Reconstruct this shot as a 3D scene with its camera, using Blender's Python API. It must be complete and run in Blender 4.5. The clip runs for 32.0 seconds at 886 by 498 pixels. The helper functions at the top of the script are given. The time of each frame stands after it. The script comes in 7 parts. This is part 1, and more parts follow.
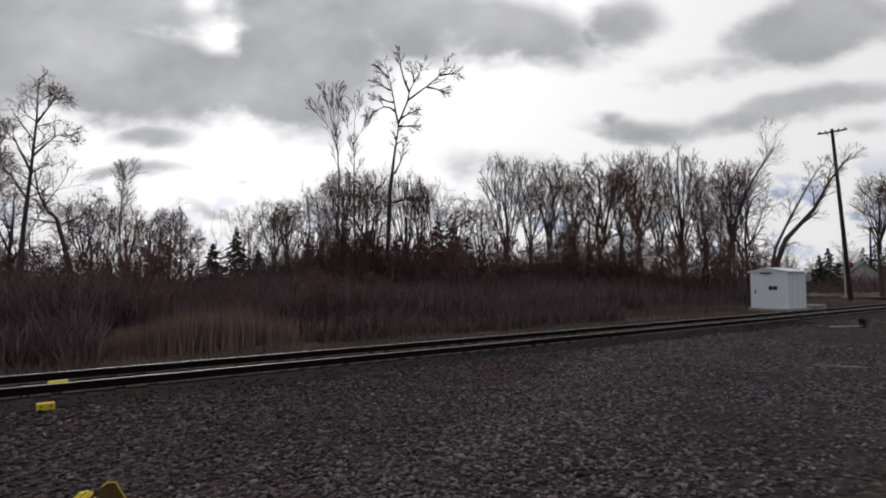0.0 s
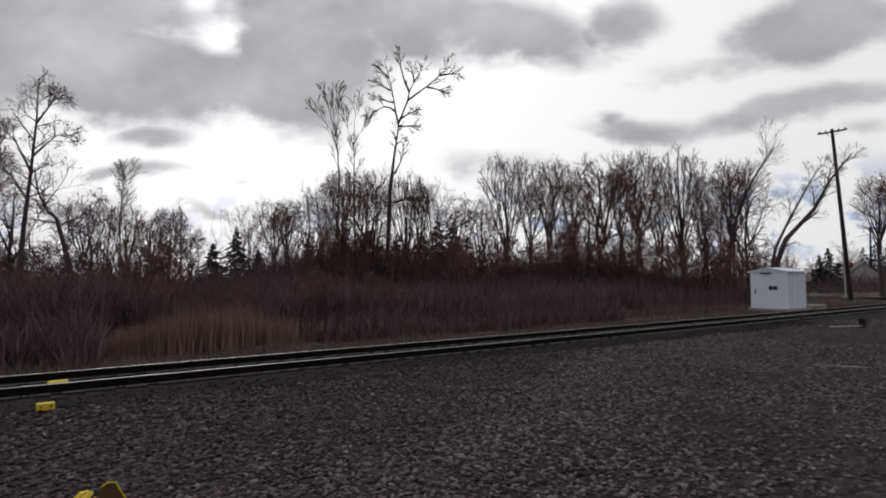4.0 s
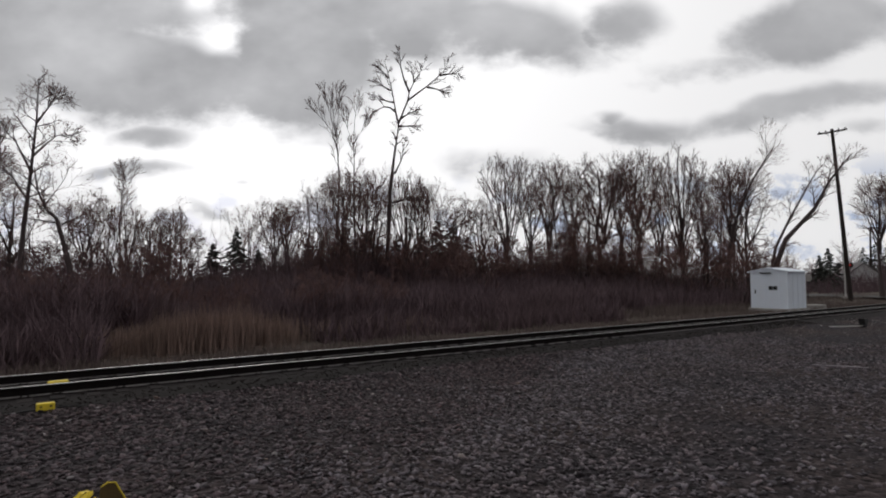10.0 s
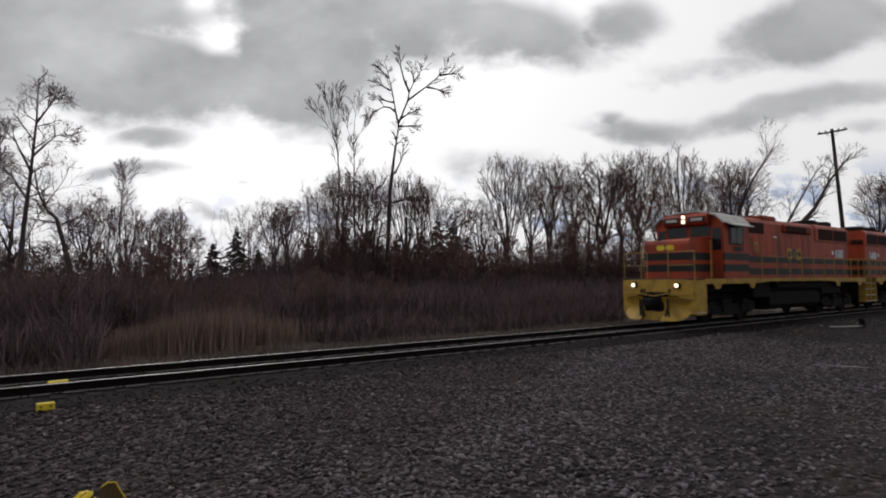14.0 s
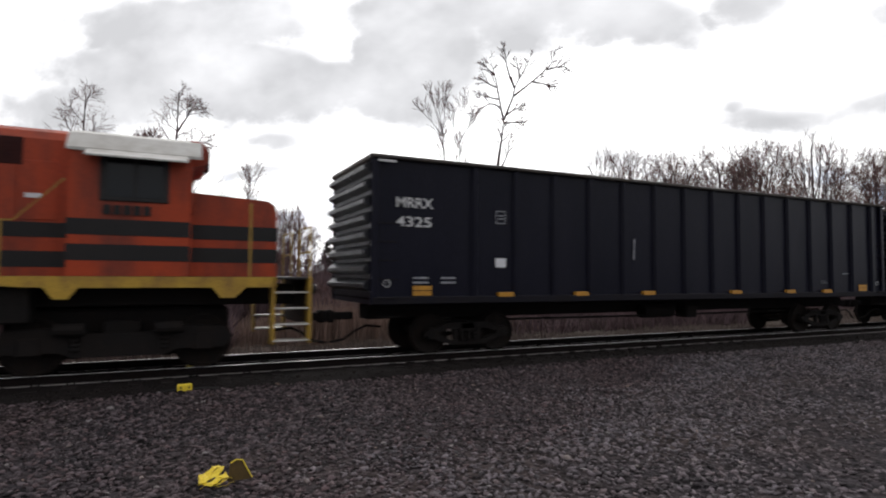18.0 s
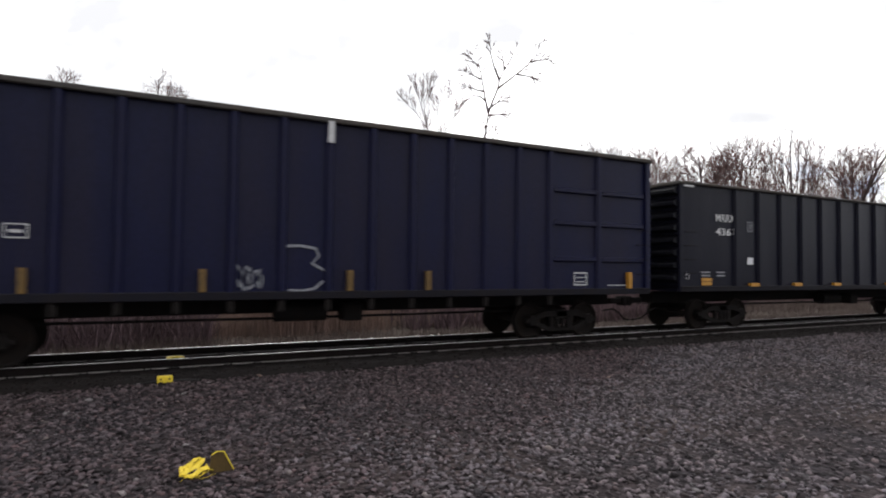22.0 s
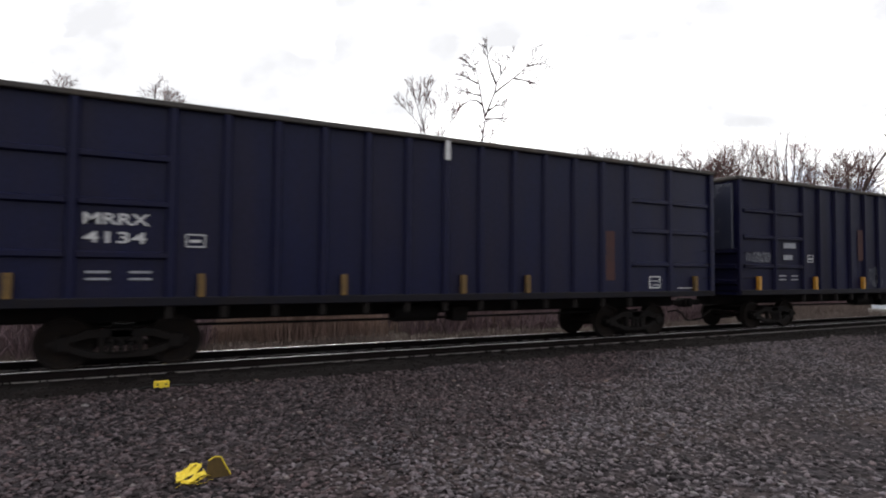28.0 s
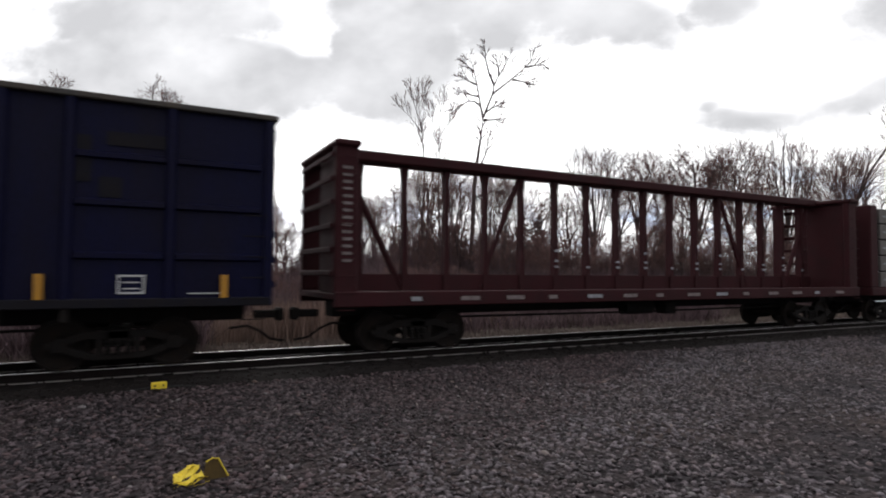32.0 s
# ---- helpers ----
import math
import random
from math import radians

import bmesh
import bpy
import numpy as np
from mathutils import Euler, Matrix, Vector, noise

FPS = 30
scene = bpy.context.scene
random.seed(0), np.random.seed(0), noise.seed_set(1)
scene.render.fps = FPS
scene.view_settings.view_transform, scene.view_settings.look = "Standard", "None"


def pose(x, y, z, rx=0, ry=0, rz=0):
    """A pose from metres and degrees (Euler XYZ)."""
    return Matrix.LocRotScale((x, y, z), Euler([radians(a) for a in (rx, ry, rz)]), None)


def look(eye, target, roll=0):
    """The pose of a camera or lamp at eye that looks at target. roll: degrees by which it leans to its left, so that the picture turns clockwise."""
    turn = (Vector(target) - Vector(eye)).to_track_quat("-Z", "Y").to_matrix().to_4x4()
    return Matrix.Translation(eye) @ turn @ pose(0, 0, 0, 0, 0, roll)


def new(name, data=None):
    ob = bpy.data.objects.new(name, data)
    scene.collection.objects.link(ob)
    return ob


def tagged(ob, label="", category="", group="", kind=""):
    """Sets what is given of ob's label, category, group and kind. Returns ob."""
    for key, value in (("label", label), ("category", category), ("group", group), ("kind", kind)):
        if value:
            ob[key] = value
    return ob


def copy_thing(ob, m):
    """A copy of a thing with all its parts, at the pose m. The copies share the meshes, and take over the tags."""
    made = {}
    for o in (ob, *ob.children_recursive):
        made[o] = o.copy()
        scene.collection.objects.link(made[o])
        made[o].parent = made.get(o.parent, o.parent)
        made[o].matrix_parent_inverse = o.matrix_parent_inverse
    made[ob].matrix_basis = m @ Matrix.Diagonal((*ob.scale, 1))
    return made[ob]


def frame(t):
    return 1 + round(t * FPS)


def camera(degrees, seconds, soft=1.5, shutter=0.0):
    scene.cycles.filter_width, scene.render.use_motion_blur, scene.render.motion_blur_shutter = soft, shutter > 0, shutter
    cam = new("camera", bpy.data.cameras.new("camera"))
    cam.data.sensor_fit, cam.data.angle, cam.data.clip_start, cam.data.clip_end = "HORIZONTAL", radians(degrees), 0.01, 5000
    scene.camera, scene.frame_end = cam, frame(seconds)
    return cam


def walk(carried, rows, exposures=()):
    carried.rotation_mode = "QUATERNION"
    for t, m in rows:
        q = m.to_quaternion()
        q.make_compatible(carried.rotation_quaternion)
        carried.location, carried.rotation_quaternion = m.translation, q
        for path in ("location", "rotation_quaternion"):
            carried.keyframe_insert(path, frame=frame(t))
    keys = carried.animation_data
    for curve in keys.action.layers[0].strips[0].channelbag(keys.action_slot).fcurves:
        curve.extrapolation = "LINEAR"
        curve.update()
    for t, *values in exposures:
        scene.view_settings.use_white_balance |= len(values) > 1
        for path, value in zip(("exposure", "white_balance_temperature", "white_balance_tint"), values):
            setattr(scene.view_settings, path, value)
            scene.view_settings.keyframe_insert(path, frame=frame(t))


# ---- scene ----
cam = camera(75.34, 32.0, soft=2.0, shutter=0.2)

EYE = Vector((0.0, -12.912, 1.802))


def aim(yaw, pitch, lean):
    """The camera's pose: yaw from +y towards +x, pitch up, lean to the left, in degrees."""
    y, p = radians(yaw), radians(pitch)
    way = Vector((math.sin(y) * math.cos(p), math.cos(y) * math.cos(p), math.sin(p)))
    return look(EYE, EYE + way, lean)


WALK = [
    (0, 35.998, 2.922, -0.252), (15.8, 35.998, 2.922, -0.252), (16.5, 35.847, 2.944, -0.2), (17, 35.7, 2.909, -0.268), (17.1, 34.5, 2.95, -0.2),
    (17.2, 31.8, 3.1, -0.1), (17.3, 27.1, 3.3, 0), (17.4, 25.1, 3.6, 0.1), (17.5, 21.33, 4.1, 0.3), (17.6, 26, 2.7, 0.25),
    (17.7, 27.2, 2.9, 0.25), (17.8, 26.5, 2.8, 0.25), (17.9, 26, 2.6, 0.25), (18, 25.527, 2.617, 0.36), (18.2, 25.54, 2.64, 0.35),
    (18.35, 25.14, 2.74, 0.35), (18.5, 24.012, 2.977, 0.356), (19, 23.651, 2.408, 0.334), (19.5, 27.18, 3.482, 0.012), (20, 27.177, 3.09, 0.279),
    (20.5, 27.122, 2.595, 0.365), (21, 27.143, 2.411, 0.475), (21.5, 27.148, 2.244, 0.473), (22, 27.163, 1.824, 0.626), (22.5, 27.198, 1.67, 0.599),
    (23, 27.188, 1.82, 0.608), (24, 27.178, 1.747, 0.603), (25, 27.186, 1.72, 0.601), (25.5, 27.201, 1.8, 0.569), (27.5, 27.301, 1.707, 0.633),
    (28, 27.419, 2.218, 0.471), (28.5, 27.658, 2.254, 0.393), (29, 27.781, 2.324, 0.443), (29.5, 27.769, 2.3, 0.462), (30, 27.7, 1.972, 0.579),
    (30.5, 27.652, 1.983, 0.56), (31, 27.647, 2.06, 0.535), (31.5, 27.648, 2.262, 0.406), (32, 27.619, 2.313, 0.457),
]
walk(cam, [(t, aim(a, b, c)) for t, a, b, c in WALK],
     exposures=[(0.0, -0.38), (14.5, -0.38), (16.5, 0.05), (17.0, 0.12), (18.0, 0.42), (19.0, 0.65), (20.0, 0.88), (21.5, 0.92), (23.0, 0.84), (25.5, 0.88), (28.0, 0.83), (29.0, 0.66), (32.0, 0.4)])

# ---- light: an overcast winter sky, brightest ahead where the sun stands behind the clouds ----
SUN_AZ, SUN_EL = 14.0, 33.0
world = bpy.data.worlds.new("overcast_sky")
scene.world = world
world.use_nodes = True
wn = world.node_tree
wn.nodes.clear()


def wnode(kind, **values):
    n = wn.nodes.new(kind)
    for k, v in values.items():
        n.inputs[int(k[1:])].default_value = v
    return n


def wmath(op, a, b=None, c=None):
    n = wn.nodes.new("ShaderNodeMath")
    n.operation = op
    for i, v in enumerate((a, b, c)):
        if v is None:
            continue
        if isinstance(v, (int, float)):
            n.inputs[i].default_value = v
        else:
            wn.links.new(v, n.inputs[i])
    return n.outputs[0]


def wramp(x, lo, hi):
    n = wn.nodes.new("ShaderNodeMapRange")
    n.interpolation_type = "SMOOTHSTEP"
    wn.links.new(x, n.inputs[0])
    n.inputs[1].default_value, n.inputs[2].default_value = lo, hi
    return n.outputs[0]


def first_view(px, py):
    """Plane coordinates of a direction, by its bearing and level in thousandths across the first view."""
    return (px - 784) / 1015.4, (493 - py) / 1015.4


# cloud banks: bearing, level, half width, half height, slope, weight
CLOUDS = [
    (150, 105, 440, 82, 0.1, 1.2), (540, 70, 140, 155, 0.0, 1.2), (90, -10, 330, 70, 0.05, 1.1), (-180, 150, 260, 70, 0.0, 1.0), (480, 175, 120, 42, 0.1, 0.95),
    (690, 10, 200, 95, 0.0, 1.0), (905, 45, 160, 55, 0.12, 1.0), (1125, 35, 78, 52, 0.0, 0.78), (1450, 45, 175, 66, -0.12, 1.05), (1320, 112, 180, 30, -0.1, 0.6),
    (1420, 192, 235, 30, -0.22, 0.85), (1150, 226, 120, 26, 0.05, 0.75), (1095, 204, 30, 20, 0.0, 0.62), (1545, 225, 70, 16, -0.1, 0.5),
    (885, 285, 115, 34, 0.0, 0.55), (278, 235, 80, 30, 0.0, 0.75), (245, 303, 92, 14, 0.0, 0.8), (365, 375, 62, 18, 0.25, 0.65), (430, 325, 18, 8, 0.0, 0.45),
    (60, 305, 90, 20, 0.0, 0.5), (1010, 300, 150, 22, -0.05, 0.35),
]
# bright rents in them
RENTS = [(394, 46, 32, 22), (345, -8, 32, 16), (1225, 20, 30, 60), (1545, 108, 55, 22)]


def build_sky():
    L = wn.links.new
    tc = wn.nodes.new("ShaderNodeTexCoord")
    sep = wn.nodes.new("ShaderNodeSeparateXYZ")
    L(tc.outputs["Generated"], sep.inputs[0])
    x, y, z = sep.outputs
    fs, fc = math.sin(radians(36)), math.cos(radians(36))
    ahead = wmath("ADD", wmath("MULTIPLY", x, fs), wmath("MULTIPLY", y, fc))
    den = wmath("MAXIMUM", ahead, 0.18)
    u = wmath("DIVIDE", wmath("SUBTRACT", wmath("MULTIPLY", x, fc), wmath("MULTIPLY", y, fs)), den)
    v = wmath("DIVIDE", z, den)
    el = wmath("MULTIPLY", wmath("ARCSINE", z), 57.2958)
    # billows at two sizes bend the banks' outlines
    lay = wn.nodes.new("ShaderNodeCombineXYZ")
    L(u, lay.inputs[0])
    L(wmath("MULTIPLY", v, 1.5), lay.inputs[1])
    big = wnode("ShaderNodeTexNoise", _2=5.0, _3=3.0, _4=0.5)
    L(lay.outputs[0], big.inputs["Vector"])
    fine = wnode("ShaderNodeTexNoise", _2=11.0, _3=7.0, _4=0.58)
    L(lay.outputs[0], fine.inputs["Vector"])
    wob = wmath("SUBTRACT", big.outputs[0], 0.5)
    wob2 = wmath("SUBTRACT", fine.outputs[0], 0.5)
    sb = wn.nodes.new("ShaderNodeSeparateColor")
    L(big.outputs["Color"], sb.inputs[0])
    wob3 = wmath("SUBTRACT", sb.outputs[1], 0.5)
    wu = wmath("MULTIPLY_ADD", wob2, 0.045, wmath("MULTIPLY_ADD", wob, 0.12, u))
    wv = wmath("MULTIPLY_ADD", wob2, 0.03, wmath("MULTIPLY_ADD", wob3, 0.075, v))

    def bank(px, py, w, h, slope=0.0):
        cu, cv = first_view(px, py)
        du = wmath("SUBTRACT", wu, cu)
        dv = wmath("MULTIPLY_ADD", du, slope, wmath("SUBTRACT", wv, cv))
        du, dv = wmath("MULTIPLY", du, 1015.4 / w), wmath("MULTIPLY", dv, 1015.4 / h)
        return wmath("MULTIPLY_ADD", du, du, wmath("MULTIPLY", dv, dv))
    grey = None
    for px, py, w, h, slope, k in CLOUDS:
        g = wmath("MULTIPLY", wmath("EXPONENT", wmath("MULTIPLY", bank(px, py, w, h, slope), -0.75)), k)
        grey = g if grey is None else wmath("MAXIMUM", grey, g)
    for px, py, w, h in RENTS:
        grey = wmath("MULTIPLY", grey, wmath("MULTIPLY_ADD", wmath("EXPONENT", wmath("MULTIPLY", bank(px, py, w, h), -0.6)), -0.5, 1.0))
    # away from these banks an even, broken deck
    side = wmath("ABSOLUTE", u)
    deck = wmath("MAXIMUM", wramp(v, 0.46, 0.7), wramp(side, 0.95, 1.6))
    grey = wmath("MAXIMUM", grey, wmath("MULTIPLY", deck, 0.45))
    # torn, billowing edges
    torn = wmath("MULTIPLY_ADD", wob2, 0.55, wmath("MULTIPLY", wob, 0.5))
    cover = wmath("MULTIPLY", wramp(wmath("ADD", grey, torn), 0.2, 0.78), wmath("MULTIPLY_ADD", wob3, 0.6, wmath("MULTIPLY_ADD", wob2, 0.25, 0.88)))
    cover = wmath("MINIMUM", wmath("MAXIMUM", cover, 0.0), 1.0)
    # brightness of the thin cloud round the hidden sun
    sx, sy, sz = (math.sin(radians(SUN_AZ)) * math.cos(radians(SUN_EL)), math.cos(radians(SUN_AZ)) * math.cos(radians(SUN_EL)), math.sin(radians(SUN_EL)))
    dot = wmath("ADD", wmath("ADD", wmath("MULTIPLY", x, sx), wmath("MULTIPLY", y, sy)), wmath("MULTIPLY", z, sz))
    glow = wmath("POWER", wmath("MAXIMUM", dot, 0.0), 5.0)
    bright = wmath("MULTIPLY_ADD", glow, 0.6, 1.05)
    dim = wmath("MULTIPLY_ADD", glow, 0.05, 0.5)
    level = wmath("ADD", wmath("MULTIPLY", bright, wmath("SUBTRACT", 1.0, cover)), wmath("MULTIPLY", dim, cover))
    # the deck thickens away from the sun
    away = wn.nodes.new("ShaderNodeMapRange")
    L(dot, away.inputs[0])
    for k, q in ((1, -0.8), (2, 0.42), (3, 0.4), (4, 1.0)):
        away.inputs[k].default_value = q
    level = wmath("MULTIPLY", level, away.outputs[0])
    cloud = wn.nodes.new("ShaderNodeCombineColor")
    L(wmath("MULTIPLY", level, wmath("MULTIPLY_ADD", cover, -0.035, 0.995)), cloud.inputs[0])
    L(wmath("MULTIPLY", level, wmath("MULTIPLY_ADD", cover, -0.025, 0.99)), cloud.inputs[1])
    L(level, cloud.inputs[2])
    sky = wn.nodes.new("ShaderNodeTexSky")
    sky.sky_type, sky.sun_disc = "NISHITA", False
    sky.sun_elevation, sky.sun_rotation = radians(SUN_EL), radians(SUN_AZ)
    high = wn.nodes.new("ShaderNodeCombineXYZ")
    for i, q in enumerate((x, y, wmath("ADD", wmath("MULTIPLY", wmath("MAXIMUM", z, 0.0), 0.6), 0.7))):
        L(q, high.inputs[i])
    L(high.outputs[0], sky.inputs["Vector"])
    blue = wn.nodes.new("ShaderNodeVectorMath")
    blue.operation = "SCALE"
    L(sky.outputs[0], blue.inputs[0])
    blue.inputs["Scale"].default_value = 0.19
    # small openings to the blue low over the trees
    low = wramp(wmath("ABSOLUTE", wmath("SUBTRACT", el, 5.0)), 6.0, 1.0)
    gap = wmath("MULTIPLY", wramp(fine.outputs[0], 0.5, 0.62), low)
    mix = wn.nodes.new("ShaderNodeMix")
    mix.data_type = "RGBA"
    L(wmath("MULTIPLY", gap, 0.7), mix.inputs[0])
    L(cloud.outputs[0], mix.inputs[6])
    L(blue.outputs[0], mix.inputs[7])
    bg = wn.nodes.new("ShaderNodeBackground")
    L(mix.outputs[2], bg.inputs[0])
    bg.inputs[1].default_value = 1.0
    out = wn.nodes.new("ShaderNodeOutputWorld")
    L(bg.outputs[0], out.inputs[0])


build_sky()

sun = new("sun", bpy.data.lights.new("sun", "SUN"))
sun.data.energy, sun.data.angle, sun.data.color = 0.5, radians(25), (1.0, 0.95, 0.88)
sun.matrix_world = look((0, 0, 50), (-math.sin(radians(SUN_AZ)) * 10, -math.cos(radians(SUN_AZ)) * 10, 50 - math.tan(radians(SUN_EL)) * 10))

# ---- materials ----
def mat(name, color, rough=0.7, metal=0.0, scale=3.0, vary=0.25, bump=0.2, second=None, amount=0.35, stretch=(1, 1, 1), fine=40.0, each=0.0, glow=0.0, spec=0.5, cells=0.0, tints=0.0):
    """A surface with broad stains towards a second colour, fine grain and relief. each: how far piece differs from piece."""
    m = bpy.data.materials.new(name)
    m.use_nodes = True
    nt = m.node_tree
    L = nt.links.new
    b = nt.nodes["Principled BSDF"]
    b.inputs["Roughness"].default_value, b.inputs["Metallic"].default_value = rough, metal
    b.inputs["Specular IOR Level"].default_value = spec
    tc = nt.nodes.new("ShaderNodeTexCoord")
    mp = nt.nodes.new("ShaderNodeMapping")
    mp.inputs["Scale"].default_value = stretch
    L(tc.outputs["Object"], mp.inputs[0])
    n1 = nt.nodes.new("ShaderNodeTexNoise")
    n1.inputs["Scale"].default_value, n1.inputs["Detail"].default_value, n1.inputs["Roughness"].default_value = scale, 6, 0.62
    n2 = nt.nodes.new("ShaderNodeTexNoise")
    n2.inputs["Scale"].default_value, n2.inputs["Detail"].default_value = fine, 4
    L(mp.outputs[0], n1.inputs[0])
    L(mp.outputs[0], n2.inputs[0])
    c2 = second or tuple(c * 0.55 for c in color)
    r = nt.nodes.new("ShaderNodeMapRange")
    L(n1.outputs[0], r.inputs[0])
    r.inputs[1].default_value, r.inputs[2].default_value, r.inputs[4].default_value = 0.42, 0.68, amount
    mx = nt.nodes.new("ShaderNodeMix")
    mx.data_type = "RGBA"
    L(r.outputs[0], mx.inputs[0])
    mx.inputs[6].default_value, mx.inputs[7].default_value = (*color, 1), (*c2, 1)
    hsv = nt.nodes.new("ShaderNodeHueSaturation")
    L(mx.outputs[2], hsv.inputs["Color"])
    v = nt.nodes.new("ShaderNodeMapRange")
    L(n2.outputs[0], v.inputs[0])
    v.inputs[1].default_value, v.inputs[2].default_value = 0.25, 0.75
    v.inputs[3].default_value, v.inputs[4].default_value = 1 - vary, 1 + vary
    val = v.outputs[0]
    if each:
        oi = nt.nodes.new("ShaderNodeObjectInfo")
        ge = nt.nodes.new("ShaderNodeNewGeometry")
        ad = nt.nodes.new("ShaderNodeMath")
        ad.operation = "ADD"
        L(oi.outputs["Random"], ad.inputs[0])
        L(ge.outputs["Random Per Island"], ad.inputs[1])
        fr = nt.nodes.new("ShaderNodeMath")
        fr.operation = "FRACT"
        L(ad.outputs[0], fr.inputs[0])
        e = nt.nodes.new("ShaderNodeMapRange")
        L(fr.outputs[0], e.inputs[0])
        e.inputs[3].default_value, e.inputs[4].default_value = 1 - each, 1 + each
        mu = nt.nodes.new("ShaderNodeMath")
        mu.operation = "MULTIPLY"
        L(val, mu.inputs[0])
        L(e.outputs[0], mu.inputs[1])
        val = mu.outputs[0]
    if tints:
        sp = nt.nodes.new("ShaderNodeMath")
        sp.operation = "MULTIPLY"
        L(ge.outputs["Random Per Island"], sp.inputs[0])
        sp.inputs[1].default_value = 17.37
        sf = nt.nodes.new("ShaderNodeMath")
        sf.operation = "FRACT"
        L(sp.outputs[0], sf.inputs[0])
        st = nt.nodes.new("ShaderNodeMapRange")
        L(sf.outputs[0], st.inputs[0])
        st.inputs[1].default_value, st.inputs[2].default_value, st.inputs[4].default_value = 1 - tints, 1.0, 1.0
        mt = nt.nodes.new("ShaderNodeMath")
        mt.operation = "MAXIMUM"
        L(st.outputs[0], mt.inputs[0])
        L(r.outputs[0], mt.inputs[1])
        L(mt.outputs[0], mx.inputs[0])
    vo = None
    if cells:
        vo = nt.nodes.new("ShaderNodeTexVoronoi")
        vo.inputs["Scale"].default_value = cells
        L(mp.outputs[0], vo.inputs["Vector"])
        sc = nt.nodes.new("ShaderNodeSeparateColor")
        L(vo.outputs["Color"], sc.inputs[0])
        cr = nt.nodes.new("ShaderNodeMapRange")
        L(sc.outputs[0], cr.inputs[0])
        cr.inputs[3].default_value, cr.inputs[4].default_value = 0.35, 1.75
        mc = nt.nodes.new("ShaderNodeMath")
        mc.operation = "MULTIPLY"
        L(val, mc.inputs[0])
        L(cr.outputs[0], mc.inputs[1])
        val = mc.outputs[0]
    L(val, hsv.inputs["Value"])
    L(hsv.outputs[0], b.inputs["Base Color"])
    rr = nt.nodes.new("ShaderNodeMapRange")
    L(n1.outputs[0], rr.inputs[0])
    rr.inputs[3].default_value, rr.inputs[4].default_value = max(0.05, rough - 0.12), min(1.0, rough + 0.15)
    L(rr.outputs[0], b.inputs["Roughness"])
    if bump:
        bp = nt.nodes.new("ShaderNodeBump")
        bp.inputs["Strength"].default_value, bp.inputs["Distance"].default_value = bump, 0.01
        L(vo.outputs["Distance"] if vo else n2.outputs[0], bp.inputs["Height"])
        if vo:
            bp.invert, bp.inputs["Distance"].default_value = True, 0.04
        L(bp.outputs[0], b.inputs["Normal"])
    if glow:
        b.inputs["Emission Color"].default_value = (*color, 1)
        b.inputs["Emission Strength"].default_value = glow
    return m


BROWN_GRAVEL = mat("brown_gravel_stone", (0.06, 0.048, 0.053), 0.8, scale=0.3, vary=0.4, each=0.8, second=(0.066, 0.044, 0.046), amount=0.85, fine=30, tints=0.4, spec=0.25)
GRAVEL = mat("gravel_stone", (0.098, 0.086, 0.097), 0.8, scale=0.3, vary=0.4, each=0.75, second=(0.09, 0.069, 0.071), amount=0.8, fine=30, tints=0.35, spec=0.3)
PALE_STONE = mat("pale_stone", (0.135, 0.122, 0.125), 0.6, scale=0.6, vary=0.3, each=0.6, second=(0.12, 0.08, 0.065), amount=0.5, fine=30, tints=0.4)
# dark stone, with shade between the rails and along the shoulder in its colour
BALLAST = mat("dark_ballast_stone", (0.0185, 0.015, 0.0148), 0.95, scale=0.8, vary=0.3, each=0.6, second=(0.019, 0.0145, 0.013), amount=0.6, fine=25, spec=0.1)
# darker than the strewn stones, so gaps between them look shadowed
GROUND = mat("gravel_ground", (0.0265, 0.0228, 0.0255), 0.9, scale=0.35, vary=0.4, bump=1.0, second=(0.05, 0.037, 0.034), amount=0.8, fine=22, cells=13.0, spec=0.08)
FIELD = mat("dead_grass_ground", (0.1, 0.083, 0.07), 0.95, scale=0.6, vary=0.4, bump=0.8, second=(0.065, 0.052, 0.044), amount=0.6, fine=14, spec=0.1)
RAIL_HEAD = mat("worn_rail_steel", (0.52, 0.5, 0.495), 0.38, 0.95, scale=4, vary=0.1, bump=0.05, amount=0.2)
# near-black web and tie plates, much darker than the rail's head and base
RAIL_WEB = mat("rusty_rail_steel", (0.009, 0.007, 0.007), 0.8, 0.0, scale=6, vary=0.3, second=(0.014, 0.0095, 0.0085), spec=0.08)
RAIL_FOOT = mat("dusty_rail_base", (0.33, 0.3, 0.295), 0.5, 0.6, scale=4, vary=0.2, bump=0.05, second=(0.2, 0.17, 0.16), amount=0.5)
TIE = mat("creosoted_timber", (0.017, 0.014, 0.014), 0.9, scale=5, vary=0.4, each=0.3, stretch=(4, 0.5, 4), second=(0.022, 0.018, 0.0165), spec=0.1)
TAG = mat("yellow_paint_marker", (0.72, 0.54, 0.03), 0.55, scale=8, vary=0.12, amount=0.3, second=(0.5, 0.35, 0.02))
PANEL = mat("dull_ochre_plastic", (0.09, 0.055, 0.012), 0.6, scale=8, vary=0.2)
BLACK_CAR = mat("black_railcar_paint", (0.0064, 0.0067, 0.0145), 0.32, 0.0, scale=0.9, vary=0.25, bump=0.12, second=(0.0115, 0.0112, 0.0205), amount=0.7, stretch=(1, 1, 0.3), spec=0.13)
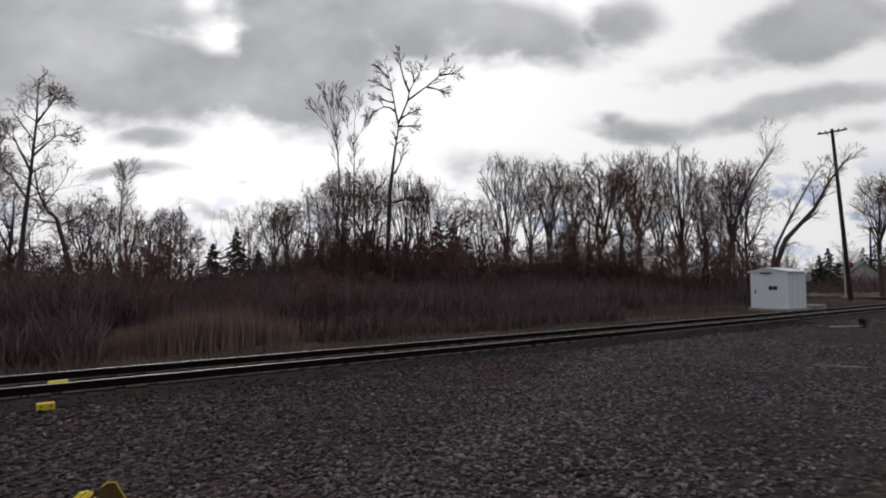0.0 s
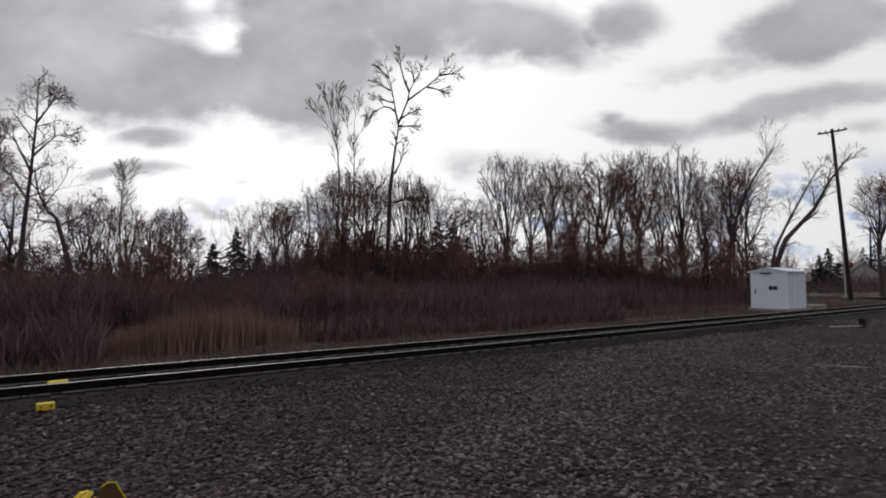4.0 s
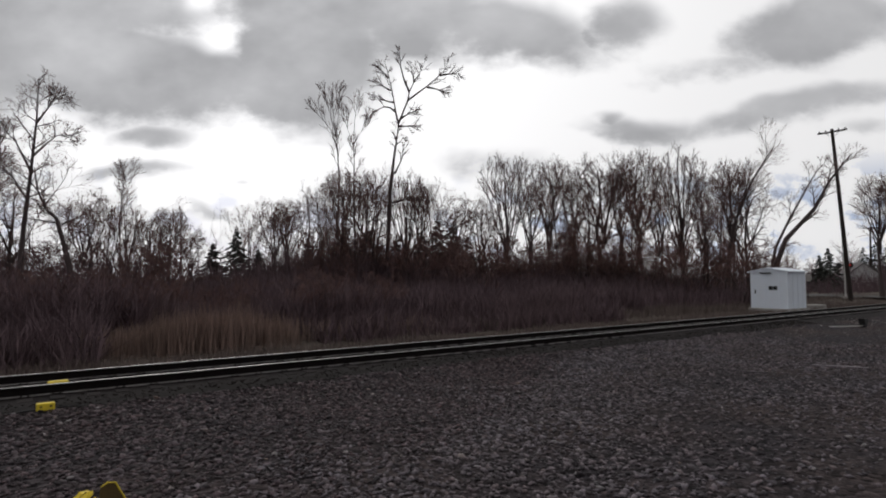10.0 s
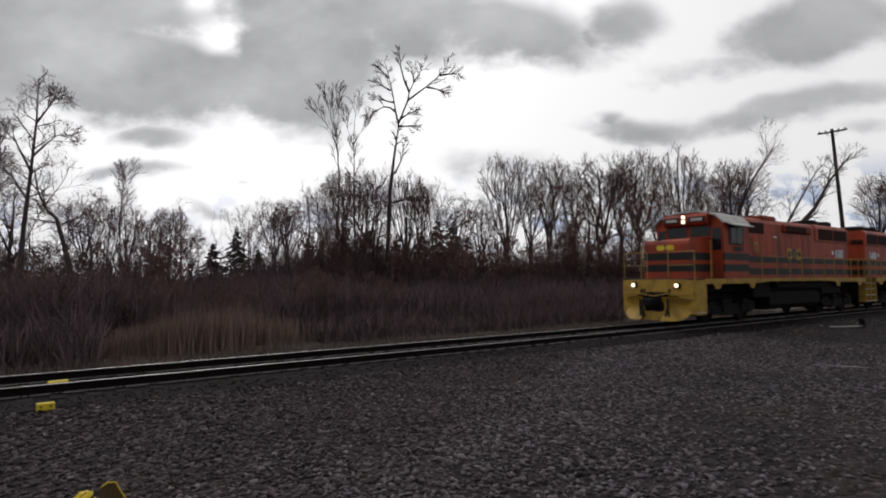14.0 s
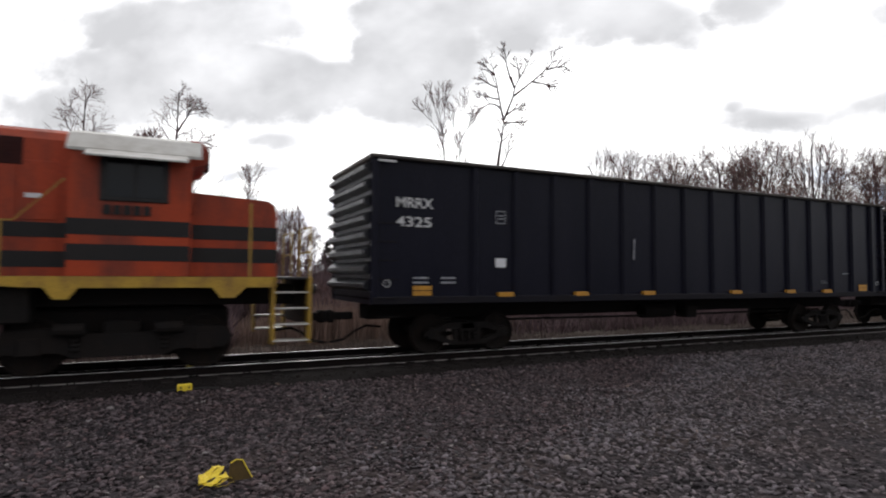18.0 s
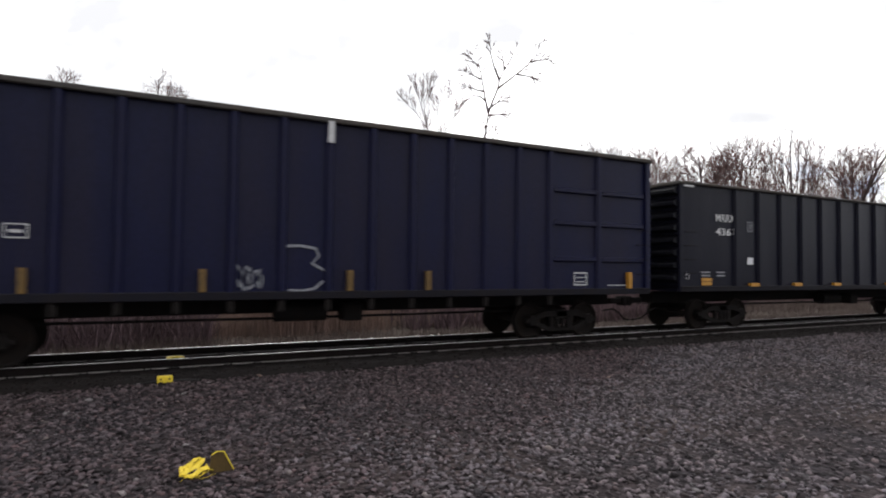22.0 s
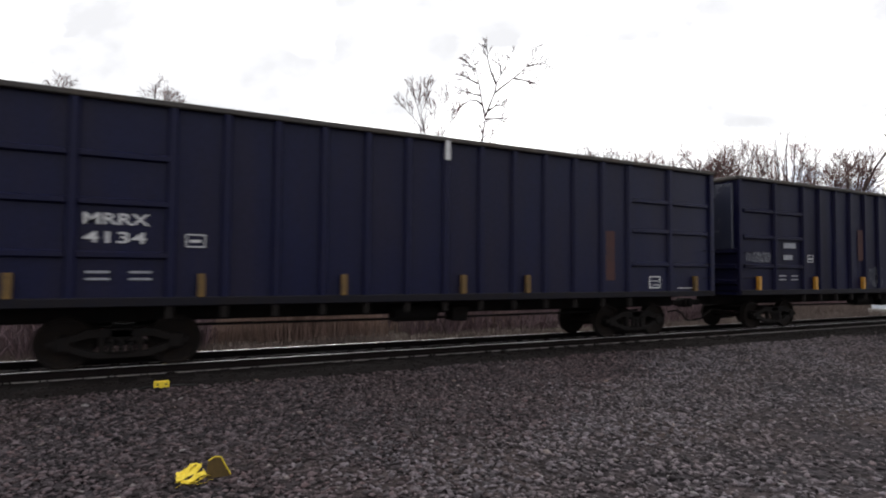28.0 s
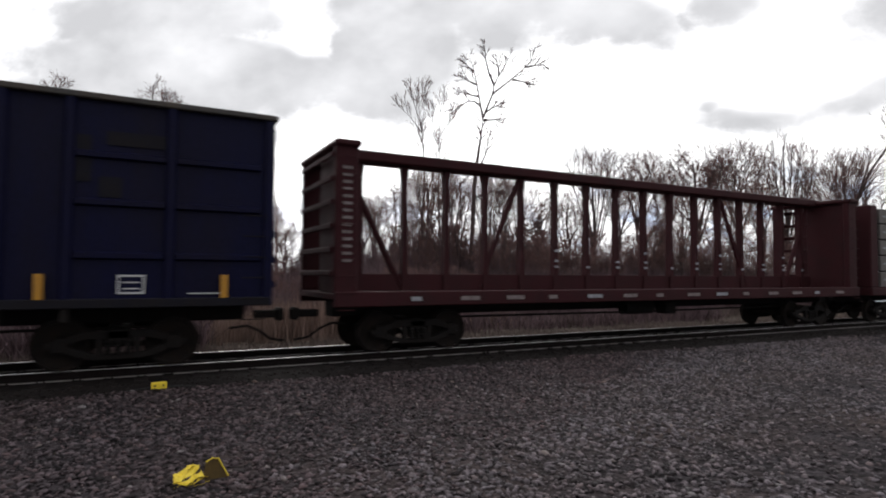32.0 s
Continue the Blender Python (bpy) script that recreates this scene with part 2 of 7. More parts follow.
BLUE_CAR = mat("faded_blue_railcar_paint", (0.0088, 0.01, 0.035), 0.37, 0.0, scale=0.9, vary=0.3, bump=0.12, second=(0.0155, 0.0138, 0.029), amount=0.85, stretch=(1, 1, 0.3), spec=0.16)
DARK_BLUE_CAR = mat("sooty_navy_railcar_paint", (0.0054, 0.0058, 0.0265), 0.46, 0.0, scale=0.9, vary=0.3, bump=0.12, second=(0.0095, 0.008, 0.017), amount=0.85, stretch=(1, 1, 0.3), spec=0.1)
RUST_PANEL = mat("rusted_panel", (0.052, 0.0165, 0.0145), 0.8, 0.0, scale=2, vary=0.25, second=(0.04, 0.02, 0.022), amount=0.8)
CHORD = mat("dusty_top_chord", (0.045, 0.04, 0.038), 0.75, scale=2, vary=0.25, second=(0.08, 0.06, 0.045), amount=0.6)
UNDER = mat("grimy_underframe", (0.0125, 0.0112, 0.0112), 0.85, scale=3, vary=0.3, second=(0.02, 0.015, 0.013), amount=0.6, spec=0.12)
SILL = mat("grimy_side_sill", (0.01, 0.0095, 0.0145), 0.7, scale=3, vary=0.3, second=(0.016, 0.013, 0.013), amount=0.6, spec=0.14)
TRUCK = mat("rusty_grimy_truck_casting", (0.0115, 0.01, 0.01), 0.8, scale=4, vary=0.35, second=(0.021, 0.0155, 0.0135), amount=0.6, spec=0.15)
WHEEL = mat("wheel_steel", (0.014, 0.0115, 0.011), 0.8, 0.1, scale=4, vary=0.25, second=(0.03, 0.02, 0.015), amount=0.5, spec=0.15)
REFLECT = mat("yellow_reflective_strip", (0.5, 0.24, 0.02), 0.45, scale=6, vary=0.2, second=(0.28, 0.13, 0.02), amount=0.7)
FADED = mat("grimy_yellow_strip", (0.16, 0.09, 0.02), 0.7, scale=6, vary=0.3, second=(0.05, 0.035, 0.02), amount=0.8)
END_BLACK = mat("glossy_black_end_sheet", (0.0065, 0.0065, 0.01), 0.3, scale=1.5, vary=0.2, bump=0.03, amount=0.4, spec=0.26)
END_GLOSS = mat("glossy_end_sheet", (0.022, 0.025, 0.045), 0.24, scale=1.5, vary=0.2, bump=0.03, second=(0.035, 0.036, 0.05), amount=0.5, spec=0.7)
WHITE = mat("white_stencil_paint", (0.62, 0.62, 0.63), 0.6, scale=10, vary=0.1, second=(0.3, 0.3, 0.32), amount=0.5)
DULL_STENCIL = mat("grimy_stencil_paint", (0.2, 0.17, 0.17), 0.7, scale=10, vary=0.2, second=(0.08, 0.05, 0.05), amount=0.7)
SPRAY = mat("grey_spray_paint", (0.3, 0.31, 0.34), 0.6, scale=10, vary=0.15, second=(0.12, 0.12, 0.15), amount=0.8)
FAINT = mat("faded_spray_paint", (0.15, 0.155, 0.175), 0.65, scale=12, vary=0.2, second=(0.03, 0.032, 0.045), amount=0.9)
ORANGE = mat("orange_locomotive_paint", (0.37, 0.045, 0.01), 0.5, scale=1.3, vary=0.2, bump=0.08, second=(0.13, 0.028, 0.018), amount=0.95, stretch=(1, 1, 0.4), spec=0.35)
STRIPE = mat("black_stripe_paint", (0.012, 0.011, 0.012), 0.5, scale=1, vary=0.15, bump=0.05, second=(0.026, 0.02, 0.02), spec=0.3)
SOOTY = mat("soot_stained_orange_paint", (0.27, 0.042, 0.016), 0.6, scale=1.2, vary=0.2, bump=0.08, second=(0.1, 0.026, 0.017), amount=0.85, stretch=(1, 1, 0.5), spec=0.2)
END_RUST = mat("rusty_brown_end_plate", (0.06, 0.036, 0.028), 0.85, scale=3, vary=0.3, second=(0.025, 0.02, 0.018), amount=0.8)
YELLOW = mat("yellow_safety_paint", (0.44, 0.27, 0.03), 0.6, scale=2.5, vary=0.3, second=(0.22, 0.12, 0.03), amount=0.9)
RAIL_YELLOW = mat("dulled_yellow_handrail", (0.34, 0.21, 0.03), 0.6, scale=3, vary=0.2, second=(0.2, 0.11, 0.03), amount=0.6)
GRILLE = mat("dark_radiator_grille", (0.042, 0.012, 0.011), 0.85, scale=4, vary=0.2, second=(0.02, 0.011, 0.011), amount=0.6, spec=0.2)
ROOF_GREY = mat("weathered_roof_paint", (0.5, 0.49, 0.47), 0.6, scale=3, vary=0.15, second=(0.3, 0.27, 0.24), amount=0.6)
PLATE = mat("white_sign_plate", (0.7, 0.71, 0.74), 0.5, scale=5, vary=0.05, amount=0.15)
INK = mat("dark_blue_ink", (0.03, 0.035, 0.09), 0.6, scale=5, vary=0.1)
GLASS = mat("cab_window_glass", (0.012, 0.014, 0.017), 0.1, scale=2, vary=0.05, bump=0.0, spec=0.3)
LAMP = mat("lit_headlamp", (1.0, 0.78, 0.55), 0.3, scale=2, vary=0.0, bump=0.0, glow=3.0, amount=0.0)
RED_LAMP = mat("red_lens", (0.8, 0.03, 0.02), 0.3, scale=2, vary=0.0, bump=0.0, glow=0.15, amount=0.0)
MAROON = mat("maroon_railcar_paint", (0.041, 0.0125, 0.015), 0.6, scale=1.4, vary=0.25, bump=0.1, second=(0.031, 0.014, 0.0155), amount=0.8, spec=0.08)
GREEN_CAR = mat("dull_green_grey_wrap", (0.1, 0.09, 0.085), 0.6, scale=1.2, vary=0.2, second=(0.06, 0.045, 0.045))
SHED_WHITE = mat("white_painted_aluminium", (0.72, 0.77, 0.85), 0.5, 0.0, scale=1.5, vary=0.05, bump=0.04, second=(0.68, 0.71, 0.76), amount=0.4)
DARK_METAL = mat("dark_metal", (0.018, 0.017, 0.018), 0.6, 0.3, scale=5, vary=0.2)
CONCRETE = mat("pale_concrete", (0.33, 0.31, 0.29), 0.9, scale=3, vary=0.2, second=(0.2, 0.18, 0.17))
POLE_WOOD = mat("weathered_pole_wood", (0.03, 0.023, 0.021), 0.9, scale=4, vary=0.3, stretch=(3, 3, 0.2), second=(0.05, 0.041, 0.037), spec=0.2)
BARK = mat("grey_brown_bark", (0.062, 0.043, 0.044), 0.95, scale=6, vary=0.35, stretch=(2, 2, 0.5), second=(0.085, 0.07, 0.06))
TWIG = mat("bare_twigs", (0.14, 0.083, 0.078), 0.9, scale=2, vary=0.3, each=0.3, second=(0.14, 0.07, 0.052), spec=0.15)
BRUSH = mat("reddish_thicket_stems", (0.128, 0.089, 0.099), 0.95, scale=0.3, vary=0.3, each=0.45, second=(0.13, 0.088, 0.08), spec=0.15)
SAPLING = mat("dark_undergrowth_stems", (0.112, 0.078, 0.086), 0.95, scale=0.5, vary=0.3, each=0.4, second=(0.11, 0.075, 0.072), spec=0.1)
GRASS = mat("matted_dead_grass", (0.145, 0.112, 0.102), 0.9, scale=0.4, vary=0.25, each=0.4, second=(0.12, 0.096, 0.082), amount=0.7, spec=0.15)
REED = mat("dead_tan_reeds", (0.25, 0.172, 0.145), 0.85, scale=0.5, vary=0.25, each=0.35, second=(0.13, 0.098, 0.078), spec=0.2)
DRY_LEAF = mat("clinging_brown_leaves", (0.16, 0.063, 0.042), 0.9, scale=2, vary=0.3, each=0.4)
NEEDLE = mat("dark_conifer_needles", (0.028, 0.034, 0.026), 0.9, scale=2, vary=0.3, each=0.4)
ASPHALT = mat("worn_asphalt", (0.08, 0.077, 0.075), 0.9, scale=1, vary=0.2, second=(0.09, 0.085, 0.08), spec=0.2)
SIDING = mat("white_house_siding", (0.6, 0.6, 0.6), 0.7, scale=2, vary=0.1)
SHINGLE = mat("grey_roof_shingles", (0.12, 0.11, 0.11), 0.9, scale=3, vary=0.25)

# ---- mesh building ----
class Shape:
    """Gathers vertices and faces for one mesh."""

    def __init__(self):
        self.v, self.f = [], []

    def add(self, verts, faces):
        n = len(self.v)
        self.v.extend(tuple(p) for p in verts)
        self.f.extend(tuple(i + n for i in q) for q in faces)
        return self

    def box(self, x0, x1, y0, y1, z0, z1, b=0.0):
        """A box with chamfered edges of width b."""
        b = min(b, (x1 - x0) * 0.45, (y1 - y0) * 0.45, (z1 - z0) * 0.45)
        if b <= 0:
            vs = [(x, y, z) for x in (x0, x1) for y in (y0, y1) for z in (z0, z1)]
            return self.add(vs, [(0, 1, 3, 2), (4, 6, 7, 5), (0, 4, 5, 1), (2, 3, 7, 6), (0, 2, 6, 4), (1, 5, 7, 3)])
        lo, hi = (x0, y0, z0), (x1, y1, z1)
        vs, idx = [], {}
        for c in range(8):
            s = [(c >> k) & 1 for k in range(3)]
            for k in range(3):
                p = [(hi[j] - b if s[j] else lo[j] + b) for j in range(3)]
                p[k] = hi[k] if s[k] else lo[k]
                idx[c, k] = len(vs)
                vs.append(tuple(p))
        fs = []
        for k in range(3):
            a, d = (k + 1) % 3, (k + 2) % 3
            for s in (0, 1):
                q = [idx[(s << k) | (i << a) | (j << d), k] for i, j in ((0, 0), (1, 0), (1, 1), (0, 1))]
                fs.append(q if s else q[::-1])
            for i in (0, 1):
                for j in (0, 1):
                    c0, c1 = (i << a) | (j << d), (1 << k) | (i << a) | (j << d)
                    q = [idx[c0, a], idx[c1, a], idx[c1, d], idx[c0, d]]
                    fs.append(q if i == j else q[::-1])
        for c in range(8):
            q = [idx[c, 0], idx[c, 1], idx[c, 2]]
            fs.append(q if bin(c).count("1") % 2 else q[::-1])
        return self.add(vs, fs)

    def prism(self, profile, axis, a, b):
        """A closed profile (pairs) drawn out along axis x, y or z from a to b."""
        n = len(profile)

        def at(p, t):
            return {"x": (t, p[0], p[1]), "y": (p[0], t, p[1]), "z": (p[0], p[1], t)}[axis]
        vs = [at(p, a) for p in profile] + [at(p, b) for p in profile]
        fs = [(i, (i + 1) % n, n + (i + 1) % n, n + i) for i in range(n)]
        return self.add(vs, fs + [tuple(range(n))[::-1], tuple(range(n, 2 * n))])

    def cyl(self, axis, c, r, a, b, n=16, r2=None):
        """A round bar along an axis, about the centre c in the other two, from a to b."""
        r2 = r if r2 is None else r2
        pa = [(c[0] + r * math.cos(2 * math.pi * i / n), c[1] + r * math.sin(2 * math.pi * i / n)) for i in range(n)]
        pb = [(c[0] + r2 * math.cos(2 * math.pi * i / n), c[1] + r2 * math.sin(2 * math.pi * i / n)) for i in range(n)]

        def at(p, t):
            return {"x": (t, p[0], p[1]), "y": (p[0], t, p[1]), "z": (p[0], p[1], t)}[axis]
        vs = [at(p, a) for p in pa] + [at(p, b) for p in pb]
        fs = [(i, (i + 1) % n, n + (i + 1) % n, n + i) for i in range(n)]
        return self.add(vs, fs + [tuple(range(n))[::-1], tuple(range(n, 2 * n))])

    def tube(self, path, radii, n=6, close=True):
        """A tube along a path of points; radii: one number, or one for each point."""
        path = [Vector(p) for p in path]
        if isinstance(radii, (int, float)):
            radii = [radii] * len(path)
        vs, fs = [], []
        side = None
        for i, p in enumerate(path):
            d = (path[min(i + 1, len(path) - 1)] - path[max(i - 1, 0)]).normalized()
            if side is None:
                side = d.orthogonal().normalized()
            side = (side - d * side.dot(d)).normalized()
            up = d.cross(side)
            for k in range(n):
                a = 2 * math.pi * k / n
                vs.append(p + (side * math.cos(a) + up * math.sin(a)) * radii[i])
        for i in range(len(path) - 1):
            for k in range(n):
                fs.append((i * n + k, i * n + (k + 1) % n, (i + 1) * n + (k + 1) % n, (i + 1) * n + k))
        if close:
            fs += [tuple(range(n))[::-1], tuple(range((len(path) - 1) * n, len(path) * n))]
        return self.add(vs, fs)

    def mesh(self, name, material, smooth=False):
        me = bpy.data.meshes.new(name)
        me.from_pydata(self.v, [], self.f)
        me.materials.append(material)
        if smooth:
            me.polygons.foreach_set("use_smooth", [True] * len(me.polygons))
        me.update()
        return me


def part(name, shape, material, parent, label="", at=None, smooth=False):
    """One mesh object under a thing or under a part."""
    me = shape.mesh(name, material, smooth) if isinstance(shape, Shape) else shape
    ob = new(name, me)
    ob.parent = parent
    if at is not None:
        ob.matrix_basis = at
    if label:
        ob["label"] = label
    return ob


def thing(name, label, category, group="", kind="", m=None):
    ob = new(name)
    ob.empty_display_size = 0.2
    if m is not None:
        ob.matrix_basis = m
    return tagged(ob, label, category, group, kind)


def solid(name, shape, material, label, category, group="", kind="", m=None, smooth=False):
    ob = new(name, shape.mesh(name, material, smooth) if isinstance(shape, Shape) else shape)
    if m is not None:
        ob.matrix_basis = m
    return tagged(ob, label, category, group, kind)


def lettering(text, height, material, width=None, depth=0.004, bold=0.0):
    """A mesh of the built-in font's letters, upright in the xz plane and facing -y, from its lower left corner."""
    cu = bpy.data.curves.new("letters", "FONT")
    cu.body, cu.size, cu.extrude, cu.offset = text, 1.0, 0.0, bold
    cu.resolution_u = 3
    ob = bpy.data.objects.new("letters", cu)
    scene.collection.objects.link(ob)
    bpy.context.view_layer.update()
    me = bpy.data.meshes.new_from_object(ob.evaluated_get(bpy.context.evaluated_depsgraph_get()))
    bpy.data.objects.remove(ob)
    co = np.array([v.co for v in me.vertices])
    lo, hi = co.min(0), co.max(0)
    k = height / (hi[1] - lo[1])
    kx = k if width is None else width / (hi[0] - lo[0])
    for v in me.vertices:
        v.co = ((v.co[0] - lo[0]) * kx, -depth, (v.co[1] - lo[1]) * k)
    me.materials.clear()
    me.materials.append(material)
    return me


def ribbon(points, width):
    """A flat painted stroke in the xz plane, facing -y."""
    s = Shape()
    pts = [Vector((p[0], 0, p[1])) for p in points]
    vs = []
    for i, p in enumerate(pts):
        d = (pts[min(i + 1, len(pts) - 1)] - pts[max(i - 1, 0)])
        d = d.normalized() if d.length > 1e-6 else Vector((1, 0, 0))
        nrm = Vector((-d.z, 0, d.x)) * width / 2
        vs += [p + nrm, p - nrm]
    s.add(vs, [(2 * i, 2 * i + 1, 2 * i + 3, 2 * i + 2) for i in range(len(pts) - 1)])
    return s


def scribble(u0, u1, z0, z1, seed, width=0.05, loops=5):
    """A tangle of spray-painted loops that fills a rectangle."""
    rnd = random.Random(seed)
    s = Shape()
    for k in range(loops):
        c = u0 + (u1 - u0) * (k + 0.5) / loops
        w, h = (u1 - u0) / loops * rnd.uniform(0.4, 0.75), (z1 - z0) * rnd.uniform(0.3, 0.5)
        a0, turn = rnd.uniform(0, 6.28), rnd.uniform(3.0, 6.5)
        pts = [(c + w * math.cos(a0 + turn * i / 14) + 0.1 * rnd.uniform(-1, 1) * w, (z0 + z1) / 2 + h * math.sin(a0 + turn * i / 14 + 0.3)) for i in range(15)]
        q = ribbon(pts, width * rnd.uniform(0.7, 1.3))
        s.add(q.v, q.f)
    return s


# ---- the ground, in one sheet ----
def lay(y):
    """The ground's height across the line: yard, ballast bank, ditch and field."""
    pts = [(-2500, -0.6), (-60, -0.4), (-14, -0.34), (-4.5, -0.34), (-3.2, -0.33), (-1.9, -0.2), (1.75, -0.2), (3.2, -0.5), (5.0, -0.6), (9.0, -0.35), (60, -0.3), (2500, -0.6)]
    return float(np.interp(y, [p[0] for p in pts], [p[1] for p in pts]))


def build_ground():
    ys = [-2500, -600, -150, -60, -30] + list(np.arange(-16, -1.6, 0.2)) + [-1.2, 0, 1.2] + list(np.arange(1.75, 9.5, 0.5)) + [12, 16, 24, 40, 60, 120, 300, 900, 2500]
    xs = [-2500, -600, -150, -60, -30] + list(np.arange(-16, 40, 0.5)) + [42, 46, 52, 60, 75, 100, 150, 300, 900, 2500]
    vs = []
    for y in ys:
        for x in xs:
            z = lay(y)
            if -16 < y < -1.8 and -16 < x < 60:
                z += 0.035 * noise.noise((x * 0.35, y * 0.35, 0)) + 0.02 * noise.noise((x * 1.3, y * 1.3, 4))
            vs.append((x, y, z))
    n = len(xs)
    fs = [(j * n + i, j * n + i + 1, (j + 1) * n + i + 1, (j + 1) * n + i) for j in range(len(ys) - 1) for i in range(n - 1)]
    me = bpy.data.meshes.new("ground")
    me.from_pydata(vs, [], fs)
    me.materials.append(GROUND)
    me.materials.append(FIELD)
    me.materials.append(BALLAST)
    for p in me.polygons:
        p.use_smooth = True
        p.material_index = 1 if p.center[1] > 3.0 else (2 if p.center[1] > -2.2 else 0)
    return solid("ground", me, None, "dark gravel yard and dead grass beside a railway line", "ground", kind="structure")


build_ground()


def stone_bank(name, count, x0, x1, y0, y1, smin, smax, seed, label, near=1.0, material=GRAVEL, brown=None):
    """Loose broken stones strewn over the ground: one mesh."""
    rng = np.random.default_rng(seed)
    base = np.array([(1, 0, -0.2), (-0.6, 0.9, 0), (-0.7, -0.8, 0.1), (0.2, 0.1, 0.9), (0.35, 0.95, 0.4), (0.3, -0.9, -0.1), (0, 0, -0.9)])
    tris = np.array([(0, 4, 3), (4, 1, 3), (1, 2, 3), (2, 5, 3), (5, 0, 3), (4, 0, 6), (1, 4, 6), (2, 1, 6), (5, 2, 6), (0, 5, 6)])
    t = rng.random(count) ** near
    ys = y1 + (y0 - y1) * t if near < 1 else y0 + (y1 - y0) * rng.random(count)
    xs = x0 + (x1 - x0) * rng.random(count)
    if brown is not None:
        # the strewn stones thin out at the rim
        xs = xs + rng.normal(0, 0.7, count)
        ys = ys - np.where(ys < y0 + 0.8, np.abs(rng.normal(0, 0.7, count)), 0.0)
    if brown is not None:
        # browner stone lies along the track, greyer stone further out, with a ragged border
        d = (ys + 7.0) - 0.5 * (xs - 2.5) + rng.normal(0, 0.5, count) + 0.8 * np.sin(xs * 0.9) * np.sin(ys * 1.3)
        keep = (d > 0) == brown
        xs, ys = xs[keep], ys[keep]
        count = len(xs)
    if material is BALLAST:
        # the rails' feet stand clear of the ballast
        keep = np.abs(np.abs(ys) - 0.7525) > 0.2
        xs, ys = xs[keep], ys[keep]
        count = len(xs)
    # packed dirt with few stones lies away from the track to the east
    bare = np.clip((xs / (ys + 13.2) - 1.05) / 0.5, 0, 1) * np.clip((-3.6 - ys) / 1.2, 0, 1)
    keep = rng.random(count) > 0.72 * bare * (0.75 + 0.25 * np.sin(xs * 1.1 + 2.0 * np.sin(ys * 0.9)))
    xs, ys = xs[keep], ys[keep]
    count = len(xs)
    size = smin + (smax - smin) * rng.random(count) ** 2
    jit = base[None] * (1 + 0.5 * (rng.random((count, 7, 3)) - 0.5)) + 0.35 * (rng.random((count, 7, 3)) - 0.5)
    jit *= np.stack([1.15 * np.ones(count), 0.45 + 0.45 * rng.random(count), 0.28 + 0.34 * rng.random(count)], 1)[:, None, :]
    a, tip = rng.random(count) * 6.283, (rng.random(count) - 0.5) * 1.2
    ca, sa, ct, st = np.cos(a), np.sin(a), np.cos(tip), np.sin(tip)
    p = jit * size[:, None, None] * 0.5
    p = np.stack([p[..., 0] * ct[:, None] - p[..., 2] * st[:, None], p[..., 1], p[..., 0] * st[:, None] + p[..., 2] * ct[:, None]], -1)
    p = np.stack([p[..., 0] * ca[:, None] - p[..., 1] * sa[:, None], p[..., 0] * sa[:, None] + p[..., 1] * ca[:, None], p[..., 2]], -1)
    zs = np.array([lay(y) + 0.035 * noise.noise((x * 0.35, y * 0.35, 0)) + 0.02 * noise.noise((x * 1.3, y * 1.3, 4)) for x, y in zip(xs, ys)]) if count else np.zeros(0)
    # stones on the shoulder of the ballast bed lie on top of it
    shoulder = np.interp(np.abs(ys), [1.7, 2.05, 2.15], [-0.184, -0.215, -0.4])
    zs = np.where((np.abs(ys) > 1.34) & (np.abs(ys) < 2.15), np.maximum(zs, shoulder), zs)
    p += np.stack([xs, ys, zs + size * 0.08], -1)[:, None, :]
    v = p.reshape(-1, 3)
    f = (tris[None] + 7 * np.arange(count)[:, None, None]).reshape(-1, 3)
    me = bpy.data.meshes.new(name)
    me.vertices.add(len(v))
    me.vertices.foreach_set("co", v.ravel())
    me.loops.add(len(f) * 3)
    me.loops.foreach_set("vertex_index", f.ravel().astype(np.int32))
    me.polygons.add(len(f))
    me.polygons.foreach_set("loop_start", np.arange(0, len(f) * 3, 3, dtype=np.int32))
    me.update(calc_edges=True)
    me.materials.append(material)
    return solid(name, me, None, label, "gravel", kind="stuff")


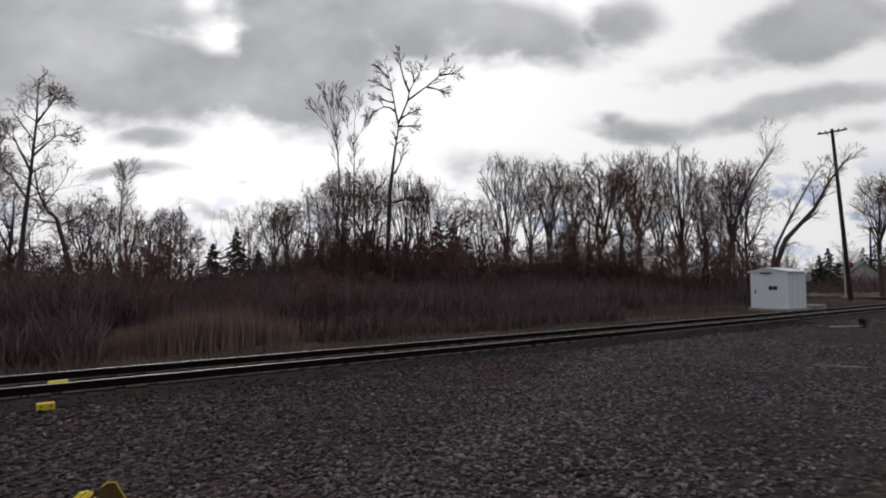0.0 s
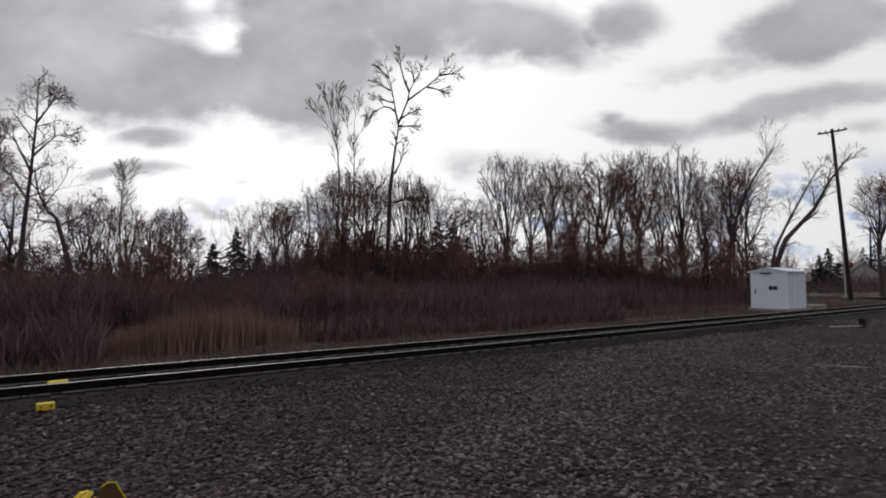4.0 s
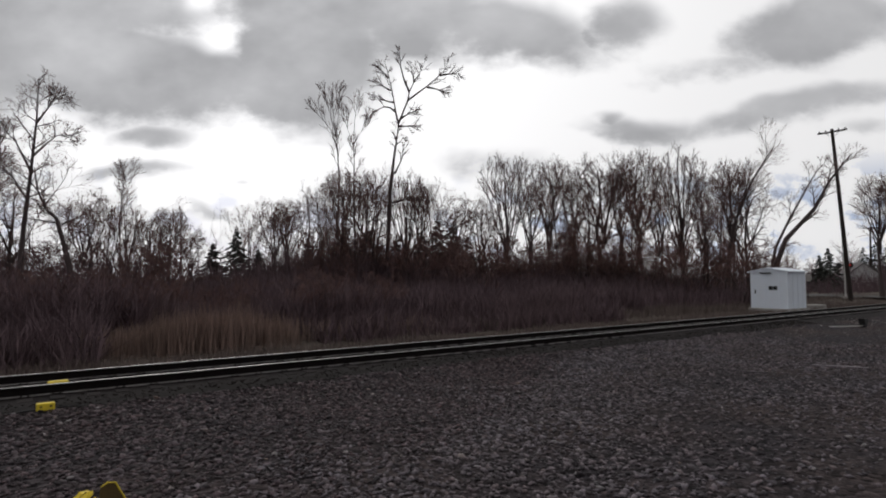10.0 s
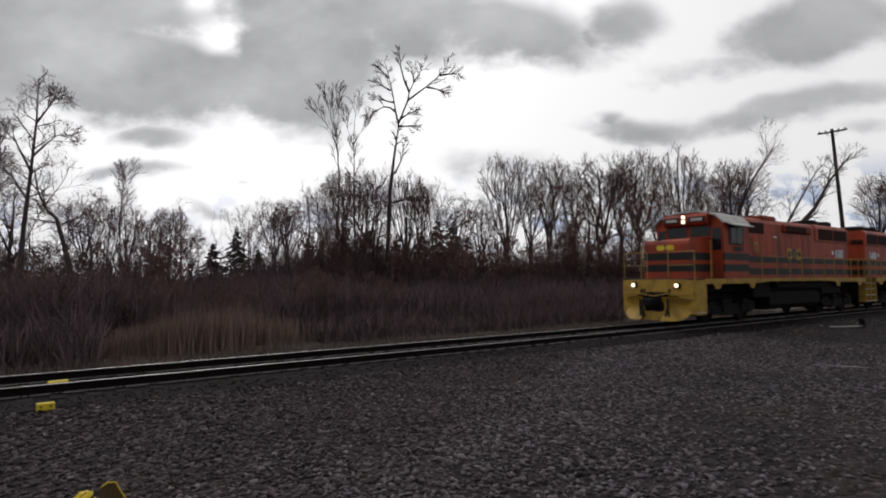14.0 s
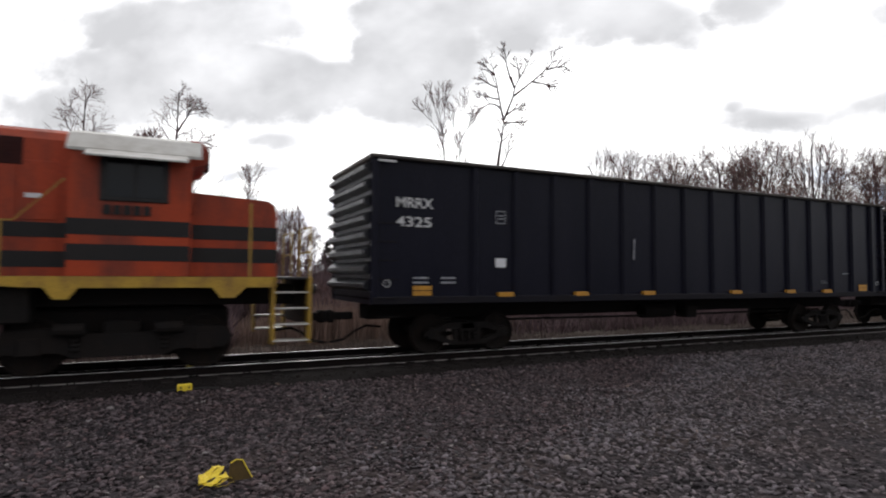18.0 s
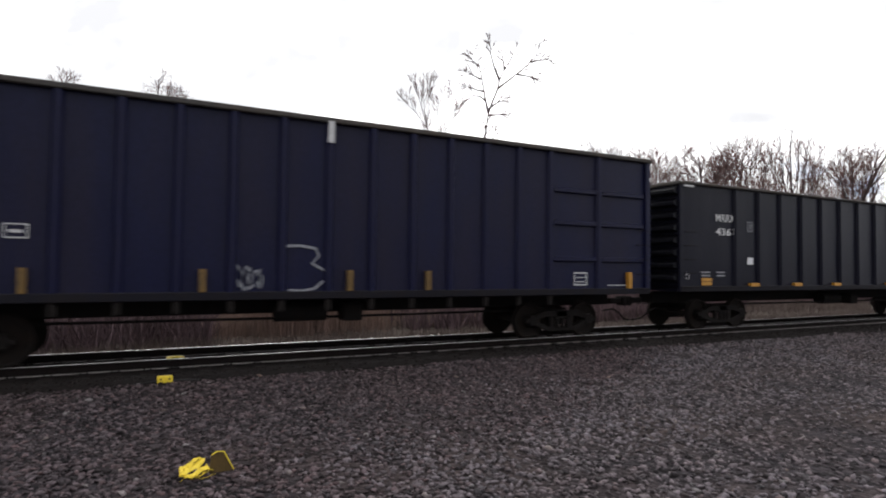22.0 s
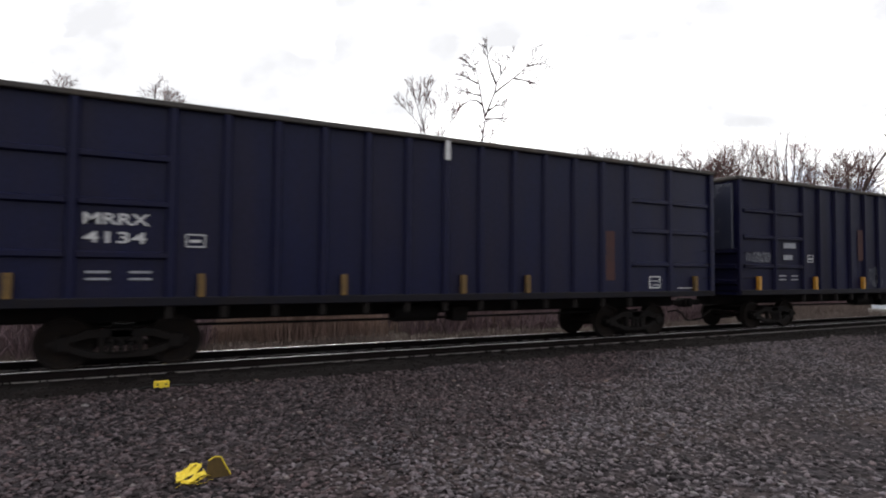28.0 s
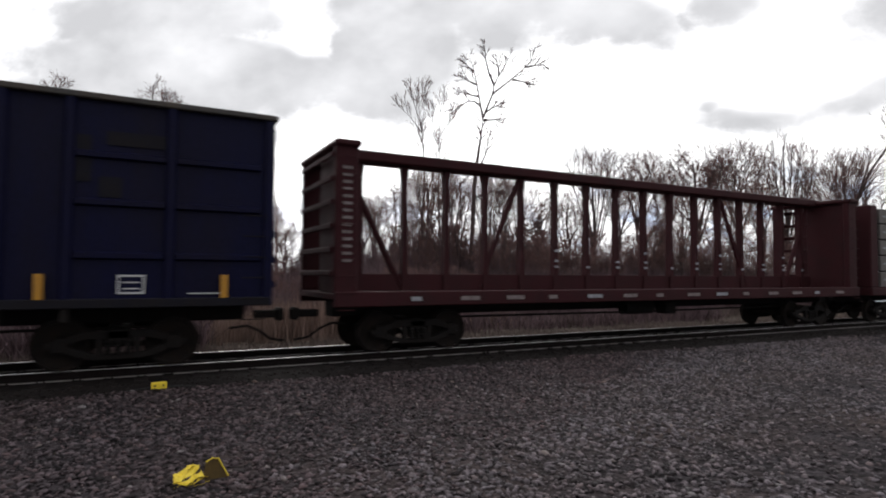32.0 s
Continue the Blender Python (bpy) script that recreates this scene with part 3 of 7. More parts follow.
# ---- the track ----
def build_track():
    track = thing("railway_track", "single straight railway track on dark stone ballast", "railway track", kind="structure")
    for y in (-0.7525, 0.7525):
        web = Shape()
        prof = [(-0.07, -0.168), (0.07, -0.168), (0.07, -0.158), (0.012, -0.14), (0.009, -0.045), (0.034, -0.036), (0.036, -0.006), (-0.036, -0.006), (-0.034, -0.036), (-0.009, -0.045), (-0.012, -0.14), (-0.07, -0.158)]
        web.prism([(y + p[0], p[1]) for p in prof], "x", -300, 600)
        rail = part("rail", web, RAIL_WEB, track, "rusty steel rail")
        head = Shape()
        head.prism([(y - 0.024, -0.007), (y + 0.024, -0.007), (y + 0.022, -0.001), (y, 0.001), (y - 0.022, -0.001)], "x", -300, 600)
        part("rail_head", head, RAIL_HEAD, rail, "polished running surface")
        foot = Shape()
        for sy in (-1, 1):
            foot.prism([(y + sy * 0.078, -0.17), (y + sy * 0.078, -0.155), (y + sy * 0.06, -0.149), (y + sy * 0.06, -0.16)][::sy], "x", -300, 600)
        part("rail_base", foot, RAIL_FOOT, rail, "dusty pale edge of the rail base")
    # bed strip kept dark to stand in for shade round ties and rails
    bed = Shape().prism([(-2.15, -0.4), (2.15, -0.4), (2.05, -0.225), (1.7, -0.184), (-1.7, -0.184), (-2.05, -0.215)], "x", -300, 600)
    part("ballast_bed", bed, BALLAST, track, "dark ballast bed with shade in its colour")
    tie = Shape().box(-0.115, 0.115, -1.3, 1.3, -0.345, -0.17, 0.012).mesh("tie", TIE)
    plate = Shape().box(-0.09, 0.09, -0.17, 0.17, -0.17, -0.16, 0.003)
    for sx in (-0.05, 0.05):
        for sy in (-0.1, 0.1):
            plate.box(sx - 0.012, sx + 0.012, sy - 0.02, sy + 0.02, -0.165, -0.142, 0.003)
    plate = plate.mesh("tie_plate", RAIL_WEB)
    rnd = random.Random(3)
    for k in range(118):
        ob = part("tie", tie, TIE, track, at=pose(-13 + 0.5 * k + rnd.uniform(-0.03, 0.03), rnd.uniform(-0.05, 0.05), rnd.uniform(-0.012, 0.008), 0, 0, rnd.uniform(-1.2, 1.2)))
        if k < 60:
            for y in (-0.7525, 0.7525):
                part("tie_plate", plate, RAIL_WEB, ob, at=pose(0, y, 0))
    rest = Shape()
    for k in list(range(-180, 0)) + list(range(118, 420)):
        x = -13 + 0.5 * k
        rest.box(x - 0.115, x + 0.115, -1.3, 1.3, -0.345, -0.17)
    tagged(part("far_ties", rest, TIE, track), kind="stuff")
    return track


build_track()


def ballast_between():
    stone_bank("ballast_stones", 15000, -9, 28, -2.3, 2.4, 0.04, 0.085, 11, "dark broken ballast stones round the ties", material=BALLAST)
    stone_bank("yard_gravel", 64000, -5, 21, -11.3, -2.1, 0.05, 0.115, 12, "loose grey crushed stone covering the yard", brown=False)
    stone_bank("trackside_gravel", 80000, -5, 21, -11.0, -2.05, 0.05, 0.12, 12, "loose brownish crushed stone along the track", material=BROWN_GRAVEL, brown=True)
    stone_bank("scattered_stones", 1500, -6, 34, -11.0, -1.95, 0.06, 0.12, 13, "larger pale broken stones lying on the gravel", material=PALE_STONE)


ballast_between()

# ---- the train: x runs from each vehicle's middle, z from the rail head ----
def wheelset_mesh(r):
    s = Shape()
    for sgn in (-1, 1):
        y0 = sgn * 0.68
        prof = [(r + 0.028, 0.0), (r + 0.028, 0.03), (r, 0.04), (r - 0.006, 0.13), (r - 0.05, 0.13), (r - 0.06, 0.085), (0.16, 0.06), (0.13, 0.16), (0.0, 0.16)]
        n = 28
        vs = []
        for rr, yy in prof:
            vs += [(max(rr, 0.001) * math.cos(2 * math.pi * i / n), y0 + sgn * yy, max(rr, 0.001) * math.sin(2 * math.pi * i / n)) for i in range(n)]
        fs = [((k * n + i), (k * n + (i + 1) % n), ((k + 1) * n + (i + 1) % n), ((k + 1) * n + i)) for k in range(len(prof) - 1) for i in range(n)]
        fs.append(tuple(range(n)))
        s.add(vs, fs)
    s.cyl("y", (0, 0), 0.085, -0.95, 0.95, 12)
    for sgn in (-1, 1):
        s.cyl("y", (0, 0), 0.11, sgn * 0.93, sgn * 1.0, 10)
        for k in range(3):
            a = 2.094 * k
            s.cyl("y", (0.06 * math.cos(a), 0.06 * math.sin(a)), 0.018, sgn * 0.99, sgn * 1.02, 6)
    return s.mesh("wheelset", WHEEL)


FREIGHT_WHEELS, LOCO_WHEELS = wheelset_mesh(0.457), wheelset_mesh(0.508)


def freight_truck(car, x):
    tr = part("truck", Shape().box(-0.2, 0.2, -1.0, 1.0, 0.5, 0.72, 0.03), UNDER, car, at=pose(x, 0, 0))
    for sgn in (-1, 1):
        s = Shape()
        y0, y1 = sgn * 0.93 - 0.07, sgn * 0.93 + 0.07
        s.prism([(-1.12, 0.5), (-0.72, 0.63), (-0.55, 0.71), (0.55, 0.71), (0.72, 0.63), (1.12, 0.5), (1.12, 0.41), (0.7, 0.51), (0.5, 0.57), (-0.5, 0.57), (-0.7, 0.51), (-1.12, 0.41)], "y", y0, y1)
        s.prism([(-1.0, 0.4), (-0.42, 0.2), (0.42, 0.2), (1.0, 0.4), (0.92, 0.5), (0.38, 0.3), (-0.38, 0.3), (-0.92, 0.5)], "y", y0, y1)
        for bx in (-0.3, 0.3):
            s.box(bx - 0.06, bx + 0.06, y0 + 0.01, y1 - 0.01, 0.28, 0.6, 0.02)
        for bx in (-0.89, 0.89):
            s.box(bx - 0.13, bx + 0.13, y0 - 0.02, y1 + 0.02, 0.33, 0.6, 0.03)
        part("side_frame", s, TRUCK, tr)
        for bx in (-0.16, 0.0, 0.16):
            part("spring", SPRING, UNDER, tr, at=pose(bx, sgn * 1.01, 0))
    for bx in (-0.889, 0.889):
        part("wheelset", FREIGHT_WHEELS, WHEEL, tr, at=pose(bx, 0, 0.457))
    return tr


def coupler(car, x, way):
    s = Shape()
    s.box(min(x, x + way * 0.55), max(x, x + way * 0.55), -0.09, 0.09, 0.78, 0.95, 0.02)
    s.box(min(x + way * 0.45, x + way * 0.62), max(x + way * 0.45, x + way * 0.62), -0.17, 0.17, 0.72, 1.0, 0.04)
    part("coupler", s, UNDER, car)
    h = Shape()
    h.tube([(x - way * 0.55, -0.4, 0.62), (x - way * 0.2, -0.42, 0.66), (x + way * 0.05, -0.4, 0.55), (x + way * 0.3, -0.34, 0.36), (x + way * 0.6, -0.24, 0.3)], 0.028, 6)
    part("brake_hose", h, UNDER, car)


def ladder(car, x, y, z0, z1, rungs, material, wide=0.42):
    back = 0.06 if y < 0 else -0.06
    me = Shape().tube([(-wide / 2, back, 0), (-wide / 2, 0, 0), (wide / 2, 0, 0), (wide / 2, back, 0)], 0.011, 5).mesh("grab_iron", material)
    for k in range(rungs):
        part("grab_iron", me, material, car, at=pose(x, y, z0 + (z1 - z0) * k / (rungs - 1)))


def spring_mesh(r, z0, z1):
    s = Shape()
    n = 9
    s.tube([(0, 0, z0 + (z1 - z0) * k / (n - 1)) for k in range(n)], [r if k % 2 else r * 0.72 for k in range(n)], 8)
    return s.mesh("spring", UNDER)


SPRING, LOCO_SPRING = spring_mesh(0.065, 0.28, 0.53), spring_mesh(0.09, 0.42, 0.74)


def underframe(car, half):
    part("centre_sill", Shape().box(-half + 0.3, half - 0.3, -0.28, 0.28, 0.78, 1.12, 0.02), UNDER, car)
    s = Shape().cyl("x", (-0.55, 0.82), 0.2, -0.9, 0.2, 14)
    part("air_reservoir", s, UNDER, car)
    part("brake_valve", Shape().box(0.5, 0.95, -0.9, -0.45, 0.62, 1.0, 0.04), UNDER, car)
    part("brake_rigging", Shape().tube([(-half + 2, -0.5, 0.72), (-1, -0.62, 0.7), (2.0, -0.6, 0.7), (half - 2, -0.5, 0.72)], 0.03, 6), UNDER, car)
    part("train_pipe", Shape().tube([(-half + 0.4, 0.5, 0.9), (half - 0.4, 0.5, 0.9)], 0.025, 6), UNDER, car)


def dented_sheet(half, w, z0, z1, sgn, blue):
    """A long steel side sheet, bowed out and dented a little between its posts."""
    s = Shape()
    nx, nz = 150, 8
    front_ = []
    for j in range(nz + 1):
        f = j / nz
        for i in range(nx + 1):
            x = -half + 2 * half * i / nx
            d = noise.noise((x * 0.9, f * 2.2, 3 if blue else 8)) * 0.013 + noise.noise((x * 2.6, f * 5.0, 5)) * 0.007
            front_.append((x, sgn * (w - 0.018 + d * math.sin(f * 3.14159)), z0 + (z1 - z0) * f))
    m, q = len(front_), nx + 1
    fs = [(j * q + i, j * q + i + 1, (j + 1) * q + i + 1, (j + 1) * q + i) for j in range(nz) for i in range(nx)]
    rim = list(range(q)) + [j * q + nx for j in range(1, nz + 1)] + [nz * q + i for i in range(nx - 1, -1, -1)] + [j * q for j in range(nz - 1, 0, -1)]
    s.add(front_, [f[::-sgn] for f in fs])
    s.box(-half, half, *sorted((sgn * (w - 0.05), sgn * (w - 0.036))), z0, z1)
    return s


def gondola(label, blue):
    half, top, sill, w = (8.9, 4.82, 1.24, 1.5) if blue else (9.275, 4.34, 1.28, 1.5)
    paint = BLUE_CAR if blue else BLACK_CAR
    car = thing("gondola_car", label, "railcar", "gondola cars of the train")
    for sgn in (-1, 1):
        part("side_sheet", dented_sheet(half, w, sill, top - 0.06, sgn, blue), paint, car, smooth=True)
        y0, y1 = sorted((sgn * (w - 0.02), sgn * (w + 0.1)))
        part("top_chord", Shape().box(-half - 0.05, half + 0.05, y0, y1, top - (0.11 if blue else 0.08), top, 0.02), CHORD, car)
        part("side_sill", Shape().box(-half, half, y0, y1 - (0.02 if sgn > 0 else 0), sill - 0.1, sill + 0.06, 0.015), SILL, car)
    part("floor_plate", Shape().box(-half, half, -w + 0.03, w - 0.03, sill, sill + 0.04), UNDER, car)
    # end walls with their level stiffeners
    for ex in (-1, 1):
        x0, x1 = sorted((ex * half, ex * (half - 0.03)))
        e = part("end_wall", Shape().box(x0, x1, -w + 0.03, w - 0.03, sill - 0.1, top - 0.02, 0.004), paint, car)
        x0, x1 = sorted((ex * half, ex * (half + (0.1 if blue else 0.075))))
        st = Shape()
        out = 0.1 if blue else 0.17
        xi, xo = ex * half, ex * (half + out)
        st.prism([(xi, -0.13), (xo, -0.05), (xo, 0.03), (xi, 0.15)] if not blue else [(xi, -0.09), (xo, -0.05), (xo, 0.05), (xi, 0.09)], "y", -w + 0.02, w - 0.02)
        me = st.mesh("end_stiffener", paint if blue else END_BLACK)
        for k in range(3 if blue else 8):
            part("end_stiffener", me, paint, e, at=pose(0, 0, sill + 0.3 + k * (top - sill - 0.5) / (6.4 if blue else 7.2)))
        if blue:
            xa, xb = sorted((ex * half, ex * (half + 0.08)))
            part("end_panel", Shape().box(xa, xb, -w + 0.14, w - 0.14, 2.55, top - 0.2, 0.03), END_GLOSS, e, "glossy upper end sheet")
        part("end_chord", Shape().box(x0, x1, -w - 0.08, w + 0.08, top - 0.12, top + 0.005, 0.03), CHORD, e)
        coupler(car, ex * (half - 0.05), ex)
        # corner post
        for sgn in (-1, 1):
            y0, y1 = sorted((sgn * (w - 0.02), sgn * (w + 0.07)))
            xa, xb = sorted((ex * (half + 0.03), ex * (half - 0.14)))
            part("corner_post", Shape().box(xa, xb, y0, y1, sill - 0.1, top - 0.1, 0.02), paint, car)
    # posts down the sides: a folded, tapered section
    if blue:
        us = [1.78, 3.3] + [3.3 + 0.93 * k for k in range(1, 13)] + [16.02]
    else:
        us = [2.44 + 1.105 * k for k in range(15)]
    foot = Shape().prism([(-0.08, 0.0), (-0.045, -0.06), (0.045, -0.06), (0.08, 0.0)], "z", 0.92, sill - 0.1).mesh("post_foot", UNDER)
    rib = Shape().prism([(-0.095, 0.0), (-0.05, -0.075), (0.05, -0.075), (0.095, 0.0)], "z", sill, top - 0.1).mesh("side_post", paint)
    for u in us:
        x = u - half
        for y, turn in ((-w, 0), (w, 180)):
            post = part("side_post", rib, paint, car, at=pose(x, y, 0, 0, 0, turn))
            if blue and abs(x) < 5.7:
                part("post_foot", foot, UNDER, post, "grimy foot below the sill")
    if blue:
        for sx in (-1, 1):
            for a, b in ((16.02 - 8.9, 8.76), (14.46 - 8.9, 16.02 - 8.9)):
                x0, x1 = sorted((sx * a, sx * b))
                for z in (3.77, 2.95, 2.04):
                    part("panel_stiffener", Shape().prism([(-w, z - 0.07), (-w - 0.06, z - 0.04), (-w - 0.06, z + 0.04), (-w, z + 0.07)], "x", x0 + 0.09, x1 - 0.09), paint, car)
        part("pale_patch", Shape().box(8.88 - half - 0.06, 8.88 - half + 0.06, -w - 0.112, -w - 0.02, 4.3, 4.74, 0.004), WHITE, car, "white painted post end")
        part("door_sign", Shape().box(3.55 - half, 3.88 - half, -w - 0.006, -w, 2.42, 2.44).box(3.55 - half, 3.88 - half, -w - 0.006, -w, 2.2, 2.22).box(3.55 - half, 3.57 - half, -w - 0.006, -w, 2.22, 2.42).box(3.86 - half, 3.88 - half, -w - 0.006, -w, 2.22, 2.42).box(3.62 - half, 3.8 - half, -w - 0.006, -w, 2.29, 2.34), WHITE, car)
        fr = Shape()
        for xa, xb, za, zb in ((15.22, 15.64, 1.68, 1.71), (15.22, 15.64, 1.38, 1.41), (15.22, 15.25, 1.41, 1.68), (15.61, 15.64, 1.41, 1.68), (15.3, 15.56, 1.46, 1.48), (15.3, 15.56, 1.57, 1.59)):
            fr.box(xa - half, xb - half, -w - 0.006, -w, za, zb)
        part("stencil_frame", fr, WHITE, car)
        part("painted_line", Shape().box(16.35 - half, 17.0 - half, -w - 0.006, -w, 1.37, 1.39), WHITE, car)
    else:
        for u in (3.03, 5.22, 7.44, 10.82, 13.26, 15.1):
            part("reflector", Shape().box(u - half, u - half + 0.4, -w - 0.106, -w - 0.002, 1.32, 1.42, 0.004), REFLECT, car, "yellow reflective strip")
        part("reflector", Shape().box(0.94 - half, 1.38 - half, -w - 0.006, -w, 1.36, 1.46).box(0.94 - half, 1.38 - half, -w - 0.006, -w, 1.475, 1.57), REFLECT, car, "yellow reflective strip")
        part("white_plate", Shape().box(2.99 - half, 3.27 - half, -w - 0.01, -w, 1.99, 2.2, 0.003), PLATE, car)
        part("reflector", Shape().box(17.15 - half, 17.6 - half, -w - 0.006, -w, 1.36, 1.46).box(17.15 - half, 17.6 - half, -w - 0.006, -w, 1.475, 1.57), REFLECT, car, "yellow reflective strip")
        part("round_stencil", Shape().tube([(18.2 - half + 0.075 * math.cos(a * 0.6), -w - 0.004, 1.62 + 0.075 * math.sin(a * 0.6)) for a in range(11)], 0.009, 4), WHITE, car)
        part("data_stencil", Shape().box(16.25 - half, 16.6 - half, -w - 0.005, -w, 1.92, 1.95), SPRAY, car)
        part("data_stencil", Shape().box(15.1 - half, 15.45 - half, -w - 0.005, -w, 1.62, 1.645).box(15.1 - half, 15.4 - half, -w - 0.005, -w, 1.68, 1.7), FAINT, car)
        part("corner_mark", Shape().box(0.1 - half, 0.5 - half, -w - 0.112, -w - 0.1, top - 0.16, top - 0.11), WHITE, car)
        part("round_stencil", Shape().tube([(0.34 - half + 0.075 * math.cos(a * 0.6), -w - 0.004, 1.62 + 0.075 * math.sin(a * 0.6)) for a in range(11)], 0.009, 4), WHITE, car)
        part("door_sign", Shape().box(3.0 - half, 3.26 - half, -w - 0.006, -w, 3.28, 3.3).box(3.0 - half, 3.26 - half, -w - 0.006, -w, 3.0, 3.02).box(3.0 - half, 3.02 - half, -w - 0.006, -w, 3.02, 3.28).box(3.24 - half, 3.26 - half, -w - 0.006, -w, 3.02, 3.28).box(3.07 - half, 3.2 - half, -w - 0.006, -w, 3.1, 3.13).box(3.07 - half, 3.2 - half, -w - 0.006, -w, 3.17, 3.2), SPRAY, car)
    # small weight and capacity data, unreadable bars
    for u in ((2.0, 2.65) if blue else (0.94, 1.6)):
        for z in ((1.72, 1.6) if blue else (1.72, 1.62)):
            part("data_stencil", Shape().box(u - half, u - half + 0.36, -w - 0.005, -w, z, z + 0.042), SPRAY, car)
    ladder(car, -half + 0.32, -w - 0.16, sill - 0.35, sill + 1.6, 6, UNDER)
    ladder(car, half - 0.32, -w - 0.16, sill - 0.35, sill + 1.6, 6, UNDER)
    underframe(car, half)
    for x in (-half + 2.55, half - 2.55):
        freight_truck(car, x)
    return car


def marks(car, blue, number, readable=True, shift=0.0):
    """Reporting mark and number on the side: letters where they can be read, bars where not."""
    half, w = (8.9, 1.5) if blue else (9.275, 1.5)
    u, z1, z2, h, wide = (1.95, 2.56, 2.24, 0.2, 1.0) if blue else (1.56, 3.25, 2.84, 0.22, 0.86)
    u += shift
    if readable:
        part("reporting_mark", lettering("MRRX", h, WHITE, wide, bold=0.012), WHITE, car, "white stencilled letters", at=pose(u - half, -w - 0.002, z1))
        part("car_number", lettering(number, h, WHITE, wide * 0.96, bold=0.012), WHITE, car, "white stencilled figures", at=pose(u - half, -w - 0.002, z2))
    else:
        u += 0.3 if blue else 0.0
        part("reporting_mark", Shape().box(u - half, u - half + 0.64, -w - 0.006, -w, z1 + 0.08, z1 + 0.25), SPRAY, car)
        part("car_number", Shape().box(u - half, u - half + 0.46, -w - 0.006, -w, z2 + 0.02, z2 + 0.18), SPRAY, car)


def reflectors(car, us, material=REFLECT):
    me = Shape().box(-0.06, 0.06, -1.606, -1.502, 1.3, 1.72, 0.004).mesh("reflector", material)
    for u in us:
        part("reflector", me, material, car, "yellow reflective strip" if material == REFLECT else "grimy dulled yellow strip", at=pose(u - 8.9, 0, 0))


def tag_stroke(car, half, points, width, material=SPRAY):
    part("graffiti", ribbon([(u - half, z) for u, z in points], width), material, car, "pale spray-painted stroke", at=pose(0, -1.507, 0))["kind"] = "stuff"


def graffiti(car, half, u0, u1, z0, z1, seed, loops, material=None):
    part("graffiti", scribble(u0 - half, u1 - half, z0, z1, seed, 0.022, loops * 3), material or SPRAY, car, "pale spray-painted scrawl", at=pose(0, -1.507, 0))["kind"] = "stuff"


def rust(car, u0, u1, z0, z1):
    part("rust_patch", Shape().box(u0 - 8.9, u1 - 8.9, -1.505, -1.5, z0, z1), RUST_PANEL, car, "rust-brown primed panel")


CARS = []   # (thing, distance of its middle behind the train's front, wheel radius, facing)
first_black = gondola("black open-top gondola car with ribbed steel sides", False)
second_black = copy_thing(first_black, Matrix())
tagged(second_black, "black open-top gondola car with a spray-painted word")
third_black = copy_thing(first_black, Matrix())
fourth_black = copy_thing(first_black, Matrix())
first_blue = gondola("faded blue open-top gondola car with ribbed sides", True)
blues = [first_blue] + [copy_thing(first_blue, Matrix()) for _ in range(4)]
marks(first_black, False, "4325", True, -1.02)
marks(second_black, False, "4384")
marks(third_black, False, "4361")
marks(fourth_black, False, "4355", False)
marks(blues[0], True, "4128")
marks(blues[1], True, "4131", False)
marks(blues[2], True, "4134")
marks(blues[3], True, "4130", False)
marks(blues[4], True, "4122", False)
# the word sprayed by hand in thin strokes: S NIPER+
SPRAYED = [(4.05, [[(0.32, 0.85), (0.2, 1.0), (0.05, 0.88), (0.08, 0.65), (0.3, 0.42), (0.3, 0.15), (0.12, 0.0), (0.0, 0.12)]]), (4.62, [[(0.0, 0.02), (0.03, 0.8), (0.28, 0.12), (0.3, 0.88)]]), (5.05, [[(0.04, 0.0), (0.06, 0.85)]]),
           (5.22, [[(0.02, -0.25), (0.06, 1.0), (0.3, 0.95), (0.33, 0.65), (0.08, 0.48)]]), (5.68, [[(0.3, 0.82), (0.03, 0.86), (0.0, 0.06), (0.3, 0.02)], [(0.02, 0.46), (0.24, 0.48)]]),
           (6.1, [[(0.0, 0.0), (0.02, 0.88), (0.28, 0.8), (0.28, 0.52), (0.05, 0.42), (0.34, 0.0)]]), (6.6, [[(0.0, 0.3), (0.2, 0.32)], [(0.1, 0.15), (0.11, 0.5)]]), (6.95, [[(0.12, 0.9), (0.0, 0.88), (0.02, 0.5), (0.12, 0.48), (0.0, 0.44), (0.02, 0.0), (0.14, 0.02)]])]
for u, strokes in SPRAYED:
    for st in strokes:
        tag_stroke(second_black, 9.275, [(u + p[0], 1.54 + 0.5 * p[1]) for p in st], 0.045)
part("pale_stroke", Shape().prism([(7.17 - 9.275, 2.24), (7.21 - 9.275, 2.24), (7.24 - 9.275, 2.78), (7.19 - 9.275, 2.78)], "y", -1.508, -1.5), SPRAY, first_black)
graffiti(blues[0], 8.9, 7.05, 7.6, 1.3, 1.8, 2, 2)
tag_stroke(blues[0], 8.9, [(8.0, 2.18), (8.3, 2.2), (8.62, 2.15), (8.68, 2.0), (8.55, 1.85), (8.82, 1.7), (8.85, 1.55), (8.6, 1.35), (8.35, 1.3), (8.1, 1.32)], 0.05)
reflectors(blues[4], (0.85, 3.84, 5.63, 7.67, 8.36, 10.37, 12.2, 14.1, 16.95))
reflectors(blues[0], (17.05,))
reflectors(blues[0], (0.85, 3.82, 6.52, 9.32, 11.1), FADED)
reflectors(blues[1], (0.85, 4.05, 6.68, 9.4, 11.22, 14.2, 17.2))
reflectors(blues[2], (0.95, 3.82, 6.52, 9.32, 11.1, 17.0), FADED)
reflectors(blues[3], (0.9, 3.9, 6.8, 9.75, 12.35, 14.15, 17.2))
rust(blues[1], 3.4, 4.13, 1.35, 3.95)
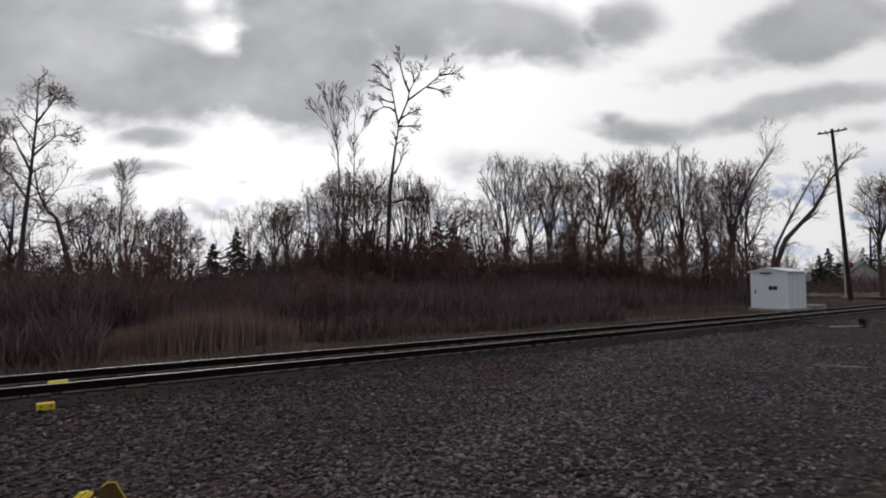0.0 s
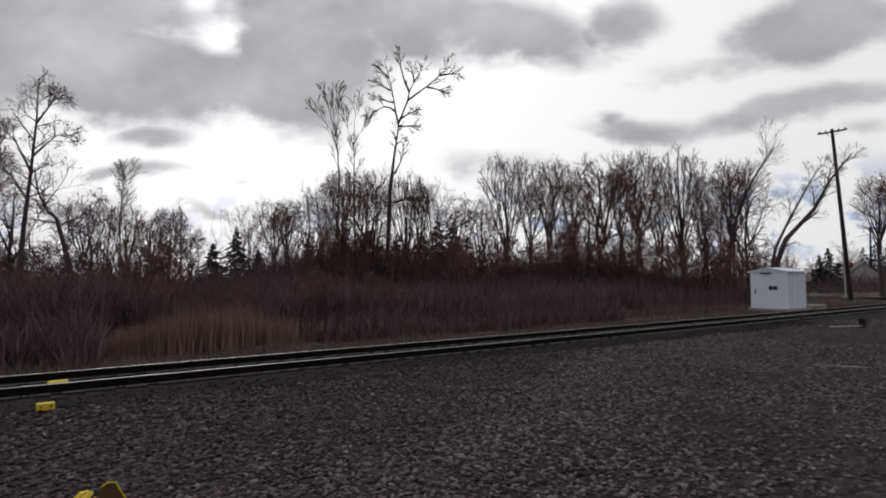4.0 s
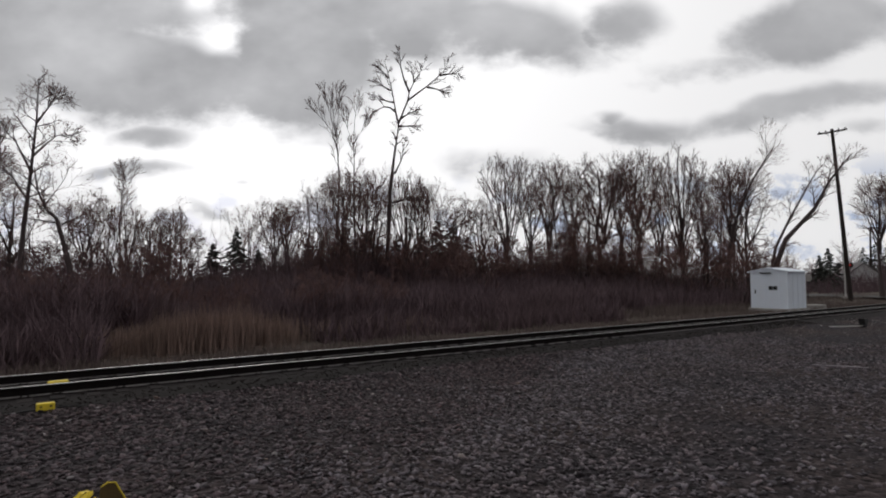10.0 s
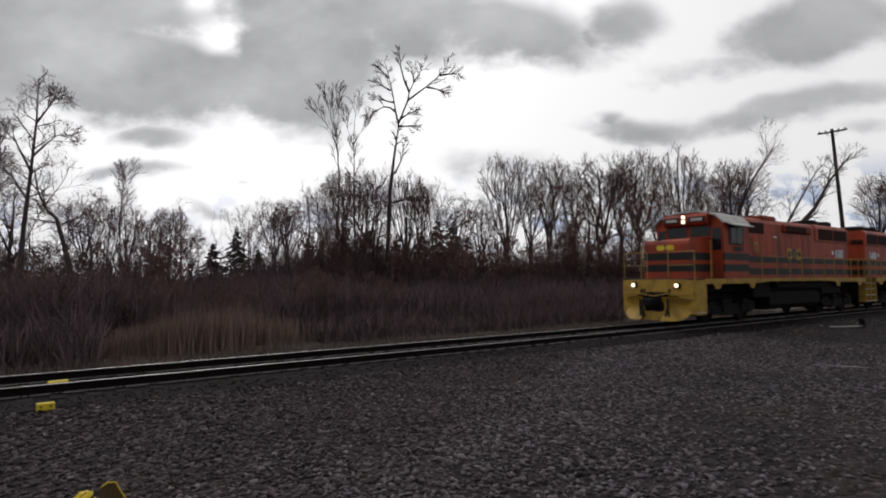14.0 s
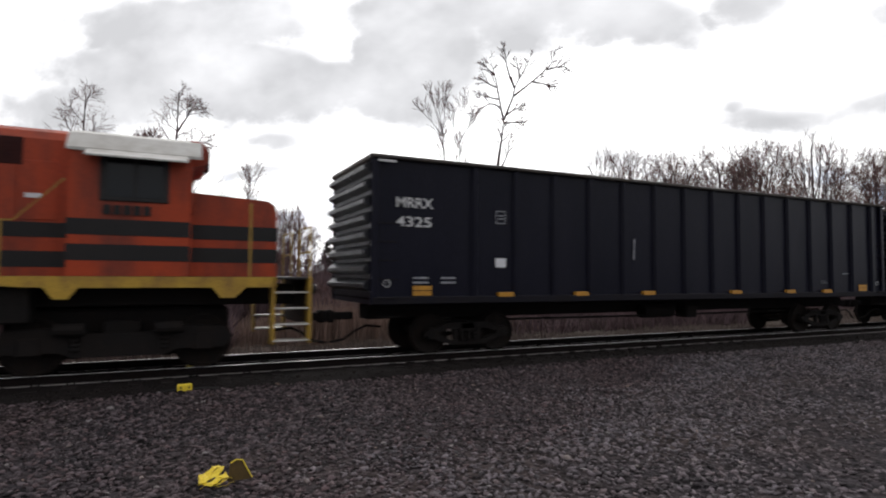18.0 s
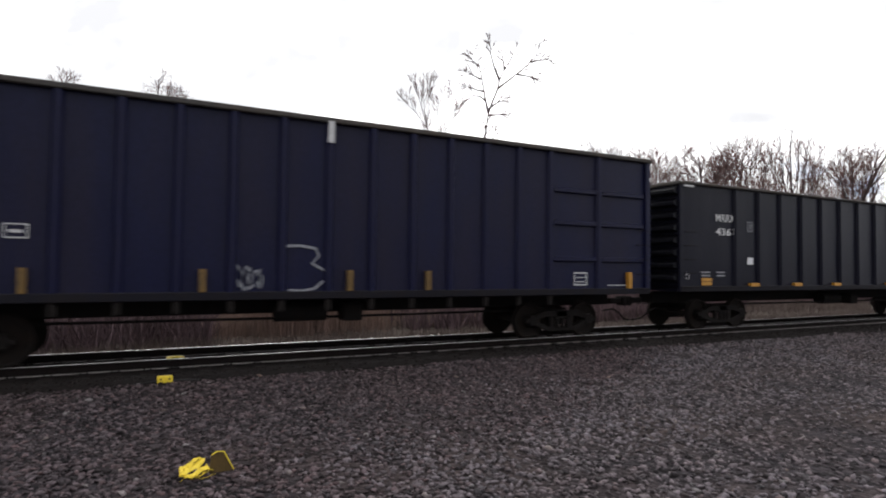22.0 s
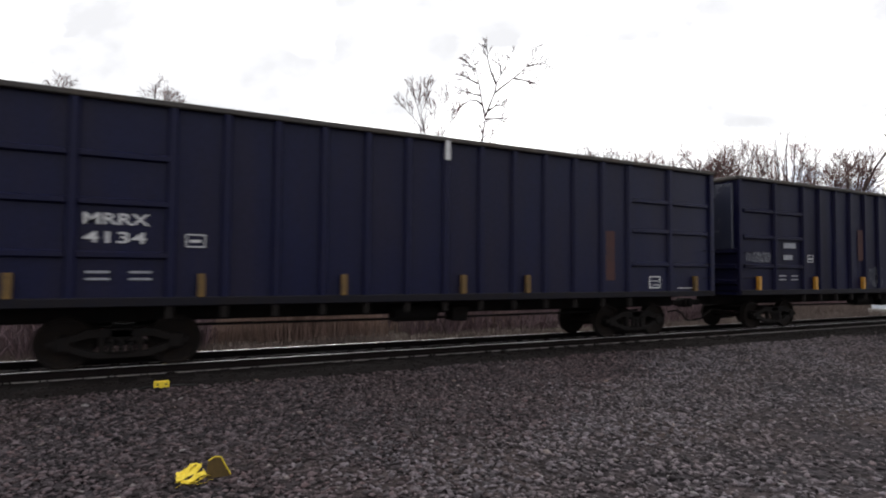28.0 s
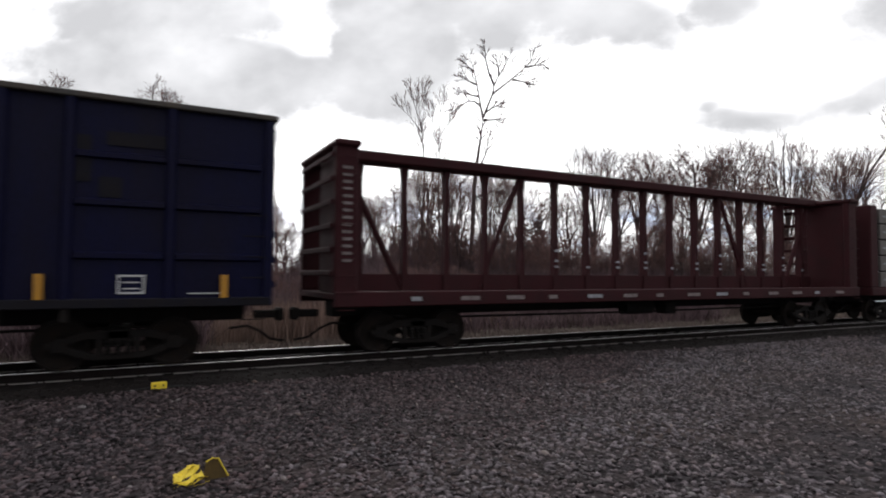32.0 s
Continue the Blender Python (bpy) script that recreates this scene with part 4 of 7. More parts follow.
rust(blues[1], 11.85, 12.5, 1.35, 3.0)
# faint sweeping arcs of an old tag
for q, (u, z, w_, h_, a0, a1) in enumerate(((5.9, 1.45, 0.5, 0.45, 20, 190), (6.7, 1.4, 0.55, 0.7, 10, 170), (7.4, 1.5, 0.6, 0.35, 30, 200), (6.3, 1.8, 0.9, 0.25, 200, 340), (7.9, 1.4, 0.35, 0.6, 0, 180), (10.6, 1.5, 0.4, 0.5, 20, 200), (11.2, 1.45, 0.3, 0.45, -40, 180), (12.2, 1.5, 0.35, 0.35, 10, 220))):
    tag_stroke(blues[1], 8.9, [(u + w_ * math.cos(radians(a0 + (a1 - a0) * k / 9)), z + h_ * math.sin(radians(a0 + (a1 - a0) * k / 9)) + 0.035 * math.sin(k * 2.1 + q)) for k in range(10)], 0.02, FAINT)
for u0, u1, z0, z1 in ((15.0, 16.0, 3.96, 4.2), (14.9, 15.25, 3.05, 3.4), (14.55, 14.78, 3.3, 4.1)):
    part("painted_patch", Shape().box(u0 - 8.9, u1 - 8.9, -1.506, -1.5, z0, z1), SILL, blues[4], "black overpainted patch")
graffiti(blues[1], 8.9, 5.6, 8.1, 1.45, 2.1, 31, 3, FAINT)
rust(blues[2], 13.58, 13.95, 1.6, 2.9)
rust(blues[3], 6.6, 7.2, 2.3, 3.4)
graffiti(blues[3], 8.9, 0.4, 1.5, 2.15, 2.5, 11, 4)
graffiti(blues[3], 8.9, 7.2, 8.2, 1.35, 2.1, 12, 3, FAINT)
graffiti(blues[3], 8.9, 15.9, 17.2, 1.5, 2.0, 13, 4)
graffiti(blues[4], 8.9, 4.45, 4.95, 1.45, 2.05, 21, 2)
graffiti(blues[4], 8.9, 6.35, 6.8, 1.5, 1.9, 22, 2)
graffiti(blues[4], 8.9, 9.15, 9.5, 1.5, 1.75, 23, 1)
graffiti(blues[4], 8.9, 11.2, 11.45, 1.5, 1.8, 24, 1, FAINT)
for ob in blues[3:]:
    for o in ob.children_recursive:
        if o.type == "MESH" and o.data.materials and o.data.materials[0] == BLUE_CAR:
            o.material_slots[0].link = "OBJECT"
            o.material_slots[0].material = DARK_BLUE_CAR
tagged(blues[1], "faded blue gondola car with rust-brown panels and scrawls")
tagged(blues[3], "dark blue gondola car with a rust patch and graffiti")
tagged(blues[4], "dark blue gondola car with small scrawls along its foot")
for ob, at_ in ((first_black, 36.3 + 9.275), (second_black, 56.15 + 9.275), (blues[0], 76.0 + 8.9), (third_black, 95.0 + 9.275), (blues[1], 114.85 + 8.9),
                (fourth_black, 133.85 + 9.275), (blues[2], 153.7 + 8.9), (blues[3], 172.7 + 8.9), (blues[4], 191.7 + 8.9)):
    CARS.append((ob, at_, 0.457, 1))


def centerbeam():
    half = 9.75
    car = thing("centerbeam_flatcar", "empty maroon centre-beam flatcar with end bulkheads", "railcar")
    part("deck", Shape().box(-half, half, -1.35, 1.35, 1.2, 1.34, 0.02), MAROON, car)
    for sgn in (-1, 1):
        y0, y1 = sorted((sgn * 1.33, sgn * 1.5))
        part("side_sill", Shape().box(-half, half, y0, y1, 1.06, 1.38, 0.02), MAROON, car)
    for ex in (-1, 1):
        x0, x1 = sorted((ex * half, ex * (half - 0.5)))
        bk = part("bulkhead", Shape().box(x0 + 0.1, x1 - 0.1, -1.22, 0.12, 1.34, 4.42, 0.02), MAROON, car, "maroon steel bulkhead, open on its far half")
        for ya in (-1.42, 1.22):
            part("bulkhead_post", Shape().box(x0, x1, ya, ya + 0.2, 1.34, 4.5, 0.03), MAROON, bk)
        for k in range(6):
            xa, xb = sorted((ex * half, ex * (half + 0.06)))
            part("bulkhead_stiffener", Shape().box(xa, xb, -1.3, 1.3, 1.7 + 0.5 * k, 1.82 + 0.5 * k, 0.02), MAROON, bk)
        part("cap", Shape().box(x0 - 0.04, x1 + 0.04, -1.5, 1.5, 4.42, 4.56, 0.04), MAROON, bk)
        coupler(car, ex * (half - 0.05), ex)
        ladder(car, ex * (half - 0.25), -1.52, 1.0, 4.2, 10, MAROON, 0.36)
    # the load-bearing wall down the middle
    part("top_beam", Shape().box(-half + 0.3, half - 0.3, -0.3, 0.3, 4.38, 4.64, 0.04), MAROON, car)
    part("lower_web", Shape().box(-half + 0.5, half - 0.5, -0.05, 0.05, 1.34, 1.75, 0.01), MAROON, car)
    post = Shape().prism([(-0.09, 1.34), (0.09, 1.34), (0.055, 2.6), (0.055, 4.05), (0.1, 4.4), (-0.1, 4.4), (-0.055, 4.05), (-0.055, 2.6)], "y", -0.1, 0.1).mesh("beam_post", MAROON)
    for k in range(16):
        x = -half + 1.0 + k * 1.16
        part("beam_post", post, MAROON, car, at=pose(x, 0, 0))
    for x0, x1 in ((-half + 0.6, -half + 2.1), (-half + 5.6, -half + 4.3), (half - 0.6, half - 2.1), (half - 5.6, half - 4.3)):
        part("brace", Shape().tube([(x0, 0, 4.4), (x1, 0, 1.4)], 0.08, 6), MAROON, car)
    for k in range(14):
        x = -half + 1.7 + k * 1.25
        part("sill_stencil", Shape().box(x, x + (0.5 if k % 3 else 0.26), -1.507, -1.5, 1.17, 1.26), DULL_STENCIL if k % 4 else SPRAY, car, "pale instruction stencil")
    for k in range(5, 16):
        x = -half + 1.0 + k * 1.16
        for z in (1.95, 2.12, 2.4)[:1 + k % 3]:
            part("post_stencil", Shape().box(x - 0.06, x + 0.07, -0.108, -0.1, z, z + 0.06), SPRAY, car, "pale stencil on the post")
    for k in range(14):
        part("height_mark", Shape().box(-half + 0.16, -half + 0.36, -1.43, -1.42, 2.0 + 0.15 * k, 2.06 + 0.15 * k), DULL_STENCIL, car)
    underframe(car, half)
    for x in (-half + 2.1, half - 2.1):
        freight_truck(car, x)
    return car


def wrapped_load_car():
    half = 9.75
    car = thing("loaded_flatcar", "maroon flatcar with a streaked dark load", "railcar")
    part("deck", Shape().box(-half, half, -1.45, 1.45, 1.06, 1.36, 0.02), MAROON, car)
    for ex in (-1, 1):
        x0, x1 = sorted((ex * half, ex * (half - 0.5)))
        part("bulkhead", Shape().box(x0, x1, -1.42, 1.42, 1.36, 4.45, 0.04), MAROON, car)
        coupler(car, ex * (half - 0.05), ex)
    for k in range(4):
        for j in range(5):
            x = -half + 0.7 + k * 4.55
            part("load_pack", Shape().box(x, x + 4.4, -1.4, -0.1, 1.38 + 0.6 * j, 1.94 + 0.6 * j, 0.02), GREEN_CAR, car)
            part("strap", Shape().box(x + 0.2, x + 4.1, -1.408, -1.4, 1.62 + 0.6 * j, 1.68 + 0.6 * j), SPRAY, car)
    underframe(car, half)
    for x in (-half + 2.1, half - 2.1):
        freight_truck(car, x)
    return car


CARS.append((centerbeam(), 210.8 + 9.75, 0.457, 1))
CARS.append((wrapped_load_car(), 210.8 + 19.5 + 0.95 + 9.75, 0.457, 1))


# ---- locomotives: the long hood's end at -x, the cab end at +x ----
def loco_truck(loco, x):
    tr = part("truck", Shape().box(-0.3, 0.3, -1.0, 1.0, 0.55, 0.95, 0.04), UNDER, loco, at=pose(x, 0, 0))
    for sgn in (-1, 1):
        y0, y1 = sorted((sgn * 0.98, sgn * 1.12))
        s = Shape()
        s.prism([(-1.9, 0.62), (-1.75, 0.42), (-0.95, 0.42), (-0.7, 0.32), (0.7, 0.32), (0.95, 0.42), (1.75, 0.42), (1.9, 0.62), (1.7, 0.82), (0.8, 0.86), (0.45, 0.74), (-0.45, 0.74), (-0.8, 0.86), (-1.7, 0.82)], "y", y0, y1)
        for bx in (-1.37, 1.37):
            s.box(bx - 0.18, bx + 0.18, y0 - 0.03, y1 + 0.03, 0.36, 0.7, 0.04)
        part("side_frame", s, TRUCK, tr)
        for bx in (-1.0, 0.55):
            part("brake_cylinder", Shape().cyl("x", (sgn * 1.2, 0.82), 0.11, bx, bx + 0.45, 10), UNDER, tr)
        for bx in (-0.7, 0.7):
            part("spring", LOCO_SPRING, UNDER, tr, at=pose(bx, sgn * 1.1, 0))
    # added block that closes the view through, in place of the dark underneath
    part("truck_frame", Shape().box(-1.85, 1.85, -0.62, 0.62, 0.4, 1.15, 0.06), UNDER, tr)
    for bx in (-0.75, 0.75):
        part("traction_motor", Shape().cyl("y", (bx, 0.55), 0.32, -0.6, 0.6, 12), UNDER, tr)
    for bx in (-1.37, 1.37):
        part("wheelset", LOCO_WHEELS, WHEEL, tr, at=pose(bx, 0, 0.508))


def locomotive(label, plow, lit):
    E = 8.55
    lo = thing("locomotive", label, "locomotive", "locomotives of the train")

    def X(u):
        return u - E
    # frame and walkway
    part("underframe", Shape().box(-E + 0.3, E - 0.3, -0.9, 0.9, 1.2, 1.6, 0.03), UNDER, lo)
    for sgn in (-1, 1):
        y0, y1 = sorted((sgn * 0.9, sgn * 1.52))
        part("walkway", Shape().box(-E + 0.75, E - 0.75, y0, y1, 1.7, 1.745, 0.01), DARK_METAL, lo)
        ya, yb = sorted((sgn * 1.5, sgn * 1.54))
        sl = Shape()
        sl.prism([(X(0.75), 1.745), (X(0.75), 1.5), (X(1.3), 1.5), (X(1.5), 1.35), (X(1.75), 1.35), (X(1.9), 1.55), (X(4.1), 1.55), (X(4.25), 1.35), (X(4.45), 1.35), (X(4.6), 1.56), (X(5.6), 1.62), (X(11.4), 1.62), (X(12.4), 1.56), (X(12.6), 1.56),
                  (X(12.75), 1.36), (X(12.95), 1.36), (X(13.1), 1.55), (X(15.2), 1.55), (X(15.35), 1.36), (X(15.6), 1.36), (X(15.8), 1.55), (X(16.35), 1.55), (X(16.35), 1.745)], "y", ya, yb)
        part("side_sill", sl, YELLOW, lo, "yellow painted walkway edge")
    # steps and end plates
    for ex in (-1, 1):
        x0, x1 = sorted((ex * (E - 0.1), ex * E))
        if plow and ex > 0:
            part("end_plate", Shape().prism([(-1.5, 1.02), (-1.1, 0.95), (-0.85, 1.12), (-0.5, 1.1), (-0.42, 1.24), (0.42, 1.24), (0.5, 1.1), (0.85, 1.12), (1.1, 0.95), (1.5, 1.02), (1.5, 1.62), (1.2, 1.72), (-1.2, 1.72), (-1.5, 1.62)], "x", x0, x1), YELLOW, lo, "yellow painted end plate")
        else:
            part("end_plate", Shape().box(x0, x1, -1.35, 1.35, 0.75, 1.75, 0.05), END_RUST, lo, "rusty brown end plate")
        xp = sorted((ex * (E - 0.85), ex * (E - 0.05)))
        part("end_platform", Shape().box(xp[0], xp[1], -1.5, 1.5, 1.7, 1.75, 0.01), DARK_METAL, lo)
        for sgn in (-1, 1):
            for xx in (E - 0.82, E - 0.12):
                xa, xb = sorted((ex * xx, ex * (xx + 0.05)))
                ya, yb = sorted((sgn * (0.75 if plow and ex > 0 and xx < E - 0.5 else 1.2), sgn * 1.54))
                stp = part("step_side", Shape().box(xa, xb, ya, yb, 0.45, 1.75, 0.01), YELLOW, lo, "yellow painted step plate")
            if plow and ex > 0:
                part("step_panel", Shape().box(E - 0.8, E - 0.12, *sorted((sgn * 1.5, sgn * 1.545)), 0.42, 1.7, 0.015), YELLOW, stp, "yellow plate that closes the step well")
            for k in range(4):
                xa, xb = sorted((ex * (E - 0.8), ex * (E - 0.1)))
                ya, yb = sorted((sgn * 1.18, sgn * (1.5 + 0.02 * (3 - k))))
                part("tread", Shape().box(xa, xb, ya, yb, 0.5 + 0.31 * k, 0.53 + 0.31 * k, 0.006), ROOF_GREY, stp)
            rl = Shape()
            xo = ex * (E - 0.1)
            xi = ex * (E - 0.85)
            rl.tube([(xo, sgn * 1.5, 1.6), (xo, sgn * 1.5, 2.75)], 0.018, 6)
            rl.tube([(xo, sgn * 0.45, 1.75), (xo, sgn * 0.45, 2.75), (xo, sgn * 1.5, 2.75)], 0.02, 6)
            rl.tube([(xo, sgn * 0.45, 2.25), (xo, sgn * 1.5, 2.25)], 0.016, 6)
            part("end_handrail", rl, RAIL_YELLOW, lo)
        coupler(lo, ex * (E - 0.05), ex)
    # side handrails on their posts
    for sgn in (-1, 1):
        rail = Shape().tube([(X(1.0), sgn * 1.48, 2.66), (X(12.15), sgn * 1.48, 2.66), (X(12.85), sgn * 1.48, 3.4)], 0.015, 6)
        hr = part("handrail", rail, RAIL_YELLOW, lo)
        pm = Shape().box(-0.022, 0.022, -0.015, 0.015, 1.56, 2.67, 0.006).mesh("handrail_post", RAIL_YELLOW)
        for u in (0.9, 1.7, 2.66, 3.6, 4.73, 5.89, 7.07, 8.27, 9.47, 10.67, 11.99):
            part("handrail_post", pm, YELLOW, hr, at=pose(X(u), sgn * 1.52, 0))
        part("handrail_post", Shape().box(X(15.86) - 0.02, X(15.86) + 0.02, sgn * 1.5 - 0.02, sgn * 1.5 + 0.02, 1.6, 3.15, 0.006), RAIL_YELLOW, hr)
    # long hood with bevelled shoulders
    hw = 0.93
    hood = part("long_hood", Shape().prism([(-hw, 1.745), (hw, 1.745), (hw, 4.14), (hw - 0.07, 4.28), (hw - 0.22, 4.36), (-hw + 0.22, 4.36), (-hw + 0.07, 4.28), (-hw, 4.14)], "x", X(1.28), X(12.9)), ORANGE, lo, "orange hood with rounded shoulders")
    part("radiator_section", Shape().prism([(-0.935, 3.5), (0.935, 3.5), (0.962, 3.56), (0.962, 4.18), (0.91, 4.3), (0.78, 4.38), (-0.78, 4.38), (-0.91, 4.3), (-0.962, 4.18), (-0.962, 3.56)], "x", X(1.26), X(5.3)), ORANGE, hood, "radiator section at the hood's end")
    # black bands round the hood
    for z0, z1 in ((2.42, 2.68), (1.9, 2.18)):
        part("stripe", Shape().box(X(1.27), X(12.9), -hw - 0.006, hw + 0.006, z0, z1), STRIPE, hood, "black painted band")
    for k in range(12):
        u = 5.5 + 0.6 * k
        for sgn in (-1, 1):
            y0, y1 = sorted((sgn * hw, sgn * (hw + 0.014)))
            part("hood_door", Shape().box(X(u) + 0.02, X(u) + 0.58, y0, y1, 2.72, 3.75, 0.005), ORANGE, hood)
    for sgn in (-1, 1):
        for a, b, z0, z1, yy in ((1.5, 3.1, 3.62, 4.16, 0.965), (3.24, 4.95, 3.62, 4.16, 0.965), (6.5, 8.6, 3.84, 4.12, hw + 0.1), (10.5, 12.15, 3.66, 4.14, hw)):
            y0, y1 = sorted((sgn * yy, sgn * (yy + 0.018)))
            g = part("grille", Shape().box(X(a), X(b), y0, y1, z0, z1, 0.004), GRILLE, hood, "dark louvred air intake")
            sl = Shape()
            for k in range(int((z1 - z0) / 0.07)):
                ya, yb = sorted((sgn * (yy + 0.01), sgn * (yy + 0.026)))
                sl.box(X(a) + 0.03, X(b) - 0.03, ya, yb, z0 + 0.03 + 0.07 * k, z0 + 0.055 + 0.07 * k)
            part("louvre_slats", sl, GRILLE, g)
        y0, y1 = sorted((sgn * (hw - 0.02), sgn * (hw + 0.1)))
        part("blower_duct", Shape().box(X(5.9), X(8.75), y0, y1, 3.8, 4.2, 0.06), SOOTY, hood)
    fan = Shape()
    fan.cyl("z", (0, 0), 0.6, 4.3, 4.56, 24, 0.6)
    fan.cyl("z", (0, 0), 0.6, 4.56, 4.63, 24, 0.48)
    fan = fan.mesh("radiator_fan", UNDER)
    for u in (2.47, 4.1):
        part("radiator_fan", fan, GRILLE, hood, "round rooftop cooling fan", at=pose(X(u), 0, 0.04))
    part("roof_fan", Shape().cyl("z", (X(7.3), 0), 0.5, 4.27, 4.38, 20), GRILLE, hood)
    part("exhaust_housing", Shape().box(X(9.1), X(10.4), -0.85, 0.85, 4.05, 4.52, 0.06), SOOTY, hood)
    part("exhaust_stack", Shape().box(X(9.5), X(10.0), -0.2, 0.2, 4.48, 4.6, 0.03), DARK_METAL, hood)
    hn = Shape()
    hn.tube([(X(10.3), -0.3, 4.48), (X(10.9), -0.3, 4.56)], 0.03, 6)
    for k in range(3):
        hn.cyl("x", (-0.3 + 0.13 * (k - 1), 4.6), 0.03, X(10.7), X(11.05), 8, 0.07)
    part("air_horn", hn, DARK_METAL, hood)
    # rear end of the long hood
    part("number_board", Shape().box(X(1.22), X(1.3), -0.85, -0.3, 3.6, 3.85, 0.01), GRILLE, hood)
    for yl in (-0.12, 0.12):
        part("rear_headlamp", Shape().cyl("x", (yl, 3.8), 0.1, X(1.14), X(1.28), 12), DARK_METAL, hood)
    part("class_lamp", Shape().cyl("x", (-0.72, 3.78), 0.08, X(1.05), X(1.3), 10), DARK_METAL, hood)
    for sgn in (-1, 1):
        y0, y1 = sorted((sgn * (hw + 0.005), sgn * (hw + 0.02)))
        sg = part("sign", Shape().box(X(1.94), X(2.88), y0, y1, 2.77, 3.16, 0.004), PLATE, hood, "white rectangular notice")
        mk = Shape()
        yi0, yi1 = sorted((sgn * (hw + 0.02), sgn * (hw + 0.024)))
        xm = X(2.0) if sgn < 0 else X(2.56)
        for a, b in (((0, 0), (0.2, 0.17)), ((0, 0.17), (0.2, 0))):
            pts = [(xm + a[0], 2.96 + a[1]), (xm + b[0], 2.96 + b[1])]
            mk.tube([(p[0], sgn * (hw + 0.022), p[1]) for p in pts], 0.02, 4)
        mk.box(xm, xm + 0.24, yi0, yi1, 2.8, 2.88)
        xl = X(2.3) if sgn < 0 else X(2.0)
        for z in (3.09, 3.01, 2.92, 2.84):
            mk.box(xl, xl + 0.48, yi0, yi1, z - 0.012, z + 0.012)
        part("sign_print", mk, INK, sg)
        # emblem: two yellow lozenges joined by a dark disc
        for a, b, p in ((6.84, 7.42, -1), (7.85, 8.43, 1)):
            em = Shape().prism([(X(a) + (0.14 if p < 0 else 0), 2.6), (X(b) - (0 if p < 0 else 0.14), 2.6), (X(b) - (0 if p < 0 else 0), 2.85), (X(b) - (0 if p < 0 else 0.14), 3.1), (X(a) + (0.14 if p < 0 else 0), 3.1), (X(a), 2.85)], "y", y0, y1)
            emb = part("emblem", em, YELLOW, hood, "yellow lozenge with dark print")
            for u in (a + 0.12, a + 0.3):
                yi = sorted((sgn * (hw + 0.02), sgn * (hw + 0.026)))
                part("emblem_print", Shape().box(X(u), X(u) + 0.13, yi[0], yi[1], 2.74, 2.97, 0.002), STRIPE, emb)
        disc = part("emblem_disc", Shape().cyl("y", (X(7.635), 2.85), 0.24, y0, y1 + 0.003 * sgn, 16), STRIPE, hood, "dark disc between the lozenges")
        yi = sorted((sgn * (hw + 0.02), sgn * (hw + 0.028)))
        part("emblem_print", Shape().box(X(7.6), X(7.67), yi[0], yi[1], 2.72, 2.98, 0.002), YELLOW, disc)
        part("shield", Shape().prism([(X(11.05), 2.95), (X(11.25), 2.8), (X(11.45), 2.95), (X(11.45), 3.2), (X(11.25), 3.34), (X(11.05), 3.2)], "y", y0, y1), RAIL_YELLOW, hood, "small gold shield")
        part("shield_centre", Shape().cyl("y", (X(11.25), 3.07), 0.12, sgn * (hw + 0.018), sgn * (hw + 0.028), 10), ORANGE, hood)
        for ua, ub, za, zb in ((9.35, 9.62, 3.55, 3.61), (12.2, 12.45, 3.1, 3.18), (3.15, 3.35, 2.92, 3.1)):
            part("data_plate", Shape().box(X(ua), X(ub), y0, y1, za, zb), PLATE, hood)
    # cab: a plain box with a chamfered roof, its lamp housing jutting out over the windscreens
    cw = 1.45
    sect = [(-cw, 1.75), (cw, 1.75), (cw, 3.93), (cw - 0.28, 4.2), (0.45, 4.38), (-0.45, 4.38), (-cw + 0.28, 4.2), (-cw, 3.93)]
    cab = part("cab", Shape().prism(sect, "x", X(12.9), X(14.8)), ORANGE, lo, "orange box-shaped cab")
    part("cab_roof", Shape().prism([(-cw - 0.05, 3.9), (-cw + 0.27, 4.21), (-0.46, 4.39), (0.46, 4.39), (cw - 0.27, 4.21), (cw + 0.05, 3.9), (cw + 0.05, 3.95), (cw - 0.25, 4.26), (0.46, 4.45), (-0.46, 4.45), (-cw + 0.25, 4.26), (-cw - 0.05, 3.95)][::-1], "x", X(12.85), X(14.98)), ROOF_GREY, cab, "weathered pale grey roof")
    part("lamp_housing", Shape().prism([(X(14.8), 3.84), (X(15.06), 3.9), (X(15.12), 4.0), (X(15.12), 4.2), (X(15.0), 4.34), (X(14.8), 4.36)], "y", -0.95, 0.95), ORANGE, cab, "orange housing of headlamps and number boards")
    bands = ((2.46, 2.74), (2.02, 2.3))
    for z0, z1 in bands:
        part("stripe", Shape().box(X(12.88), X(14.806), -cw - 0.006, cw + 0.006, z0, z1), STRIPE, cab)
    for sgn in (-1, 1):
        y0, y1 = sorted((sgn * cw, sgn * (cw + 0.03)))
        wf = part("window_frame", Shape().box(X(13.36), X(14.44), y0, y1, 3.06, 3.86, 0.01), DARK_METAL, cab)
        ya, yb = sorted((sgn * (cw + 0.03), sgn * (cw + 0.036)))
        part("pane", Shape().box(X(13.46), X(13.88), ya, yb, 3.13, 3.78).box(X(13.93), X(14.34), ya, yb, 3.13, 3.78), GLASS, wf)
        shade = [(sgn * cw, 3.96), (sgn * (cw + 0.36), 3.8), (sgn * (cw + 0.36), 3.77), (sgn * cw, 3.92)]
        part("sunshade", Shape().prism(shade, "x", X(13.15), X(14.74)), ROOF_GREY, cab, "pale metal awning over the side window")
        digits = Shape()
        for k in range(5):
            digits.box(X(13.42) + 0.155 * k, X(13.42) + 0.155 * k + 0.115, ya, yb, 2.82, 2.99)
